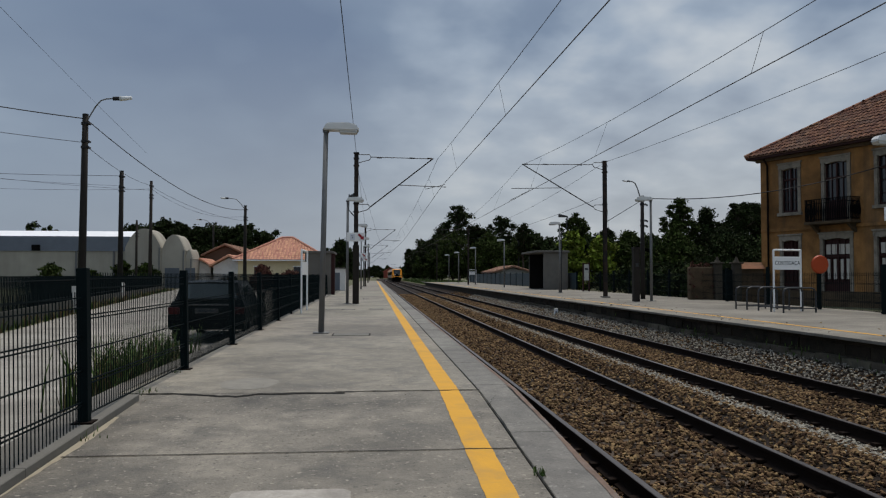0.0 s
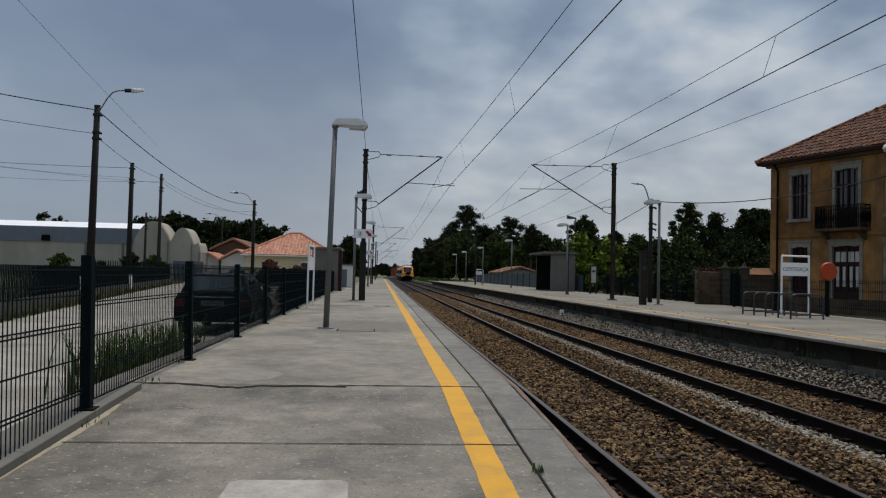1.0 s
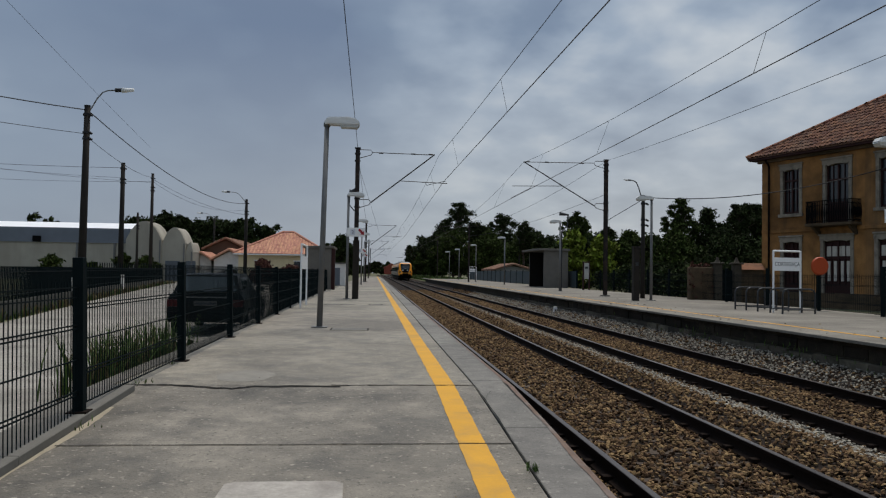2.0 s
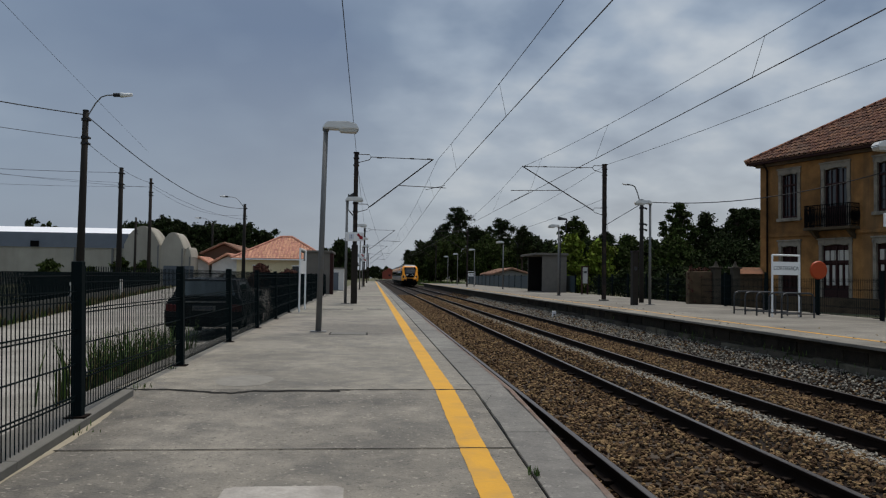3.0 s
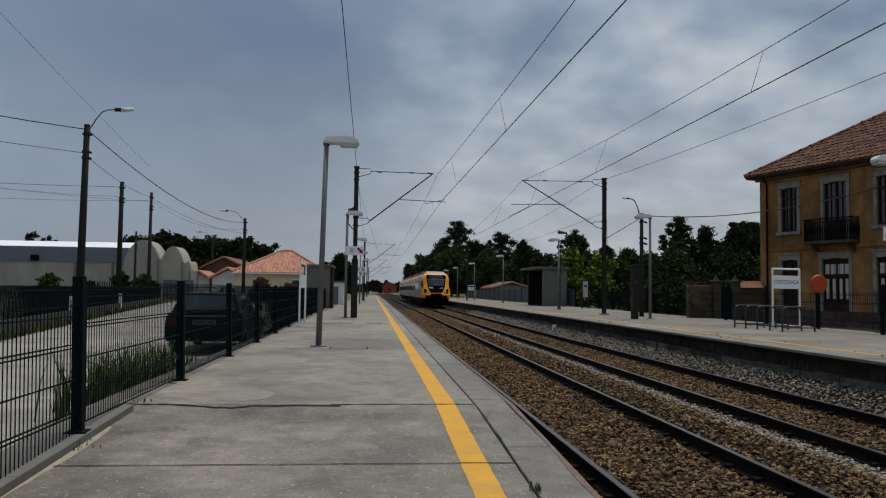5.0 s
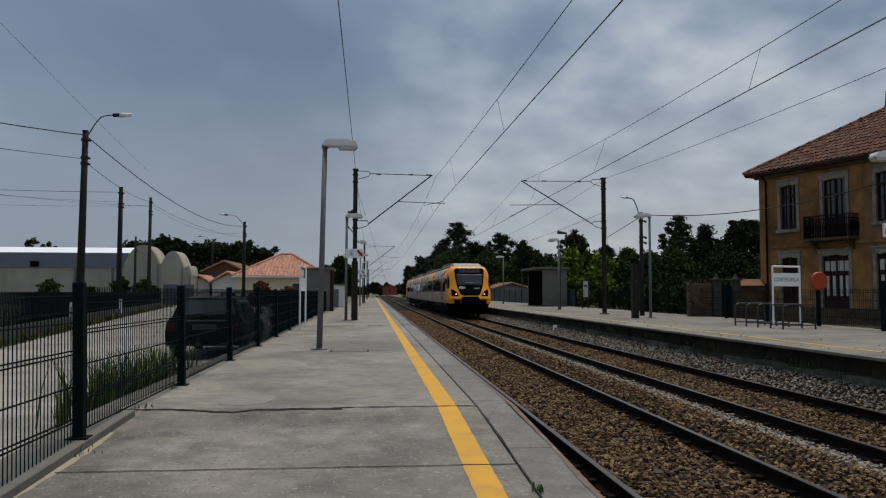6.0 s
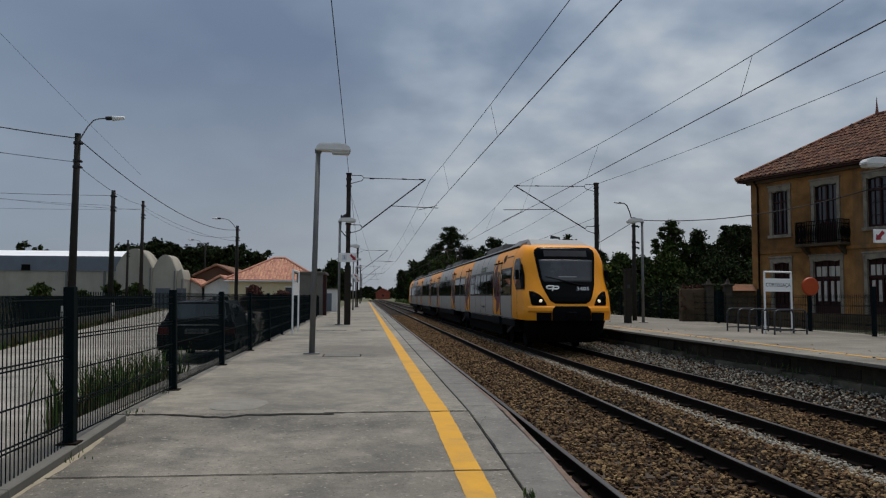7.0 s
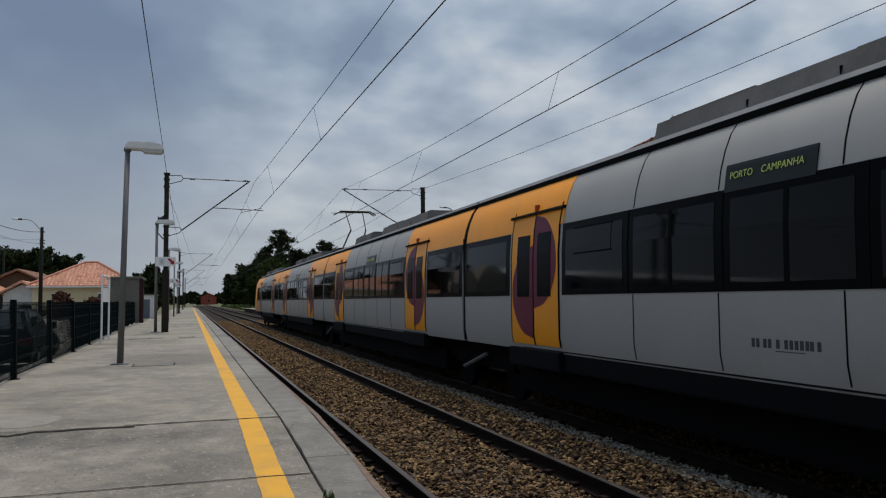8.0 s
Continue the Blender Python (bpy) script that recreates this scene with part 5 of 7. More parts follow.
def build_balcony(house, x0, x1, z):
    b = part("balcony", box(x0, x1, -0.62, 0.0, z - 0.12, z, bevel=0.02), STONE_WALL, house, "iron balcony on a stone slab")
    rail = bmesh.new()
    top = z + 0.92
    for p, q in (((x0 + 0.04, -0.58), (x1 - 0.04, -0.58)), ((x0 + 0.04, -0.58), (x0 + 0.04, 0)), ((x1 - 0.04, -0.58), (x1 - 0.04, 0))):
        for h in (0.08, 0.75, 0.92):
            tube([(*p, z + h), (*q, z + h)], 0.018, 5, rail)
    part("railing", rail, BLACK, b, "black wrought iron railing")
    count = 26
    shape = tube([(0, 0, z), (0, 0, top)], 0.015, 4)
    tube([(0, 0, z + 0.1), ((x1 - x0) / count / 2, -0.02, z + 0.42), (0, 0, z + 0.74)], 0.016, 4, shape)
    first = part("baluster", shape, BLACK, b)
    spots = [(x0 + 0.05 + (x1 - x0 - 0.1) * k / count, -0.58) for k in range(count + 1)]
    spots += [(x, -0.58 * k / 8) for k in range(8) for x in (x0 + 0.04, x1 - 0.04)]
    first.matrix_basis = pose(*spots[0], 0)
    for x, y in spots[1:]:
        ob = new("baluster", first.data)
        ob.parent, ob.matrix_basis = b, pose(x, y, 0)
    for x in (x0 + 0.25, x1 - 0.25):
        part("bracket", prism([(-0.5, z - 0.12), (0, z - 0.12), (0, z - 0.5), (-0.12, z - 0.42)], "x", x - 0.07, x + 0.07), STONE_WALL, b)


def roof_slope(corner_a, corner_b, top_b, top_a, columns, rows):
    """A slope of barrel tiles between two eave corners and two ridge ends, as one sheet of tiles."""
    a, b, c, d = (Vector(p) for p in (corner_a, corner_b, top_b, top_a))
    normal = (b - a).cross(d - a).normalized()
    verts, faces = [], []
    for r in range(rows):
        f0, f1 = r / rows, (r + 1.12) / rows
        for k in range(columns):
            for side in (0,):
                u0, u1 = k / columns, (k + 1) / columns
                long_a, long_b = a.lerp(d, f0), b.lerp(c, f0)
                if (long_b - long_a).length < 0.05:
                    continue
                base = len(verts)
                lift = random.uniform(0.0, 0.02)
                for f, rise in ((f0, 0.045 + lift), (min(f1, 1), 0.012 + lift)):
                    for s, bulge in ((0.02, 0.0), (0.2, 0.7), (0.5, 1.0), (0.8, 0.7), (0.98, 0.0)):
                        # columns keep their width: the slope is cut by its hips
                        x = u0 + (u1 - u0) * s
                        q = a + (b - a) * x + ((d + c) / 2 - (a + b) / 2) * f
                        verts.append(q + normal * (rise + 0.055 * bulge))
                for s in range(4):
                    faces.append((base + s, base + s + 1, base + 6 + s, base + 5 + s))
    # cut away what lies beyond the hips
    keep_v, keep_f = [], []
    up = ((d + c) / 2 - (a + b) / 2)
    run = (b - a).normalized()
    length, height = (b - a).length, up.length
    left_in, right_in = (d - a).dot(run), (b - c).dot(run)
    for f in faces:
        centre = sum((verts[i] for i in f), Vector()) / 4 - a
        x, h = centre.dot(run), centre.dot(up.normalized()) / height
        if left_in * h - 0.1 < x < length - right_in * h + 0.1:
            base = len(keep_v)
            keep_v += [verts[i] for i in f]
            keep_f.append((base, base + 1, base + 2, base + 3))
    return keep_v, keep_f


def build_house():
    house = thing("station_house", "old ochre two-storey house with a clay tile roof and peeling plaster", "house", HOUSE)
    openings = [(0.98, 2.13, 3.98, 6.14, "window"), (3.16, 4.52, 3.45, 6.14, "french"), (5.56, 6.9, 3.98, 6.14, "window"), (7.95, 9.2, 3.45, 6.14, "french"),
                (0.98, 2.13, 0.0, 2.95, "door"), (3.05, 4.6, 0.0, 2.95, "door"), (5.5, 6.95, 0.0, 2.95, "door"), (7.95, 9.2, 0.0, 2.95, "door")]
    # front wall in strips, with the openings left out
    front = bmesh.new()
    cuts = sorted({0.0, HOUSE_LONG, *(v for o in openings for v in (o[0] + 0.06, o[1] - 0.06))})
    for a, b in zip(cuts, cuts[1:]):
        mid = (a + b) / 2
        gaps = sorted((o[2], o[3] - 0.1) for o in openings if o[0] < mid < o[1])
        z = -0.4
        for lo, hi in gaps:
            if lo > z:
                box(a, b, 0, 0.45, z, lo, front)
            z = hi
        box(a, b, 0, 0.45, z, EAVE, front)
    part("front_wall", front, PLASTER, house)
    part("side_wall", box(-0.002, 0.45, 0.45, HOUSE_DEEP, -0.4, EAVE), PLASTER, house)
    part("side_wall", box(HOUSE_LONG - 0.45, HOUSE_LONG, 0.45, HOUSE_DEEP, -0.4, EAVE), PLASTER, house)
    part("rear_wall", box(0.45, HOUSE_LONG - 0.45, HOUSE_DEEP - 0.45, HOUSE_DEEP, -0.4, EAVE), PLASTER, house)
    part("inner_floor", box(0.45, HOUSE_LONG - 0.45, 0.45, HOUSE_DEEP - 0.45, 3.1, 3.3), DARK_WOOD, house)
    part("attic_floor", box(0.45, HOUSE_LONG - 0.45, 0.45, HOUSE_DEEP - 0.45, EAVE - 0.2, EAVE), DARK_WOOD, house)
    for x0, x1, z0, z1, kind in openings:
        house_opening(house, x0, x1, z0, z1, kind)
    part("string_course", box(-0.03, HOUSE_LONG, -0.06, 0.0, 3.16, 3.3, bevel=0.015), PLASTER, house)
    part("plinth", box(-0.04, HOUSE_LONG, -0.05, 0.0, -0.4, 0.55, bevel=0.015), STONE_WALL, house)
    part("corner_pilaster", box(-0.03, 0.32, -0.035, 0.0, 0.55, EAVE - 0.2, bevel=0.01), PLASTER, house)
    # the cornice takes a darker stone to paint the eave's shadow on it
    part("eave_cornice", box(-0.18, HOUSE_LONG + 0.15, -0.2, 0.0, EAVE - 0.25, EAVE, bevel=0.05), STONE_WALL, house, "stained cornice, coloured dark for the shade of the eave")
    part("drainpipe", tube([(0.42, -0.1, 0.2), (0.42, -0.1, 6.2), (0.35, -0.25, 6.5)], 0.045, 8), RAIL_RUST, house)
    build_balcony(house, 2.75, 4.95, 3.45)
    build_balcony(house, 7.6, 9.6, 3.45)
    o, top = 0.5, 9.25
    low = EAVE - 0.02
    corners = [(-o, -o, low), (HOUSE_LONG + o, -o, low), (HOUSE_LONG + o, HOUSE_DEEP + o, low), (-o, HOUSE_DEEP + o, low)]
    ridge = [(HIP, HOUSE_DEEP / 2, top), (HOUSE_LONG - HIP, HOUSE_DEEP / 2, top)]
    # dark underside deepens the shade below the overhang by colour
    part("soffit", box(-o + 0.05, HOUSE_LONG + o - 0.05, -o + 0.05, HOUSE_DEEP + o - 0.05, low - 0.1, low - 0.004), DARK_WOOD, house, "timber eave soffit coloured dark for the shade below the roof")
    deck = mesh_of(corners + ridge, [(0, 1, 5, 4), (2, 3, 4, 5), (3, 0, 4), (1, 2, 5), (0, 3, 2, 1)])
    part("roof", deck, ROOF_DULL, house, "hipped roof of old clay barrel tiles")
    roof = house.children[-1]
    random.seed(21)
    for c in ((corners[0], corners[1], ridge[1], ridge[0], 58, 14), (corners[3], corners[0], ridge[0], ridge[0], 34, 14), (corners[1], corners[2], ridge[1], ridge[1], 34, 14)):
        v, f = roof_slope(*c)
        tagged(big_mesh("roof_tiles", v, f, ROOF_OLD, roof), kind="stuff")
    for p, q in ((corners[0], ridge[0]), (corners[1], ridge[1]), (ridge[0], ridge[1])):
        p, q = Vector(p), Vector(q)
        count = int((q - p).length / 0.38)
        for k in range(count):
            a, b = p.lerp(q, k / count), p.lerp(q, (k + 1.15) / count)
            part("ridge_tile", tube([a + Vector((0, 0, 0.05)), b + Vector((0, 0, 0.08))], 0.12, 7, r_end=0.09), ROOF_TILE, roof)
    finial = tube([(*ridge[0][:2], top), (*ridge[0][:2], top + 0.25)], 0.14, 10, r_end=0.05)
    tube([(*ridge[0][:2], top + 0.25), (*ridge[0][:2], top + 0.45), (*ridge[0][:2], top + 0.85)], 0.06, 8, finial, r_end=0.01)
    part("finial", finial, ROOF_TILE, roof, "pointed clay finial")


ROOF_OLD = material("old_barrel_tiles", (0.115, 0.048, 0.029), 0.9, vary=0.45, scale=3, fine=20, bump=0.2, stains=(0.08, 0.055, 0.042), stain=0.7, stain_scale=1.0, per_island=0.6)

# ---- signs, shelters and rails on the platforms ----
STATION = "CORTEGAÇA"


def station_sign(at, wide, height, board, label):
    sign = thing("station_sign", label, "sign", at, group="station signs")
    for x in (0, wide):
        part("sign_post", tube([(x, 0, 0), (x, 0, height)], 0.03, 10), SIGN_WHITE, sign)
    part("top_bar", tube([(0, 0, height), (wide, 0, height)], 0.03, 10), SIGN_WHITE, sign)
    part("board", box(0.02, wide - 0.02, -0.015, 0.015, *board, bevel=0.004), SIGN_WHITE, sign, "white name board")
    m = pose(wide / 2, -0.017, sum(board) / 2, 90)
    letters("lettering", STATION, (board[1] - board[0]) * 0.42, SIGN_DARK, m, sign.children[-1], 0.002, wide=0.92 * wide)
    return sign


def platform_number_sign(at, label, double=True):
    sign = thing("platform_number_sign", label, "sign", at, group="platform signs")
    part("plate", box(-0.45, 0.45, -0.02, 0.02, -0.22, 0.22, bevel=0.005), SIGN_WHITE, sign)
    arrow = prism([(0.12, 0.13), (0.17, 0.18), (0.33, 0.02), (0.38, 0.07), (0.4, -0.13), (0.2, -0.11), (0.25, -0.06), (0.09, 0.1)], "y", -0.026, -0.02)
    part("arrow", arrow, SIGN_RED, sign, "dark red arrow")
    part("numeral_panel", box(-0.28, -0.05, -0.026, -0.02, -0.14, 0.14), SIGN_PALE, sign)
    letters("numeral", "2" if double else "1", 0.22, SIGN_DARK, pose(-0.165, -0.027, 0.0, 90), sign, 0.001)
    part("bracket", box(-0.03, 0.03, 0.02, 0.14, -0.05, 0.05), MAST_STEEL, sign)
    return sign




def hoop(parent_at):
    rack = thing("bicycle_hoop", "grey steel bicycle hoop on the platform", "bicycle rack", parent_at, group="bicycle hoops")
    w, h = 1.12, 0.72
    part("hoop_tube", tube([(0, 0, 0), (0, 0, h - 0.14), (0.05, 0, h - 0.04), (0.16, 0, h), (w - 0.16, 0, h), (w - 0.05, 0, h - 0.04), (w, 0, h - 0.14), (w, 0, 0)], 0.026, 8), GALV_DARK, rack)
    part("lower_rail", tube([(0, 0, 0.12), (w, 0, 0.12)], 0.018, 8), GALV_DARK, rack)
    return rack


INTERIOR_SHADE = material("dark_interior_shade", (0.012, 0.011, 0.01), 0.95, vary=0.3, scale=2)
GALV_DARK = material("weathered_steel_tube", (0.045, 0.047, 0.05), 0.5, metal=0.5, vary=0.2, scale=6)


def shelter(at, wide, deep, tall, label):
    s = thing("platform_shelter", label, "shelter", at, group="shelters")
    part("rear_wall", box(-wide / 2, wide / 2, deep - 0.15, deep, 0, tall, bevel=0.02), SHELTER, s)
    for x in (-wide / 2, wide / 2 - 0.16):
        part("side_wall", box(x, x + 0.16, 0.05, deep - 0.152, 0, tall, bevel=0.02), SHELTER, s)
    part("roof_slab", box(-wide / 2 - 0.15, wide / 2 + 0.15, -0.55, deep + 0.1, tall, tall + 0.16, bevel=0.02), SHELTER, s)
    # thin dark sheets stand in for the shade behind the open front
    part("lining", box(-wide / 2 + 0.162, wide / 2 - 0.162, deep - 0.2, deep - 0.152, 0.02, tall - 0.01), INTERIOR_SHADE, s, "dark sheet standing in for the shade inside the shelter")
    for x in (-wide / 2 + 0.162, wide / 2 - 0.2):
        part("lining", box(x, x + 0.038, 0.06, deep - 0.202, 0.02, tall - 0.01), INTERIOR_SHADE, s)
    part("bench", box(-wide / 2 + 0.3, wide / 2 - 0.3, deep - 0.6, deep - 0.16, 0.38, 0.45, bevel=0.01), KERB, s)
    return s


def build_platform_things():
    station_sign(pose(12.06, 22.25, OPP_TOP, 0, 0, 12), 1.0, 1.86, (1.26, 1.66), "white tubular station name sign beside the bicycle hoops")
    station_sign(pose(-2.25, 26.3, 0, 0, 0, -90), 2.05, 1.98, (1.2, 1.62), "white tubular station name sign against the green fence")
    station_sign(pose(13.0, 104, OPP_TOP, 0, 0, 10), 1.0, 1.86, (1.2, 1.62), "distant white station name sign")
    for k, (x, y) in enumerate(((11.74, 24.05), (11.76, 23.35), (11.79, 22.68), (11.83, 22.0), (11.8, 21.25))):
        hoop(pose(x, y, OPP_TOP, 0, 0, 10))
    for y, turn in ((31.0, 0), (27.3, 0), (23.7, 0), (20.3, 0), (16.9, 0), (34.6, 0), (38.2, 0), (41.8, 0), (45.4, 0), (49, 0), (52.6, 0)):
        bay = thing("garden_fence_bay", "dark green mesh fence bay behind the platform", "fence", pose(14.2 + 0.05 * (y - 20), y, OPP_TOP), group="rear fence bays")
        part("post", box(-0.05, 0.05, -0.05, 0.05, -0.1, 1.4, bevel=0.008), FENCE_GREEN, bay)
        part("mesh_panel", wire_panel(0.05, 3.55, 1.15, 0.1), FENCE_GREEN, bay)
    for y in [56.5 + 3.5 * k for k in range(19)]:
        bay = thing("panel_fence_bay", "dark blue-green sheet fence bay behind the far platform", "fence", pose(15.2, y, OPP_TOP), group="sheet fence bays")
        part("post", box(-0.05, 0.05, -0.05, 0.05, -0.1, 1.4, bevel=0.008), FENCE_GREEN, bay)
        part("sheet", box(-0.015, 0.015, 0.06, 3.44, 0.03, 1.3), FENCE_SHEET, bay)
    disc = thing("round_orange_sign", "faded orange disc on a dark green post", "sign", pose(14.3, 23.55, OPP_TOP))
    part("post", tube([(0, 0, -0.1), (0, 0, 1.45)], 0.05, 10), FENCE_GREEN, disc)
    plate = bmesh.new()
    bmesh.ops.create_cone(plate, cap_ends=True, segments=28, radius1=0.3, radius2=0.27, depth=0.05)
    bmesh.ops.transform(plate, matrix=pose(0, -0.06, 1.44, 90), verts=plate.verts)
    part("disc", plate, ORANGE, disc)
    board = thing("notice_board", "dark red notice board with a white poster", "notice board", pose(14.3, 51.5, OPP_TOP, 0, 0, 14))
    for x in (0, 0.45):
        part("leg", box(x - 0.05, x + 0.05, -0.04, 0.04, 0, 1.9, bevel=0.01), DARK_WOOD, board)
    part("poster", box(0.04, 0.41, -0.05, -0.02, 0.75, 1.85, bevel=0.01), POSTER, board)
    part("notice_bars", box(0.1, 0.35, -0.054, -0.05, 1.45, 1.6), SIGN_DARK, board)
    part("top_rail", box(-0.06, 0.51, -0.05, 0.05, 1.88, 1.95, bevel=0.01), DARK_WOOD, board)
    case = thing("control_pillar", "weathered brown control pillar on the platform", "pillar", pose(10.9, 31.2, OPP_TOP))
    part("casing", box(-0.12, 0.12, -0.16, 0.16, 0, 2.2, bevel=0.02), PYLON_BROWN, case)
    part("cap", box(-0.14, 0.14, -0.18, 0.18, 2.2, 2.26, bevel=0.01), MAST_STEEL, case)
    part("plate", box(-0.06, 0.06, -0.17, -0.16, 1.45, 1.6), GALV_DARK, case)
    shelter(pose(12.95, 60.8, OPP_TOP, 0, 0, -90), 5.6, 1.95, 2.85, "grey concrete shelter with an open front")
    box_hut = thing("waiting_hut", "grey concrete hut with a dark red end post", "shelter", pose(-2.6, 47.5, 0))
    part("hut_wall", box(-1.6, 0.0, 0, 0.2, 0, 2.55, bevel=0.02), SHELTER, box_hut)
    part("hut_side", box(-1.6, -1.45, 0.202, 4.0, 0, 2.55, bevel=0.02), SHELTER, box_hut)
    part("hut_roof", box(-1.75, 0.15, -0.1, 4.2, 2.55, 2.68, bevel=0.02), SHELTER, box_hut)
    part("end_post", box(0.01, 0.22, -0.02, 0.5, 0, 2.5, bevel=0.02), DARK_WOOD, box_hut)
    cabin = thing("equipment_cabinet", "pale grey equipment cabin beyond the hut", "cabinet", pose(-2.9, 60, 0))
    part("cabin_body", box(-1.6, 0.7, 0, 3, 0, 1.7, bevel=0.02), WHITE_WALL, cabin)
    part("cabin_roof", box(-1.7, 0.8, -0.1, 3.1, 1.7, 1.78, bevel=0.02), KERB, cabin)
    part("cabin_door", box(-0.6, 0.3, -0.02, 0.0, 0, 1.4, bevel=0.005), SHED_CLAD, cabin)
    platform_number_sign(pose(-0.75, 32.06, 2.78), "white platform sign with a red arrow on the mast").scale = (0.84, 1, 0.84)
    platform_number_sign(pose(11.06, 15.3, 2.5), "white platform sign with a red arrow on a post", False).scale = (-0.66, 1, 0.66)
    cam_box = thing("security_camera", "white security camera clamped to the lamp post", "camera", pose(11.25, 15.3, 2.95))
    part("housing", tube([(0.05, 0.03, 0), (-0.2, -0.1, -0.05)], 0.05, 10), SIGN_WHITE, cam_box)
    part("mount", tube([(0.05, 0.08, 0), (0.05, 0, 0)], 0.03, 8), SIGN_WHITE, cam_box)
    for y in (66, 83):
        platform_number_sign(pose(-1.06, y - 0.12, 2.9), "distant white platform sign on a lamp post").scale = (0.85, 0.85, 0.85)
    marker = thing("distance_marker", "small white painted marker stone beside the track", "marker post", pose(8.05, 33.5, RAIL - 0.2))
    part("stone", box(-0.08, 0.08, -0.07, 0.07, 0, 0.5, bevel=0.02), SIGN_WHITE, marker)
    part("number_bar", box(-0.04, 0.04, -0.075, -0.07, 0.3, 0.38), SIGN_DARK, marker)
    camera_pole = thing("camera_pole", "thin steel pole with speakers and a curved arm", "pole", pose(11.75, 47.4, OPP_TOP))
    part("pole", tube([(0, 0, 0), (0, 0, 3.75), (0.35, 0, 4.1), (0.4, 0, 4.85)], 0.04, 8), GALV_DARK, camera_pole)
    part("speaker", tube([(0.4, 0, 4.8), (-0.15, 0, 4.86)], 0.05, 8, r_end=0.12), GALV_DARK, camera_pole)
    speaker = thing("speaker_arm", "dark loudspeaker arm clamped to the mast", "loudspeaker", pose(-1.05, 32.5, 3.2))
    part("arm", tube([(0, 0, 1.4), (-0.02, 0, 0.75), (0.2, 0, 0.5)], 0.025, 6), GALV_DARK, speaker)
    part("horn", tube([(0.02, 0, 1.3), (0.28, 0, 1.4)], 0.05, 8, r_end=0.1), GALV_DARK, speaker)
    # garden wall and gate pillars between the platform and the house
    wall = thing("garden_wall", "old stone garden wall with gate pillars", "wall", kind="structure")
    part("wall_run", box(14.2, 15.28, 33.4, 33.8, -0.1, 1.58, bevel=0.06), STONE_WALL, wall)
    part("wall_run", box(16.52, 17.7, 33.5, 33.85, -0.1, 1.5, bevel=0.04), STONE_WALL, wall)
    for x in (15.45, 16.35):
        part("pillar", box(x - 0.17, x + 0.17, 33.23, 33.57, -0.1, 1.72, bevel=0.03), GRANITE_DARK, wall)
        part("pillar_cap", box(x - 0.24, x + 0.24, 33.16, 33.64, 1.72, 1.8, bevel=0.03), GRANITE_DARK, wall)
        part("pillar_finial", tube([(x, 33.4, 1.8), (x, 33.4, 1.9), (x, 33.4, 2.05)], 0.13, 10, r_end=0.03), GRANITE_DARK, wall)
    part("tile_coping", prism([(33.35, 1.5), (34.0, 1.5), (33.7, 1.8)], "x", 16.52, 17.7), ROOF_TILE, wall)
    part("gate", box(15.64, 16.16, 33.4, 33.44, 0, 1.45), FENCE_GREEN, wall)


POSTER = material("weathered_poster", (0.4, 0.4, 0.38), 0.7, vary=0.2, scale=5)
FENCE_SHEET = material("blue_green_sheet", (0.035, 0.055, 0.065), 0.6, vary=0.2, scale=2)
GRANITE_DARK = material("weathered_pillar_stone", (0.07, 0.06, 0.046), 0.9, vary=0.3, scale=3, stains=(0.03, 0.026, 0.02), stain=0.7)

build_lines()
build_poles()
build_house()
build_platform_things()

# ---- sheds and houses beyond the yard ----


def vault_shed(name, x0, x1, y0, y1, base, peak, label, roof_mat):
    shed = thing(name, label, "warehouse", group="sheds")
    mid, half = (x0 + x1) / 2, (x1 - x0) / 2
    spring = base + (peak - base) * 0.5
    arch = [(mid + half * (1 - k / 9), spring + (peak - spring) * (1 - abs(1 - k / 9) ** 2.2)) for k in range(19)]
    part("gable_wall", prism([(x1, -0.3)] + arch + [(x0, -0.3)], "y", y0, y0 + 0.3), SHED_WALL, shed)
    cover = prism([(x1 + 0.05, spring)] + [(x, z + 0.06) for x, z in arch] + [(x0 - 0.05, spring)], "y", y0 + 0.31, y1)
    part("vault_roof", cover, roof_mat, shed, "pale sheet vault roof")
    part("side_wall", box(x0, x1, y0 + 0.32, y1, -0.3, spring - 0.02), SHED_WALL, shed)
    part("drainpipe", box(x1 - 0.22, x1 - 0.1, y0 - 0.1, y0, -0.3, spring), GALV, shed)
    part("gable_door", box(mid - 0.9, mid + 0.7, y0 - 0.03, y0, -0.3, 2.0), SHED_CLAD, shed)


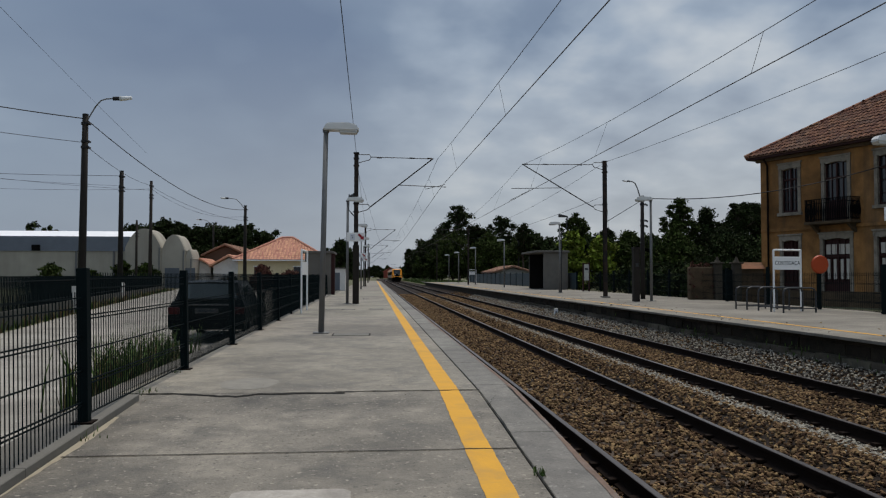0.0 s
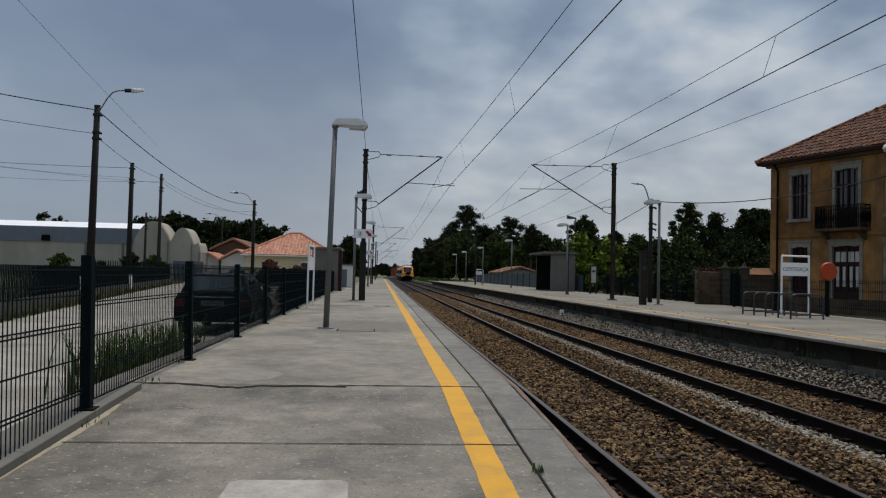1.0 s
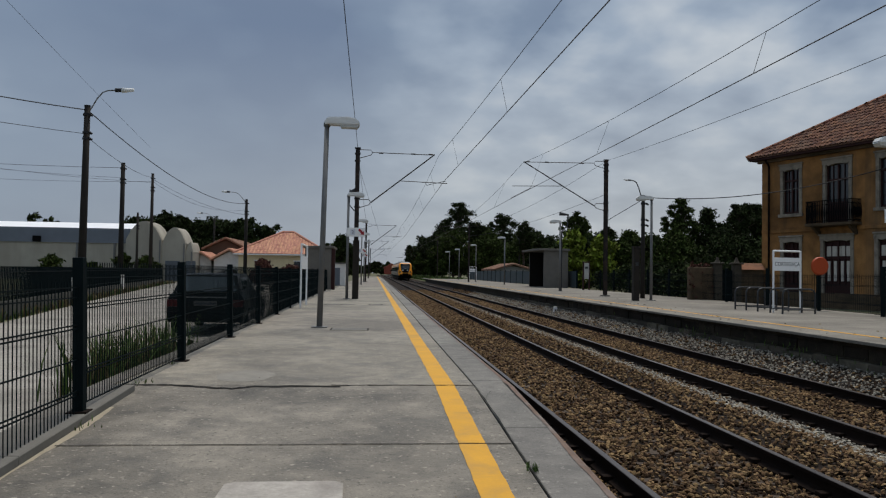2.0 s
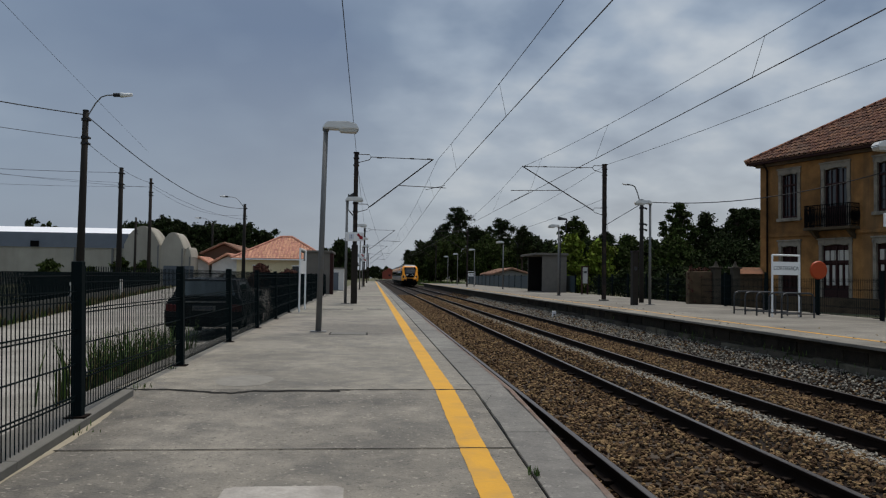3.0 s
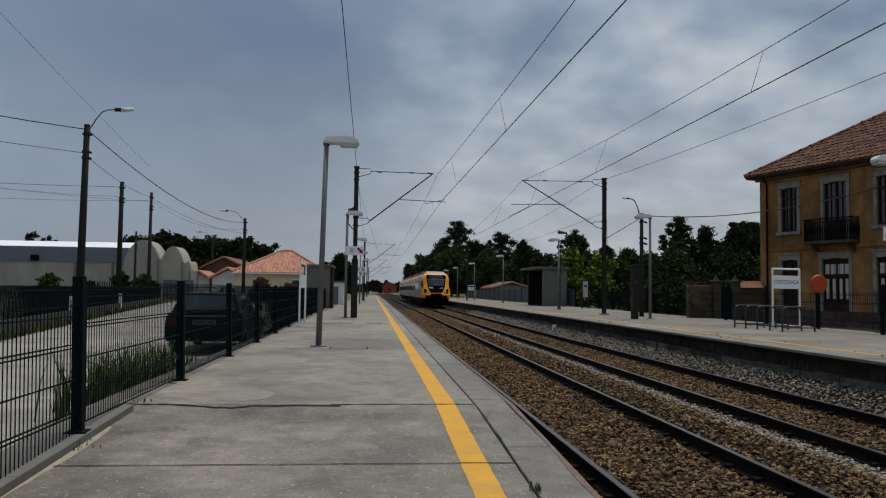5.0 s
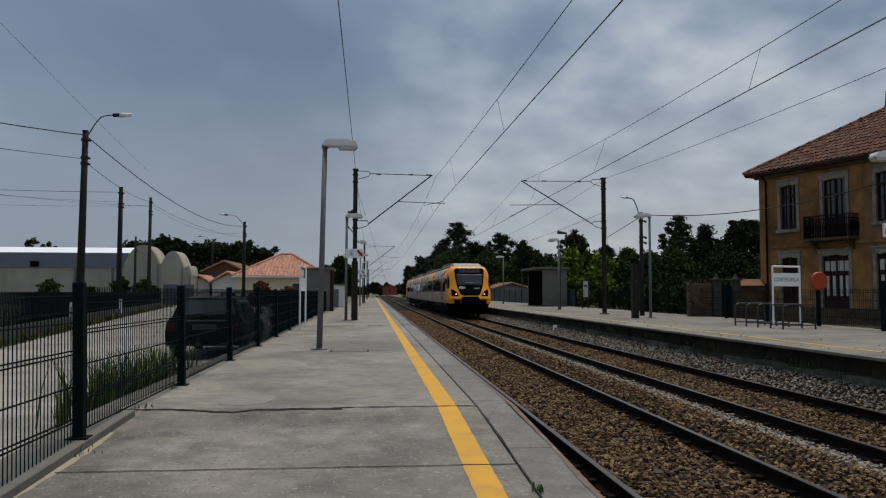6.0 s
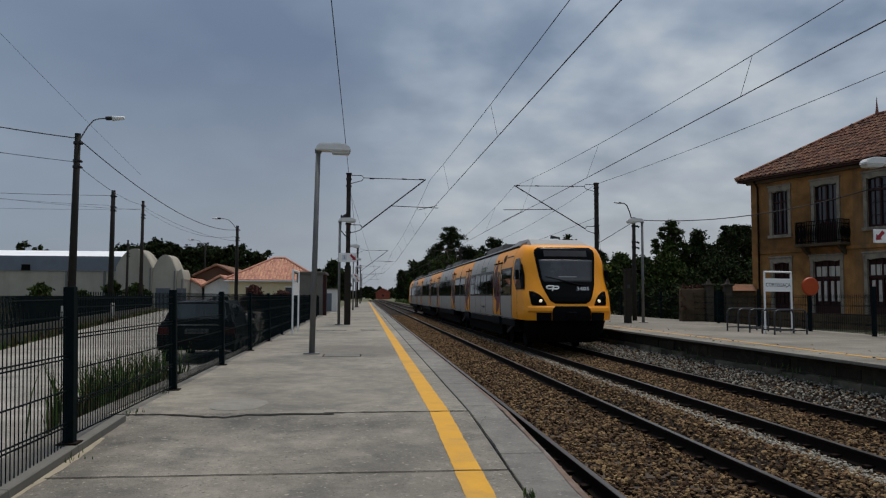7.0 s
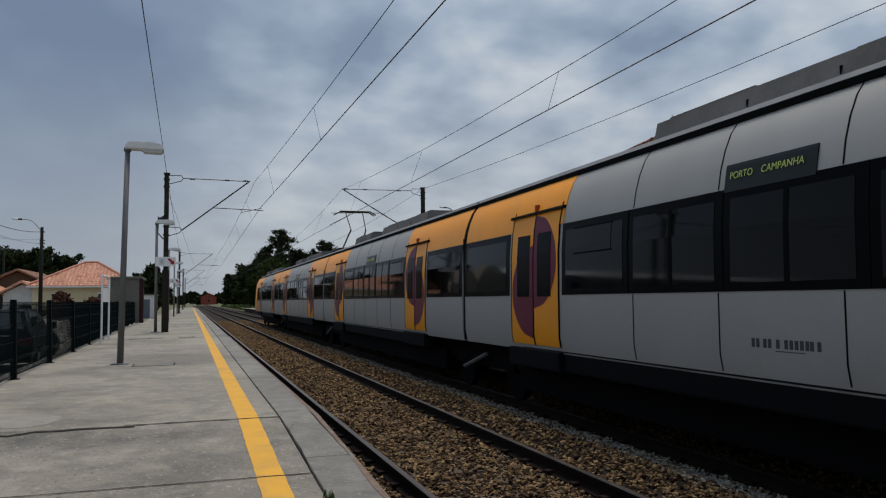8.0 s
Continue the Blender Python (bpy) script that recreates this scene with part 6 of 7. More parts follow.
def build_sheds():
    shed = thing("long_shed", "long low shed with blue-grey cladding and a pale roof", "warehouse", group="sheds")
    x0, x1, y = -80.0, -27.4, 90.0
    part("front_wall", box(x0, x1, y, y + 0.3, -0.3, 3.95), SHED_WALL, shed)
    rows = 6
    for k in range(rows):
        z0, z1 = 3.9 + 1.7 * k / rows, 3.9 + 1.7 * (k + 1) / rows
        part("cladding_board", prism([(y - 0.12 + 0.1 * k, z0), (y + 0.1 * k, z1), (y + 0.12 + 0.1 * k, z1), (y + 0.1 * k, z0)], "x", x0, x1 - 0.4), SHED_CLAD, shed)
    part("roof", prism([(y + 0.5, 5.58), (y + 7, 6.55), (y + 14, 5.58)], "x", x0, x1), SHED_ROOF, shed, "white sheet roof")
    part("end_wall", box(x1 - 0.3, x1, y + 0.3, y + 14, -0.3, 5.55), SHED_WALL, shed)
    part("vent_opening", box(-38.2, -37.3, y - 0.25, y - 0.1, 3.95, 4.6), BLACK, shed)
    for x in (-33.5, -29.4):
        part("pipe", box(x, x + 0.2, y - 0.2, y, -0.3, 3.9), GALV, shed)
    vault_shed("vault_shed", -27.8, -23.9, 89, 93, 2.2, 6.4, "pale rendered shed with an arched gable", SHED_WALL)
    vault_shed("vault_shed", -23.88, -21.3, 89.2, 93, 2.2, 5.75, "smaller pale shed with an arched gable", SHED_WALL)
    vault_shed("vault_shed", -21.28, -20.5, 89.4, 93, 2.0, 4.1, "narrow pale shed beside the vaults", SHED_WALL)


def tiled_slope(parent, corner_a, corner_b, top_b, top_a, columns, rows, mat):
    v, f = roof_slope(corner_a, corner_b, top_b, top_a, columns, rows)
    tagged(big_mesh("roof_tiles", v, f, mat, parent), kind="stuff")


def hip_house(x0, x1, y0, y1, eave, top, ridge, wall_mat, roof_mat, label, gable=False):
    h = thing("bungalow", label, "house", group="houses")
    walls = part("wall", box(x0, x1, y0, y1, -0.3, eave), wall_mat, h)
    for k in range(2):
        x = x0 + (x1 - x0) * (0.25 + 0.45 * k)
        w = part("window", box(x - 0.6, x + 0.6, y0 - 0.03, y0 + 0.02, 1.0, 2.1), WINDOW_GLASS, h)
        part("frame", box(x - 0.7, x + 0.7, y0 - 0.05, y0 - 0.032, 2.1, 2.2), SIGN_WHITE, w)
    o = 0.5
    c = [(x0 - o, y0 - o, eave), (x1 + o, y0 - o, eave), (x1 + o, y1 + o, eave), (x0 - o, y1 + o, eave)]
    m = (y0 + y1) / 2
    r = [(ridge[0], m, top), (ridge[1], m, top)]
    roof = part("roof", mesh_of(c + r, [(0, 1, 5, 4), (2, 3, 4, 5), (3, 0, 4), (1, 2, 5), (0, 3, 2, 1)]), roof_mat, h, "clay tile roof")
    cols = int((x1 - x0 + 1) / 0.38)
    tiled_slope(roof, c[0], c[1], r[1], r[0], cols, 12, roof_mat)
    tiled_slope(roof, c[1], c[2], r[1], r[1], int((y1 - y0 + 1) / 0.38), 12, roof_mat)
    tiled_slope(roof, c[3], c[0], r[0], r[0], int((y1 - y0 + 1) / 0.38), 12, roof_mat)
    for p, q in ((c[0], r[0]), (c[1], r[1]), (r[0], r[1])):
        part("ridge_tiles", tube([Vector(p) + Vector((0, 0, 0.1)), Vector(q) + Vector((0, 0, 0.12))], 0.13, 6), roof_mat, roof)
    part("gutter", box(x0 - o, x1 + o, y0 - o - 0.08, y0 - o, eave - 0.12, eave, bevel=0.02), SIGN_WHITE, h)
    return h


def gable_house(x0, x1, y0, y1, eave, top, wall_mat, roof_mat, label):
    h = thing("gabled_house", label, "house", group="houses")
    mid = (x0 + x1) / 2
    part("wall", prism([(x0, -0.3), (x1, -0.3), (x1, eave), (mid, top - 0.15), (x0, eave)], "y", y0, y1), wall_mat, h)
    roof = part("roof", prism([(x0 - 0.4, eave - 0.15), (mid, top), (x1 + 0.4, eave - 0.15), (x1 + 0.4, eave), (mid, top + 0.18), (x0 - 0.4, eave)], "y", y0 - 0.5, y1 + 0.3), roof_mat, h)
    tiled_slope(roof, (x0 - 0.4, y1, eave), (x0 - 0.4, y0 - 0.5, eave), (mid, y0 - 0.5, top + 0.18), (mid, y1, top + 0.18), int((y1 - y0) / 0.4), 10, roof_mat)
    tiled_slope(roof, (x1 + 0.4, y0 - 0.5, eave), (x1 + 0.4, y1, eave), (mid, y1, top + 0.18), (mid, y0 - 0.5, top + 0.18), int((y1 - y0) / 0.4), 10, roof_mat)
    if eave > 3:
        part("window", box(mid - 0.5, mid + 0.5, y0 - 0.03, y0, 1.2, 2.2), WINDOW_GLASS, h)
    return h


HALL_WALL = material("grey_hall_render", (0.27, 0.275, 0.28), 0.9, vary=0.15, scale=1)
BROWN_WALL = material("brown_render", (0.085, 0.058, 0.042), 0.9, vary=0.2, scale=1)


def build_houses():
    hip_house(-14.5, -5.2, 84, 94, 2.85, 5.4, (-10.4, -9.2), CREAM, ROOF_NEW, "cream bungalow with a bright clay tile hip roof")
    gable_house(-21.4, -16.3, 100, 116, 3.75, 5.0, BROWN_WALL, ROOF_DULL, "brown gabled house with a dull tile roof")
    gable_house(-18.7, -15.1, 92, 99, 2.3, 3.4, WHITE_WALL, ROOF_NEW, "small cream annexe with a bright tile roof")
    gable_house(-21.6, -19.2, 93, 99, 2.2, 3.0, WHITE_WALL, ROOF_NEW, "low white annexe with a bright tile roof")
    gable_house(15.9, 20.7, 100, 110, 1.65, 2.3, HALL_WALL, ROOF_DULL, "pale hall with a low tile gable behind the fence")
    gable_house(5.5, 13.0, 412, 420, 3.2, 5.4, ROOF_RED, ROOF_RED, "distant red roofed building at the end of the line")


# ---- trees, woods, shrubs and grass ----


def leaves(centres, radii, per, size, rng):
    """Small bent leaf sprays spread through clumps, denser towards the outside of each."""
    count = len(centres) * per
    way = rng.normal(size=(count, 3))
    way /= np.linalg.norm(way, axis=1)[:, None]
    far = rng.random(count) ** 0.6 * rng.uniform(0.7, 1.6, count)
    c, r = np.repeat(centres, per, 0), np.repeat(radii, per, 0)
    p = c + way * far[:, None] * r
    a = rng.normal(size=(count, 3)) + way * 0.6
    a /= np.linalg.norm(a, axis=1)[:, None]
    b = np.cross(a, rng.normal(size=(count, 3)))
    b /= np.linalg.norm(b, axis=1)[:, None]
    s = size * rng.uniform(0.55, 1.35, (count, 1))
    verts = np.stack([p - a * s, p + b * s * 0.5, p + a * s, p - b * s * 0.55], 1).reshape(-1, 3)
    faces = np.arange(count * 4).reshape(-1, 4)
    return verts, faces.tolist()


def tree(at, height, spread, kind, seed, mat, label, name="tree", per=None, leaf=0.3):
    """A tapered trunk with limbs and a crown of many small sprays with gaps."""
    rng = np.random.default_rng(seed)
    t = thing(name, label, "tree", at, group="trees")
    lean = rng.normal(0, 0.04, 2) * height
    points = [(0, 0, -0.3), (lean[0] * 0.3, lean[1] * 0.3, height * 0.4), (lean[0], lean[1], height * 0.86)]
    wood = tube(points, height * 0.022 + 0.05, 7, r_end=0.04)
    clumps, radii = [], []
    low = {"tall": 0.38, "round": 0.18, "bush": 0.05, "open": 0.5}[kind]
    count = {"tall": 72, "round": 80, "bush": 44, "open": 50}[kind]
    for k in range(count):
        f = low + (1 - low) * (k + 0.6) / count
        h = height * f
        if kind == "round" or kind == "bush":
            wide = spread * math.sin(math.pi * min(1, max(0.12, (f - low) / (1 - low) * 0.9 + 0.12))) ** 0.7
        else:
            wide = spread * (0.45 + 0.55 * math.sin(math.pi * (f - low) / (1 - low))) * (0.95 - 0.1 * f)
        turn = k * 2.4 + rng.uniform(-0.5, 0.5)
        reach = wide * rng.uniform(0.1, 1.0)
        c = np.array([math.cos(turn) * reach, math.sin(turn) * reach, h + rng.uniform(-0.05, 0.05) * height])
        clumps.append(c)
        size = spread * (rng.uniform(0.13, 0.32) if kind != "open" else rng.uniform(0.1, 0.26))
        radii.append([size, size, size * rng.uniform(0.6, 0.85)])
        start = Vector((lean[0] * f * 0.8, lean[1] * f * 0.8, h * 0.82))
        tube([start, start.lerp(Vector(c), 0.55) + Vector((0, 0, 0.1)), Vector(c)], 0.05 + 0.004 * height, 4, wood, r_end=0.015, caps=False)
    part("trunk", wood, BARK, t)
    v, f = leaves(np.array(clumps), np.array(radii), (per or 190) // 3, leaf, rng)
    big_mesh("crown", v, f, mat, t)
    return t


def woods(name, spots, mat, label, seed, leaf, per=150):
    """Far woods: many crowns in one sheet of sprays."""
    rng = np.random.default_rng(seed)
    clumps, radii = [], []
    for x, y, h, w in spots:
        n = 24
        for k in range(n):
            f = 0.12 + 0.88 * (k + 0.5) / n
            a, r = rng.uniform(0, math.tau), w * (1.05 - 0.6 * f) * rng.uniform(0.2, 1.0)
            clumps.append([x + r * math.cos(a), y + r * math.sin(a), h * f])
            s = w * rng.uniform(0.25, 0.5) * (1.15 - 0.5 * f)
            radii.append([s, s, s * 0.9])
    v, f = leaves(np.array(clumps), np.array(radii), per, leaf, rng)
    tagged(big_mesh(name, v, f, mat), label, "woods", kind="stuff")


def build_trees():
    random.seed(31)
    for k, (x, y, h, w, kind) in enumerate((
            (16.8, 150, 14.4, 3.8, "open"), (13.4, 150, 10.2, 3.6, "tall"), (11.6, 158, 8.0, 2.7, "tall"), (20.6, 152, 10.6, 3.6, "tall"), (24.8, 149, 12.2, 4.2, "open"), (29, 150, 9.0, 3.6, "tall"),
            (34, 148, 7.6, 3.2, "tall"), (41, 150, 10.8, 3.2, "open"), (14.5, 140, 8.5, 4.5, "round"), (21, 138, 8, 4.6, "round"), (11.6, 146, 5.6, 2.2, "round"), (11.6, 172, 6.5, 2.6, "round"), (27, 140, 7.6, 4.5, "round"))):
        tree(pose(x, y, 0), h, w, kind, 40 + k, LEAF_DARK if kind != "round" else LEAF_MID, "tall dark eucalyptus with an open crown" if kind == "open" else "dense dark green tree beside the line", per=600, leaf=0.19)
    for k, (x, y, h, w, kind) in enumerate((
            (32.9, 80, 9.2, 2.1, "open"), (36.3, 81, 8.2, 2.3, "round"), (39.4, 80, 9.0, 2.6, "open"), (28.6, 84, 6.0, 2.4, "round"), (24.8, 80, 6.0, 2.0, "round"), (42.2, 82, 9.0, 2.8, "tall"),
            (30.6, 76, 5.6, 2.2, "round"), (35, 74, 5.6, 2.8, "round"), (33, 66, 4.6, 2.4, "round"), (38.5, 70, 5.2, 2.8, "round"), (21.8, 76, 4.6, 2.2, "round"), (44, 72, 8.4, 3.4, "round"),
            (27, 66, 4.6, 2.6, "round"), (29.5, 62, 4.2, 2.6, "round"), (48, 70, 9.0, 3.6, "round"), (24.6, 92, 8.2, 2.4, "open"), (21.8, 110, 8.2, 2.0, "open"))):
        tree(pose(x, y, 0), h, w, kind, 70 + k, LEAF_DARK if k % 3 else LEAF_MID, "dark leafy tree behind the garden wall", per=520, leaf=0.15)
    tree(pose(17.4, 66, 0), 4.6, 2.1, "bush", 101, LEAF_LIGHT, "fresh yellow-green shrub beside the shelter", "shrub_tree", 300, 0.22)
    tree(pose(19.9, 66, 0), 4.4, 2.0, "bush", 102, LEAF_LIGHT, "fresh yellow-green shrub beside the shelter", "shrub_tree", 300, 0.22)
    tree(pose(22.6, 69, 0), 3.8, 1.9, "bush", 103, LEAF_MID, "green shrub behind the notice board", "shrub_tree", 260, 0.22)
    tree(pose(-3.3, 80, 0), 4.5, 1.5, "round", 104, LEAF_DARK, "dark round tree behind the hut", "garden_tree", 260, 0.22)
    tree(pose(-10.8, 76, -0.3), 2.3, 1.5, "bush", 105, LEAF_RED, "reddish shrub before the bungalow", "garden_shrub", 200, 0.16)
    tree(pose(-8.2, 76, -0.3), 1.9, 1.2, "bush", 106, LEAF_RED, "reddish shrub before the bungalow", "garden_shrub", 160, 0.16)
    for k, (x, y, h, w) in enumerate(((-26.5, 84, 3.0, 1.4), (-24.0, 84, 2.5, 1.5), (-29, 82, 1.8, 1.5), (-33, 82, 2.4, 1.8), (-43, 80, 2.3, 2.2), (-40, 78, 1.8, 2.0))):
        tree(pose(x, y, -0.3), h, w, "bush", 120 + k, LEAF_MID, "green hedge shrub along the shed wall", "hedge_shrub", 150, 0.2)
    left = [(-64 + 1.25 * k + random.uniform(-0.7, 0.7), 210 + random.uniform(-8, 8), 15.2 + random.uniform(-1.6, 0.9) - 0.08 * k, 4.2) for k in range(32)]
    left += [(-110 + 4 * k, 200, 7.5 + random.uniform(-1, 1), 5.0) for k in range(24)]
    left += [(-83, 196, 13.6, 3.0), (-80, 196, 13.0, 2.6), (-78.5, 198, 12.2, 2.4)]
    left = [spot for spot in left if spot[0] < -27 and (spot[0] > -63 or spot[1] < 199)]
    woods("far_woods", left, LEAF_DARK, "dark far woods behind the sheds and houses", 7, 0.45, 110)
    right = [(24 + 3.4 * k, 170 + random.uniform(-6, 6), 9.5 + random.uniform(-2, 1), 4.2) for k in range(16)]
    right += [(25 + 4 * k, 112 + random.uniform(-5, 5), 5.5 + random.uniform(-1, 1), 3.6) for k in range(20)]
    hedge = [(16.3 + random.uniform(0, 4) + 0.04 * k, 37 + 0.55 * k + random.uniform(-0.4, 0.4), random.uniform(1.0, 1.9), 1.3) for k in range(44)]
    hedge += [(18 + 1.1 * k, 40 + random.uniform(-2, 8), random.uniform(1.5, 2.6), 1.5) for k in range(22)]
    woods("garden_undergrowth", hedge, LEAF_DARK, "dark bramble undergrowth behind the platform fence", 12, 0.13, 40)
    ivy = [(14.3 + 0.14 * k, 33.6 + random.uniform(-0.15, 0.15), 1.68 + random.uniform(-0.05, 0.12), 0.2) for k in range(8)]
    woods("wall_ivy", ivy, LEAF_RED, "withered creeper on top of the garden wall", 13, 0.05, 14)
    woods("rear_woods", right, LEAF_DARK, "dark woods behind the far platform", 8, 0.4, 120)
    end = [(-26 + 3.5 * k + random.uniform(-1, 1), 300 + random.uniform(-20, 20), 6.5 + random.uniform(-1.5, 2.0), 4.0) for k in range(20) if not 4 < k < 12]
    end += [(-10 + 2.6 * k, 424 + 3 * (k % 3), 5.2 + random.uniform(-1.5, 1), 2.6) for k in range(12)]
    end += [(-14, 240, 9, 3.5), (-9, 250, 7.5, 3.5), (11.3, 238, 9.0, 2.8), (14.5, 230, 11.5, 3.4), (17, 215, 9.0, 4.0)]
    woods("line_end_woods", end, LEAF_DARK, "dark trees at the far end of the line", 9, 0.5, 120)


def blades(name, count, pick, mat, label, tall=(0.2, 0.9), wide=0.008, seed=1):
    rng = random.Random(seed)
    verts, faces = [], []
    for _ in range(count):
        x, y, z, scale = pick(rng)
        h, a = rng.uniform(*tall) * scale, rng.uniform(0, math.tau)
        bend = rng.uniform(0.05, 0.5) * h
        dx, dy = math.cos(a), math.sin(a)
        base = len(verts)
        for f, w in ((0, 1.0), (0.55, 0.75), (1.0, 0.1)):
            o = bend * f * f
            for s in (-1, 1):
                verts.append((x + dx * o - dy * wide * w * s, y + dy * o + dx * wide * w * s, z + h * f * (1 - 0.15 * f)))
        faces += [(base, base + 1, base + 3, base + 2), (base + 2, base + 3, base + 5, base + 4)]
    return tagged(big_mesh(name, verts, faces, mat), label, "grass", kind="stuff")


def build_grass():
    def along_fence(rng):
        y = rng.choice((rng.uniform(8.6, 12.5), rng.gauss(9.1, 0.35), rng.gauss(10.6, 0.7)))
        return -2.75 - abs(rng.gauss(0, 0.28)), y, -0.3, 1.0
    blades("tall_grass", 800, along_fence, GRASS, "tall green grass growing behind the fence", (0.35, 0.95), 0.011, 1)
    blades("dry_weeds", 350, along_fence, GRASS_DRY, "dry brown weeds behind the fence", (0.3, 0.8), 0.009, 2)

    def verge(rng):
        y = rng.uniform(14, 75)
        edge = float(np.interp(y, [1, 20.6, 41, 72], [-5.8, -9.4, -13.3, -18.8]))
        return edge - abs(rng.gauss(0.3, 0.7)), y, -0.3, 1.0
    blades("verge_weeds", 1500, verge, GRASS, "rough weeds along the verge of the yard", (0.1, 0.4), 0.03, 3)
    blades("verge_dry_weeds", 1300, verge, GRASS_DRY, "dry weeds along the verge of the yard", (0.15, 0.5), 0.03, 4)

    def tufts(rng):
        x, y, r = rng.choice(((-2.2, 6.2, 0.05), (-2.3, 8.0, 0.05), (1.075, 5.02, 0.025), (-2.4, 9.6, 0.04), (-2.2, 4.2, 0.03)))
        return x + rng.gauss(0, r), y + rng.gauss(0, r * 1.6), ramp_z(y), 1.0
    blades("joint_weeds", 90, tufts, GRASS, "small weeds growing in the platform joints", (0.02, 0.075), 0.005, 5)

    def line_side(rng):
        return rng.uniform(8.6, 16), rng.uniform(126, 230), -0.3, 1.0
    blades("line_grass", 5000, line_side, GRASS, "green grass beside the line beyond the platform", (0.3, 0.9), 0.06, 6)

    def opposite(rng):
        return OPP_EDGE - 0.03 - abs(rng.gauss(0, 0.04)), rng.choice((rng.uniform(8, 45), rng.gauss(14, 1.0), rng.gauss(19, 0.6))), rng.uniform(-0.8, -0.15), 1.0
    blades("wall_weeds", 240, opposite, GRASS, "weeds rooted in the dark platform wall", (0.05, 0.15), 0.012, 7)


def build_litter():
    """Fallen leaves and grit on both platforms."""
    rng = random.Random(17)
    verts, faces = [], []
    for k in range(560):
        if k % 2:
            x, y, z = OPP_EDGE + 0.1 + abs(rng.gauss(0, 0.9)), rng.uniform(9, 70), OPP_TOP + 0.008
            s = rng.uniform(0.02, 0.06)
        else:
            y = rng.uniform(2.6, 22)
            x, z, s = rng.choice((rng.uniform(-2.4, 1.4), -2.4 + abs(rng.gauss(0, 0.15)))), ramp_z(y) + 0.006, rng.uniform(0.004, 0.013)
        a, base = rng.uniform(0, math.tau), len(verts)
        for b, r in ((0, 1.0), (1.5, 0.5), (3.1, 0.9), (4.6, 0.55)):
            verts.append((x + s * r * math.cos(a + b), y + s * r * math.sin(a + b), z + rng.uniform(0, s * 0.6)))
        faces.append((base, base + 1, base + 2, base + 3))
    tagged(big_mesh("leaf_litter", verts, faces, LITTER), "dry leaves and grit strewn over the platforms", "litter", kind="stuff")


LITTER = material("dry_litter", (0.12, 0.09, 0.05), 0.95, vary=0.4, scale=5, bump=0, per_island=0.6)

# ---- parked cars and the old yard fence ----


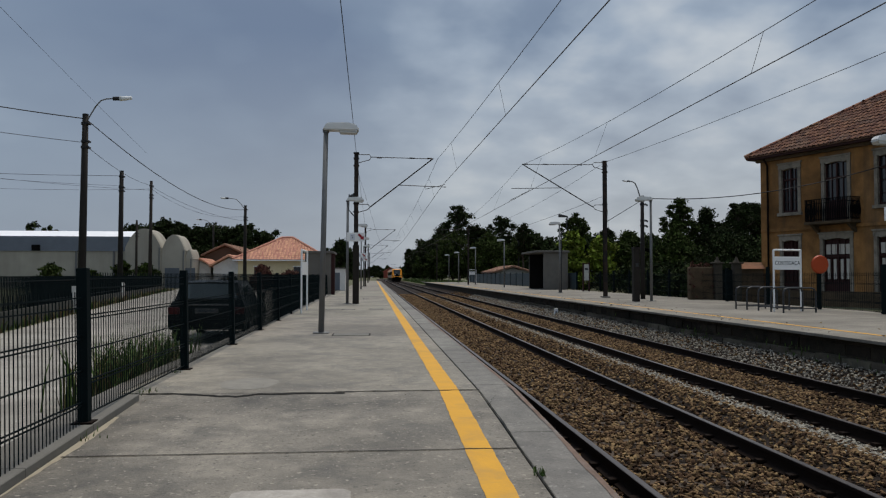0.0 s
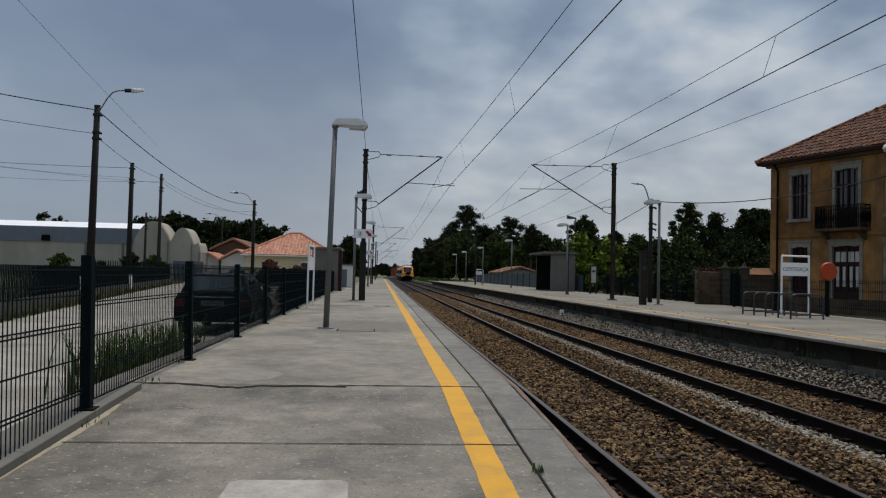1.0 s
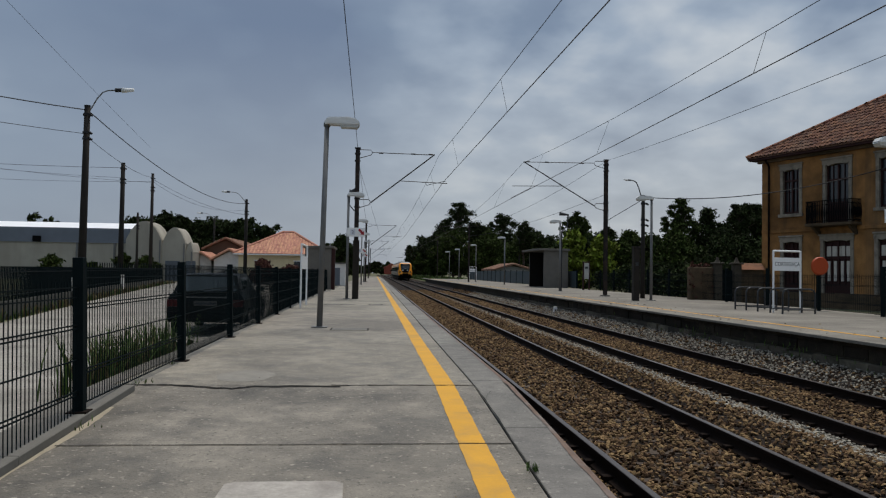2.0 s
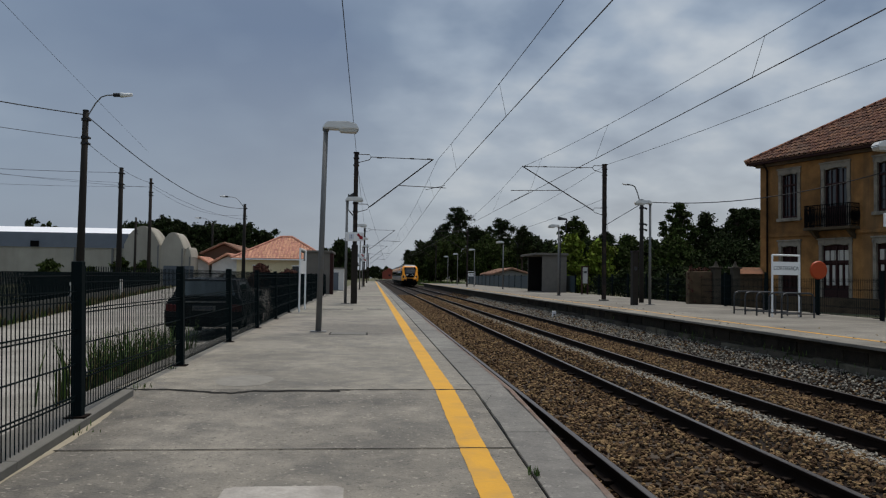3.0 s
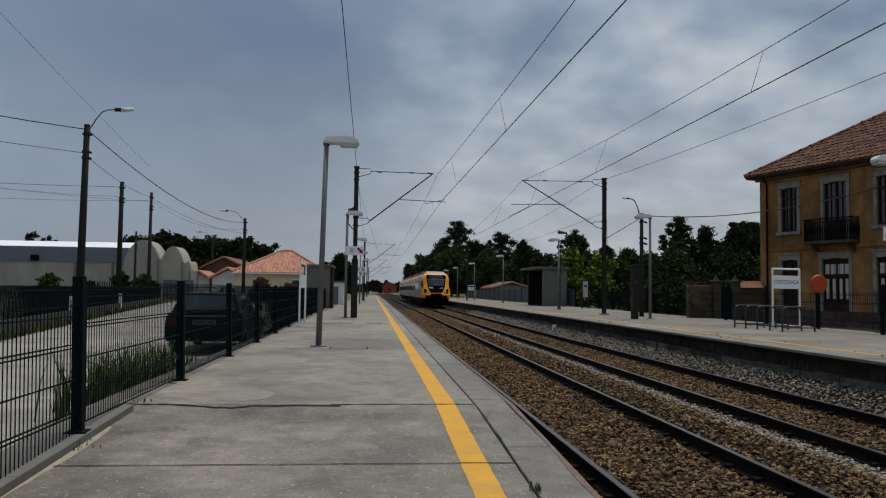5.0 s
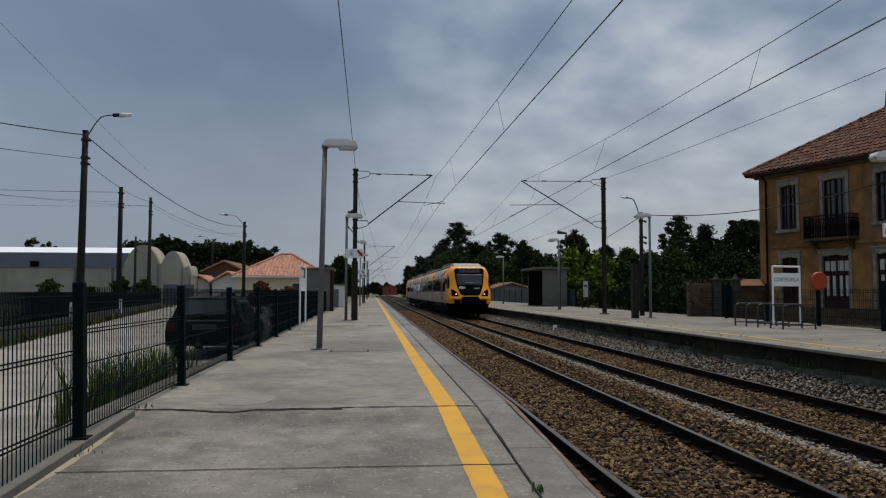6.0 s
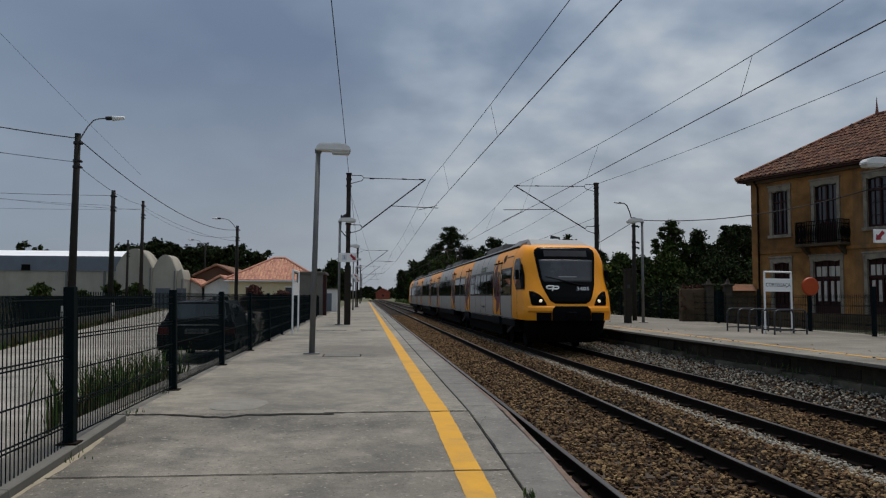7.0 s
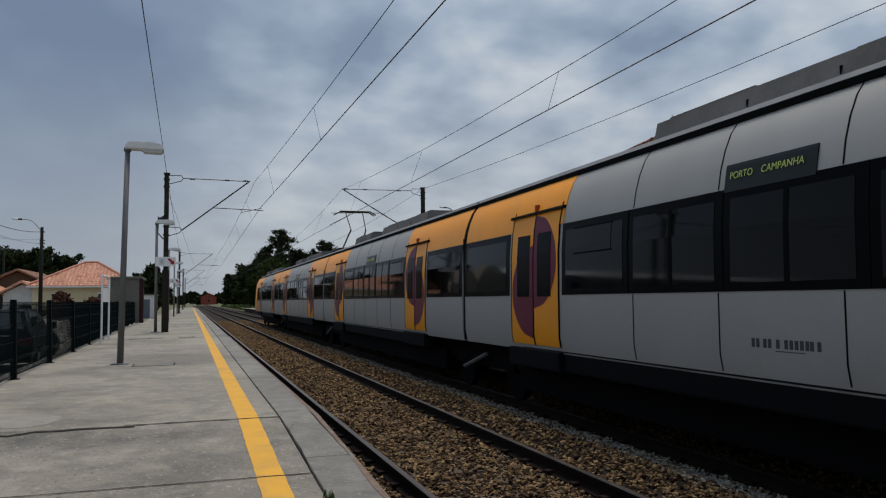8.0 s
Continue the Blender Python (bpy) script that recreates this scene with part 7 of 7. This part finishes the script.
def build_parked_car(at, label, scale=1.0):
    car = thing("parked_car", label, "car", at, group="parked cars")
    rings = []
    side = [(0.0, 0.32, 0.78), (0.05, 0.3, 0.95), (0.5, 0.28, 0.98), (1.0, 0.28, 0.97), (3.0, 0.28, 0.93), (3.75, 0.3, 0.78), (3.95, 0.34, 0.66)]
    body = bmesh.new()
    for y, lo, hi in side:
        ring = []
        for x, z in ((-0.82, lo), (-0.86, lo + 0.2), (-0.86, hi - 0.14), (-0.78, hi), (0.78, hi), (0.86, hi - 0.14), (0.86, lo + 0.2), (0.82, lo)):
            ring.append(body.verts.new((x, y, z)))
        rings.append(ring)
    for a, b in zip(rings, rings[1:]):
        for k in range(8):
            body.faces.new((a[k], a[(k + 1) % 8], b[(k + 1) % 8], b[k]))
    body.faces.new(rings[0])
    body.faces.new(rings[-1][::-1])
    bmesh.ops.recalc_face_normals(body, faces=body.faces[:])
    shell_ob = part("body", body, CAR_PAINT, car, "dark green painted body", smooth=False)
    cabin = bmesh.new()
    rows = []
    for y, z, half in ((0.12, 0.95, 0.76), (0.42, 1.38, 0.62), (1.9, 1.42, 0.62), (2.75, 0.95, 0.74)):
        rows.append([cabin.verts.new((x, y, z)) for x in (-half, half)])
    base = [[cabin.verts.new((s * 0.78, y, 0.95)) for s in (-1, 1)] for y in (0.42, 1.9)]
    for a, b in zip(rows, rows[1:]):
        cabin.faces.new((a[0], a[1], b[1], b[0]))
    for k in (0, 1):
        cabin.faces.new((rows[0][k], rows[1][k], base[0][k]))
        cabin.faces.new((rows[1][k], rows[2][k], base[1][k], base[0][k]))
        cabin.faces.new((rows[2][k], rows[3][k], base[1][k]))
    bmesh.ops.recalc_face_normals(cabin, faces=cabin.faces[:])
    part("cabin", cabin, CAR_PAINT, car)
    part("rear_window", mesh_of([(-0.66, 0.16, 1.0), (0.66, 0.16, 1.0), (0.54, 0.4, 1.33), (-0.54, 0.4, 1.33)], [(0, 1, 2, 3)]), CAR_GLASS, car, "sloping rear window")
    car.children[-1].matrix_basis = pose(0, -0.02, 0.012)
    for s in (-1, 1):
        part("side_window", mesh_of([(s * 0.76, 0.6, 1.0), (s * 0.75, 1.8, 1.0), (s * 0.65, 1.75, 1.33), (s * 0.65, 0.7, 1.33)], [(0, 1, 2, 3)]), CAR_GLASS, car)
        part("tail_light", box(*sorted((s * 0.6, s * 0.84)), -0.03, 0.06, 0.66, 0.82, bevel=0.02), TAIL_RED, car)
        for y in (0.75, 3.15):
            wheel = part("wheel", tube([(s * 0.7, y, 0.3), (s * 0.87, y, 0.3)], 0.3, 18), BLACK, car)
            part("rim", tube([(s * 0.86, y, 0.3), (s * 0.885, y, 0.3)], 0.18, 14), GALV, wheel)
    part("boot_lip", box(-0.7, 0.7, 0.02, 0.14, 0.95, 0.99, bevel=0.012), CAR_PAINT, car)
    part("rear_wiper", tube([(0, 0.13, 0.99), (0.12, 0.2, 1.06), (0.42, 0.2, 1.07)], 0.012, 5), BLACK, car)
    for s in (-1, 1):
        part("wing_mirror", box(*sorted((s * 0.84, s * 1.0)), 2.2, 2.32, 0.95, 1.1, bevel=0.02), CAR_PAINT, car)
    part("bumper", box(-0.84, 0.84, -0.1, 0.06, 0.34, 0.55, bevel=0.04), BLACK, car)
    part("chrome_strip", box(-0.55, 0.55, -0.03, 0.0, 0.86, 0.89, bevel=0.008), GALV, car)
    plate = part("number_plate", box(-0.26, 0.26, -0.03, -0.005, 0.68, 0.79, bevel=0.004), PLATE_DULL, car)
    part("plate_bar", box(-0.2, 0.2, -0.034, -0.03, 0.71, 0.76), SIGN_DARK, plate)
    return car


def build_yard():
    build_parked_car(pose(-3.6, 17.0, -0.285, 0, 0, 1), "dark green hatchback parked behind the fence").scale = (0.95, 1, 0.95)
    for x, y, turn in ((-15.2, 84, 20), (-13.6, 86, 10), (-12.0, 82, 5)):
        build_parked_car(pose(x, y, -0.285, 0, 0, turn), "distant dark car parked in the yard")
    yard = thing("yard_fence", "dark bar fence on a low wall along the yard verge", "fence", kind="structure")
    line = [(-5.7, -2), (-9.75, 20.6), (-13.7, 41), (-19.2, 72)]
    for (xa, ya), (xb, yb) in zip(line, line[1:]):
        a, b = Vector((xa, ya, -0.3)), Vector((xb, yb, -0.3))
        way = (b - a).normalized()
        off = Vector((-way.y, way.x, 0)) * 0.08
        low = bmesh.new()
        vs = [low.verts.new(p + o + Vector((0, 0, z))) for p in (a, b) for o in (off, -off) for z in (0, 0.5)]
        for f in ((0, 1, 5, 4), (2, 6, 7, 3), (1, 3, 7, 5), (0, 2, 3, 1), (4, 5, 7, 6)):
            low.faces.new([vs[i] for i in f])
        bmesh.ops.recalc_face_normals(low, faces=low.faces[:])
        part("low_wall", low, YARD_WALL, yard)
        bars = bmesh.new()
        count = int((b - a).length / 0.16)
        for k in range(count):
            p = a.lerp(b, k / count)
            tube([p + Vector((0, 0, 0.5)), p + Vector((0, 0, 1.45))], 0.018, 4, bars, caps=False)
        for z in (0.65, 1.3):
            tube([a + Vector((0, 0, z)), b + Vector((0, 0, z))], 0.025, 4, bars, caps=False)
        part("bars", bars, FENCE_GREEN, yard)
    for x, y in ((-11.75, 31.5), (-14.5, 46)):
        part("white_post", box(x - 0.09, x + 0.09, y - 0.09, y + 0.09, -0.3, 0.75, bevel=0.01), WHITE_WALL, yard)


# number plate in one even dim grey
PLATE_DULL = material("dim_grey_plate", (0.09, 0.09, 0.085), 0.6, vary=0.15)
YARD_WALL = material("dark_yard_wall", (0.055, 0.055, 0.048), 0.95, vary=0.3, scale=2, stains=(0.03, 0.032, 0.025), stain=0.6)

build_sheds()
build_houses()
build_trees()
build_grass()
build_litter()
build_yard()


motions()
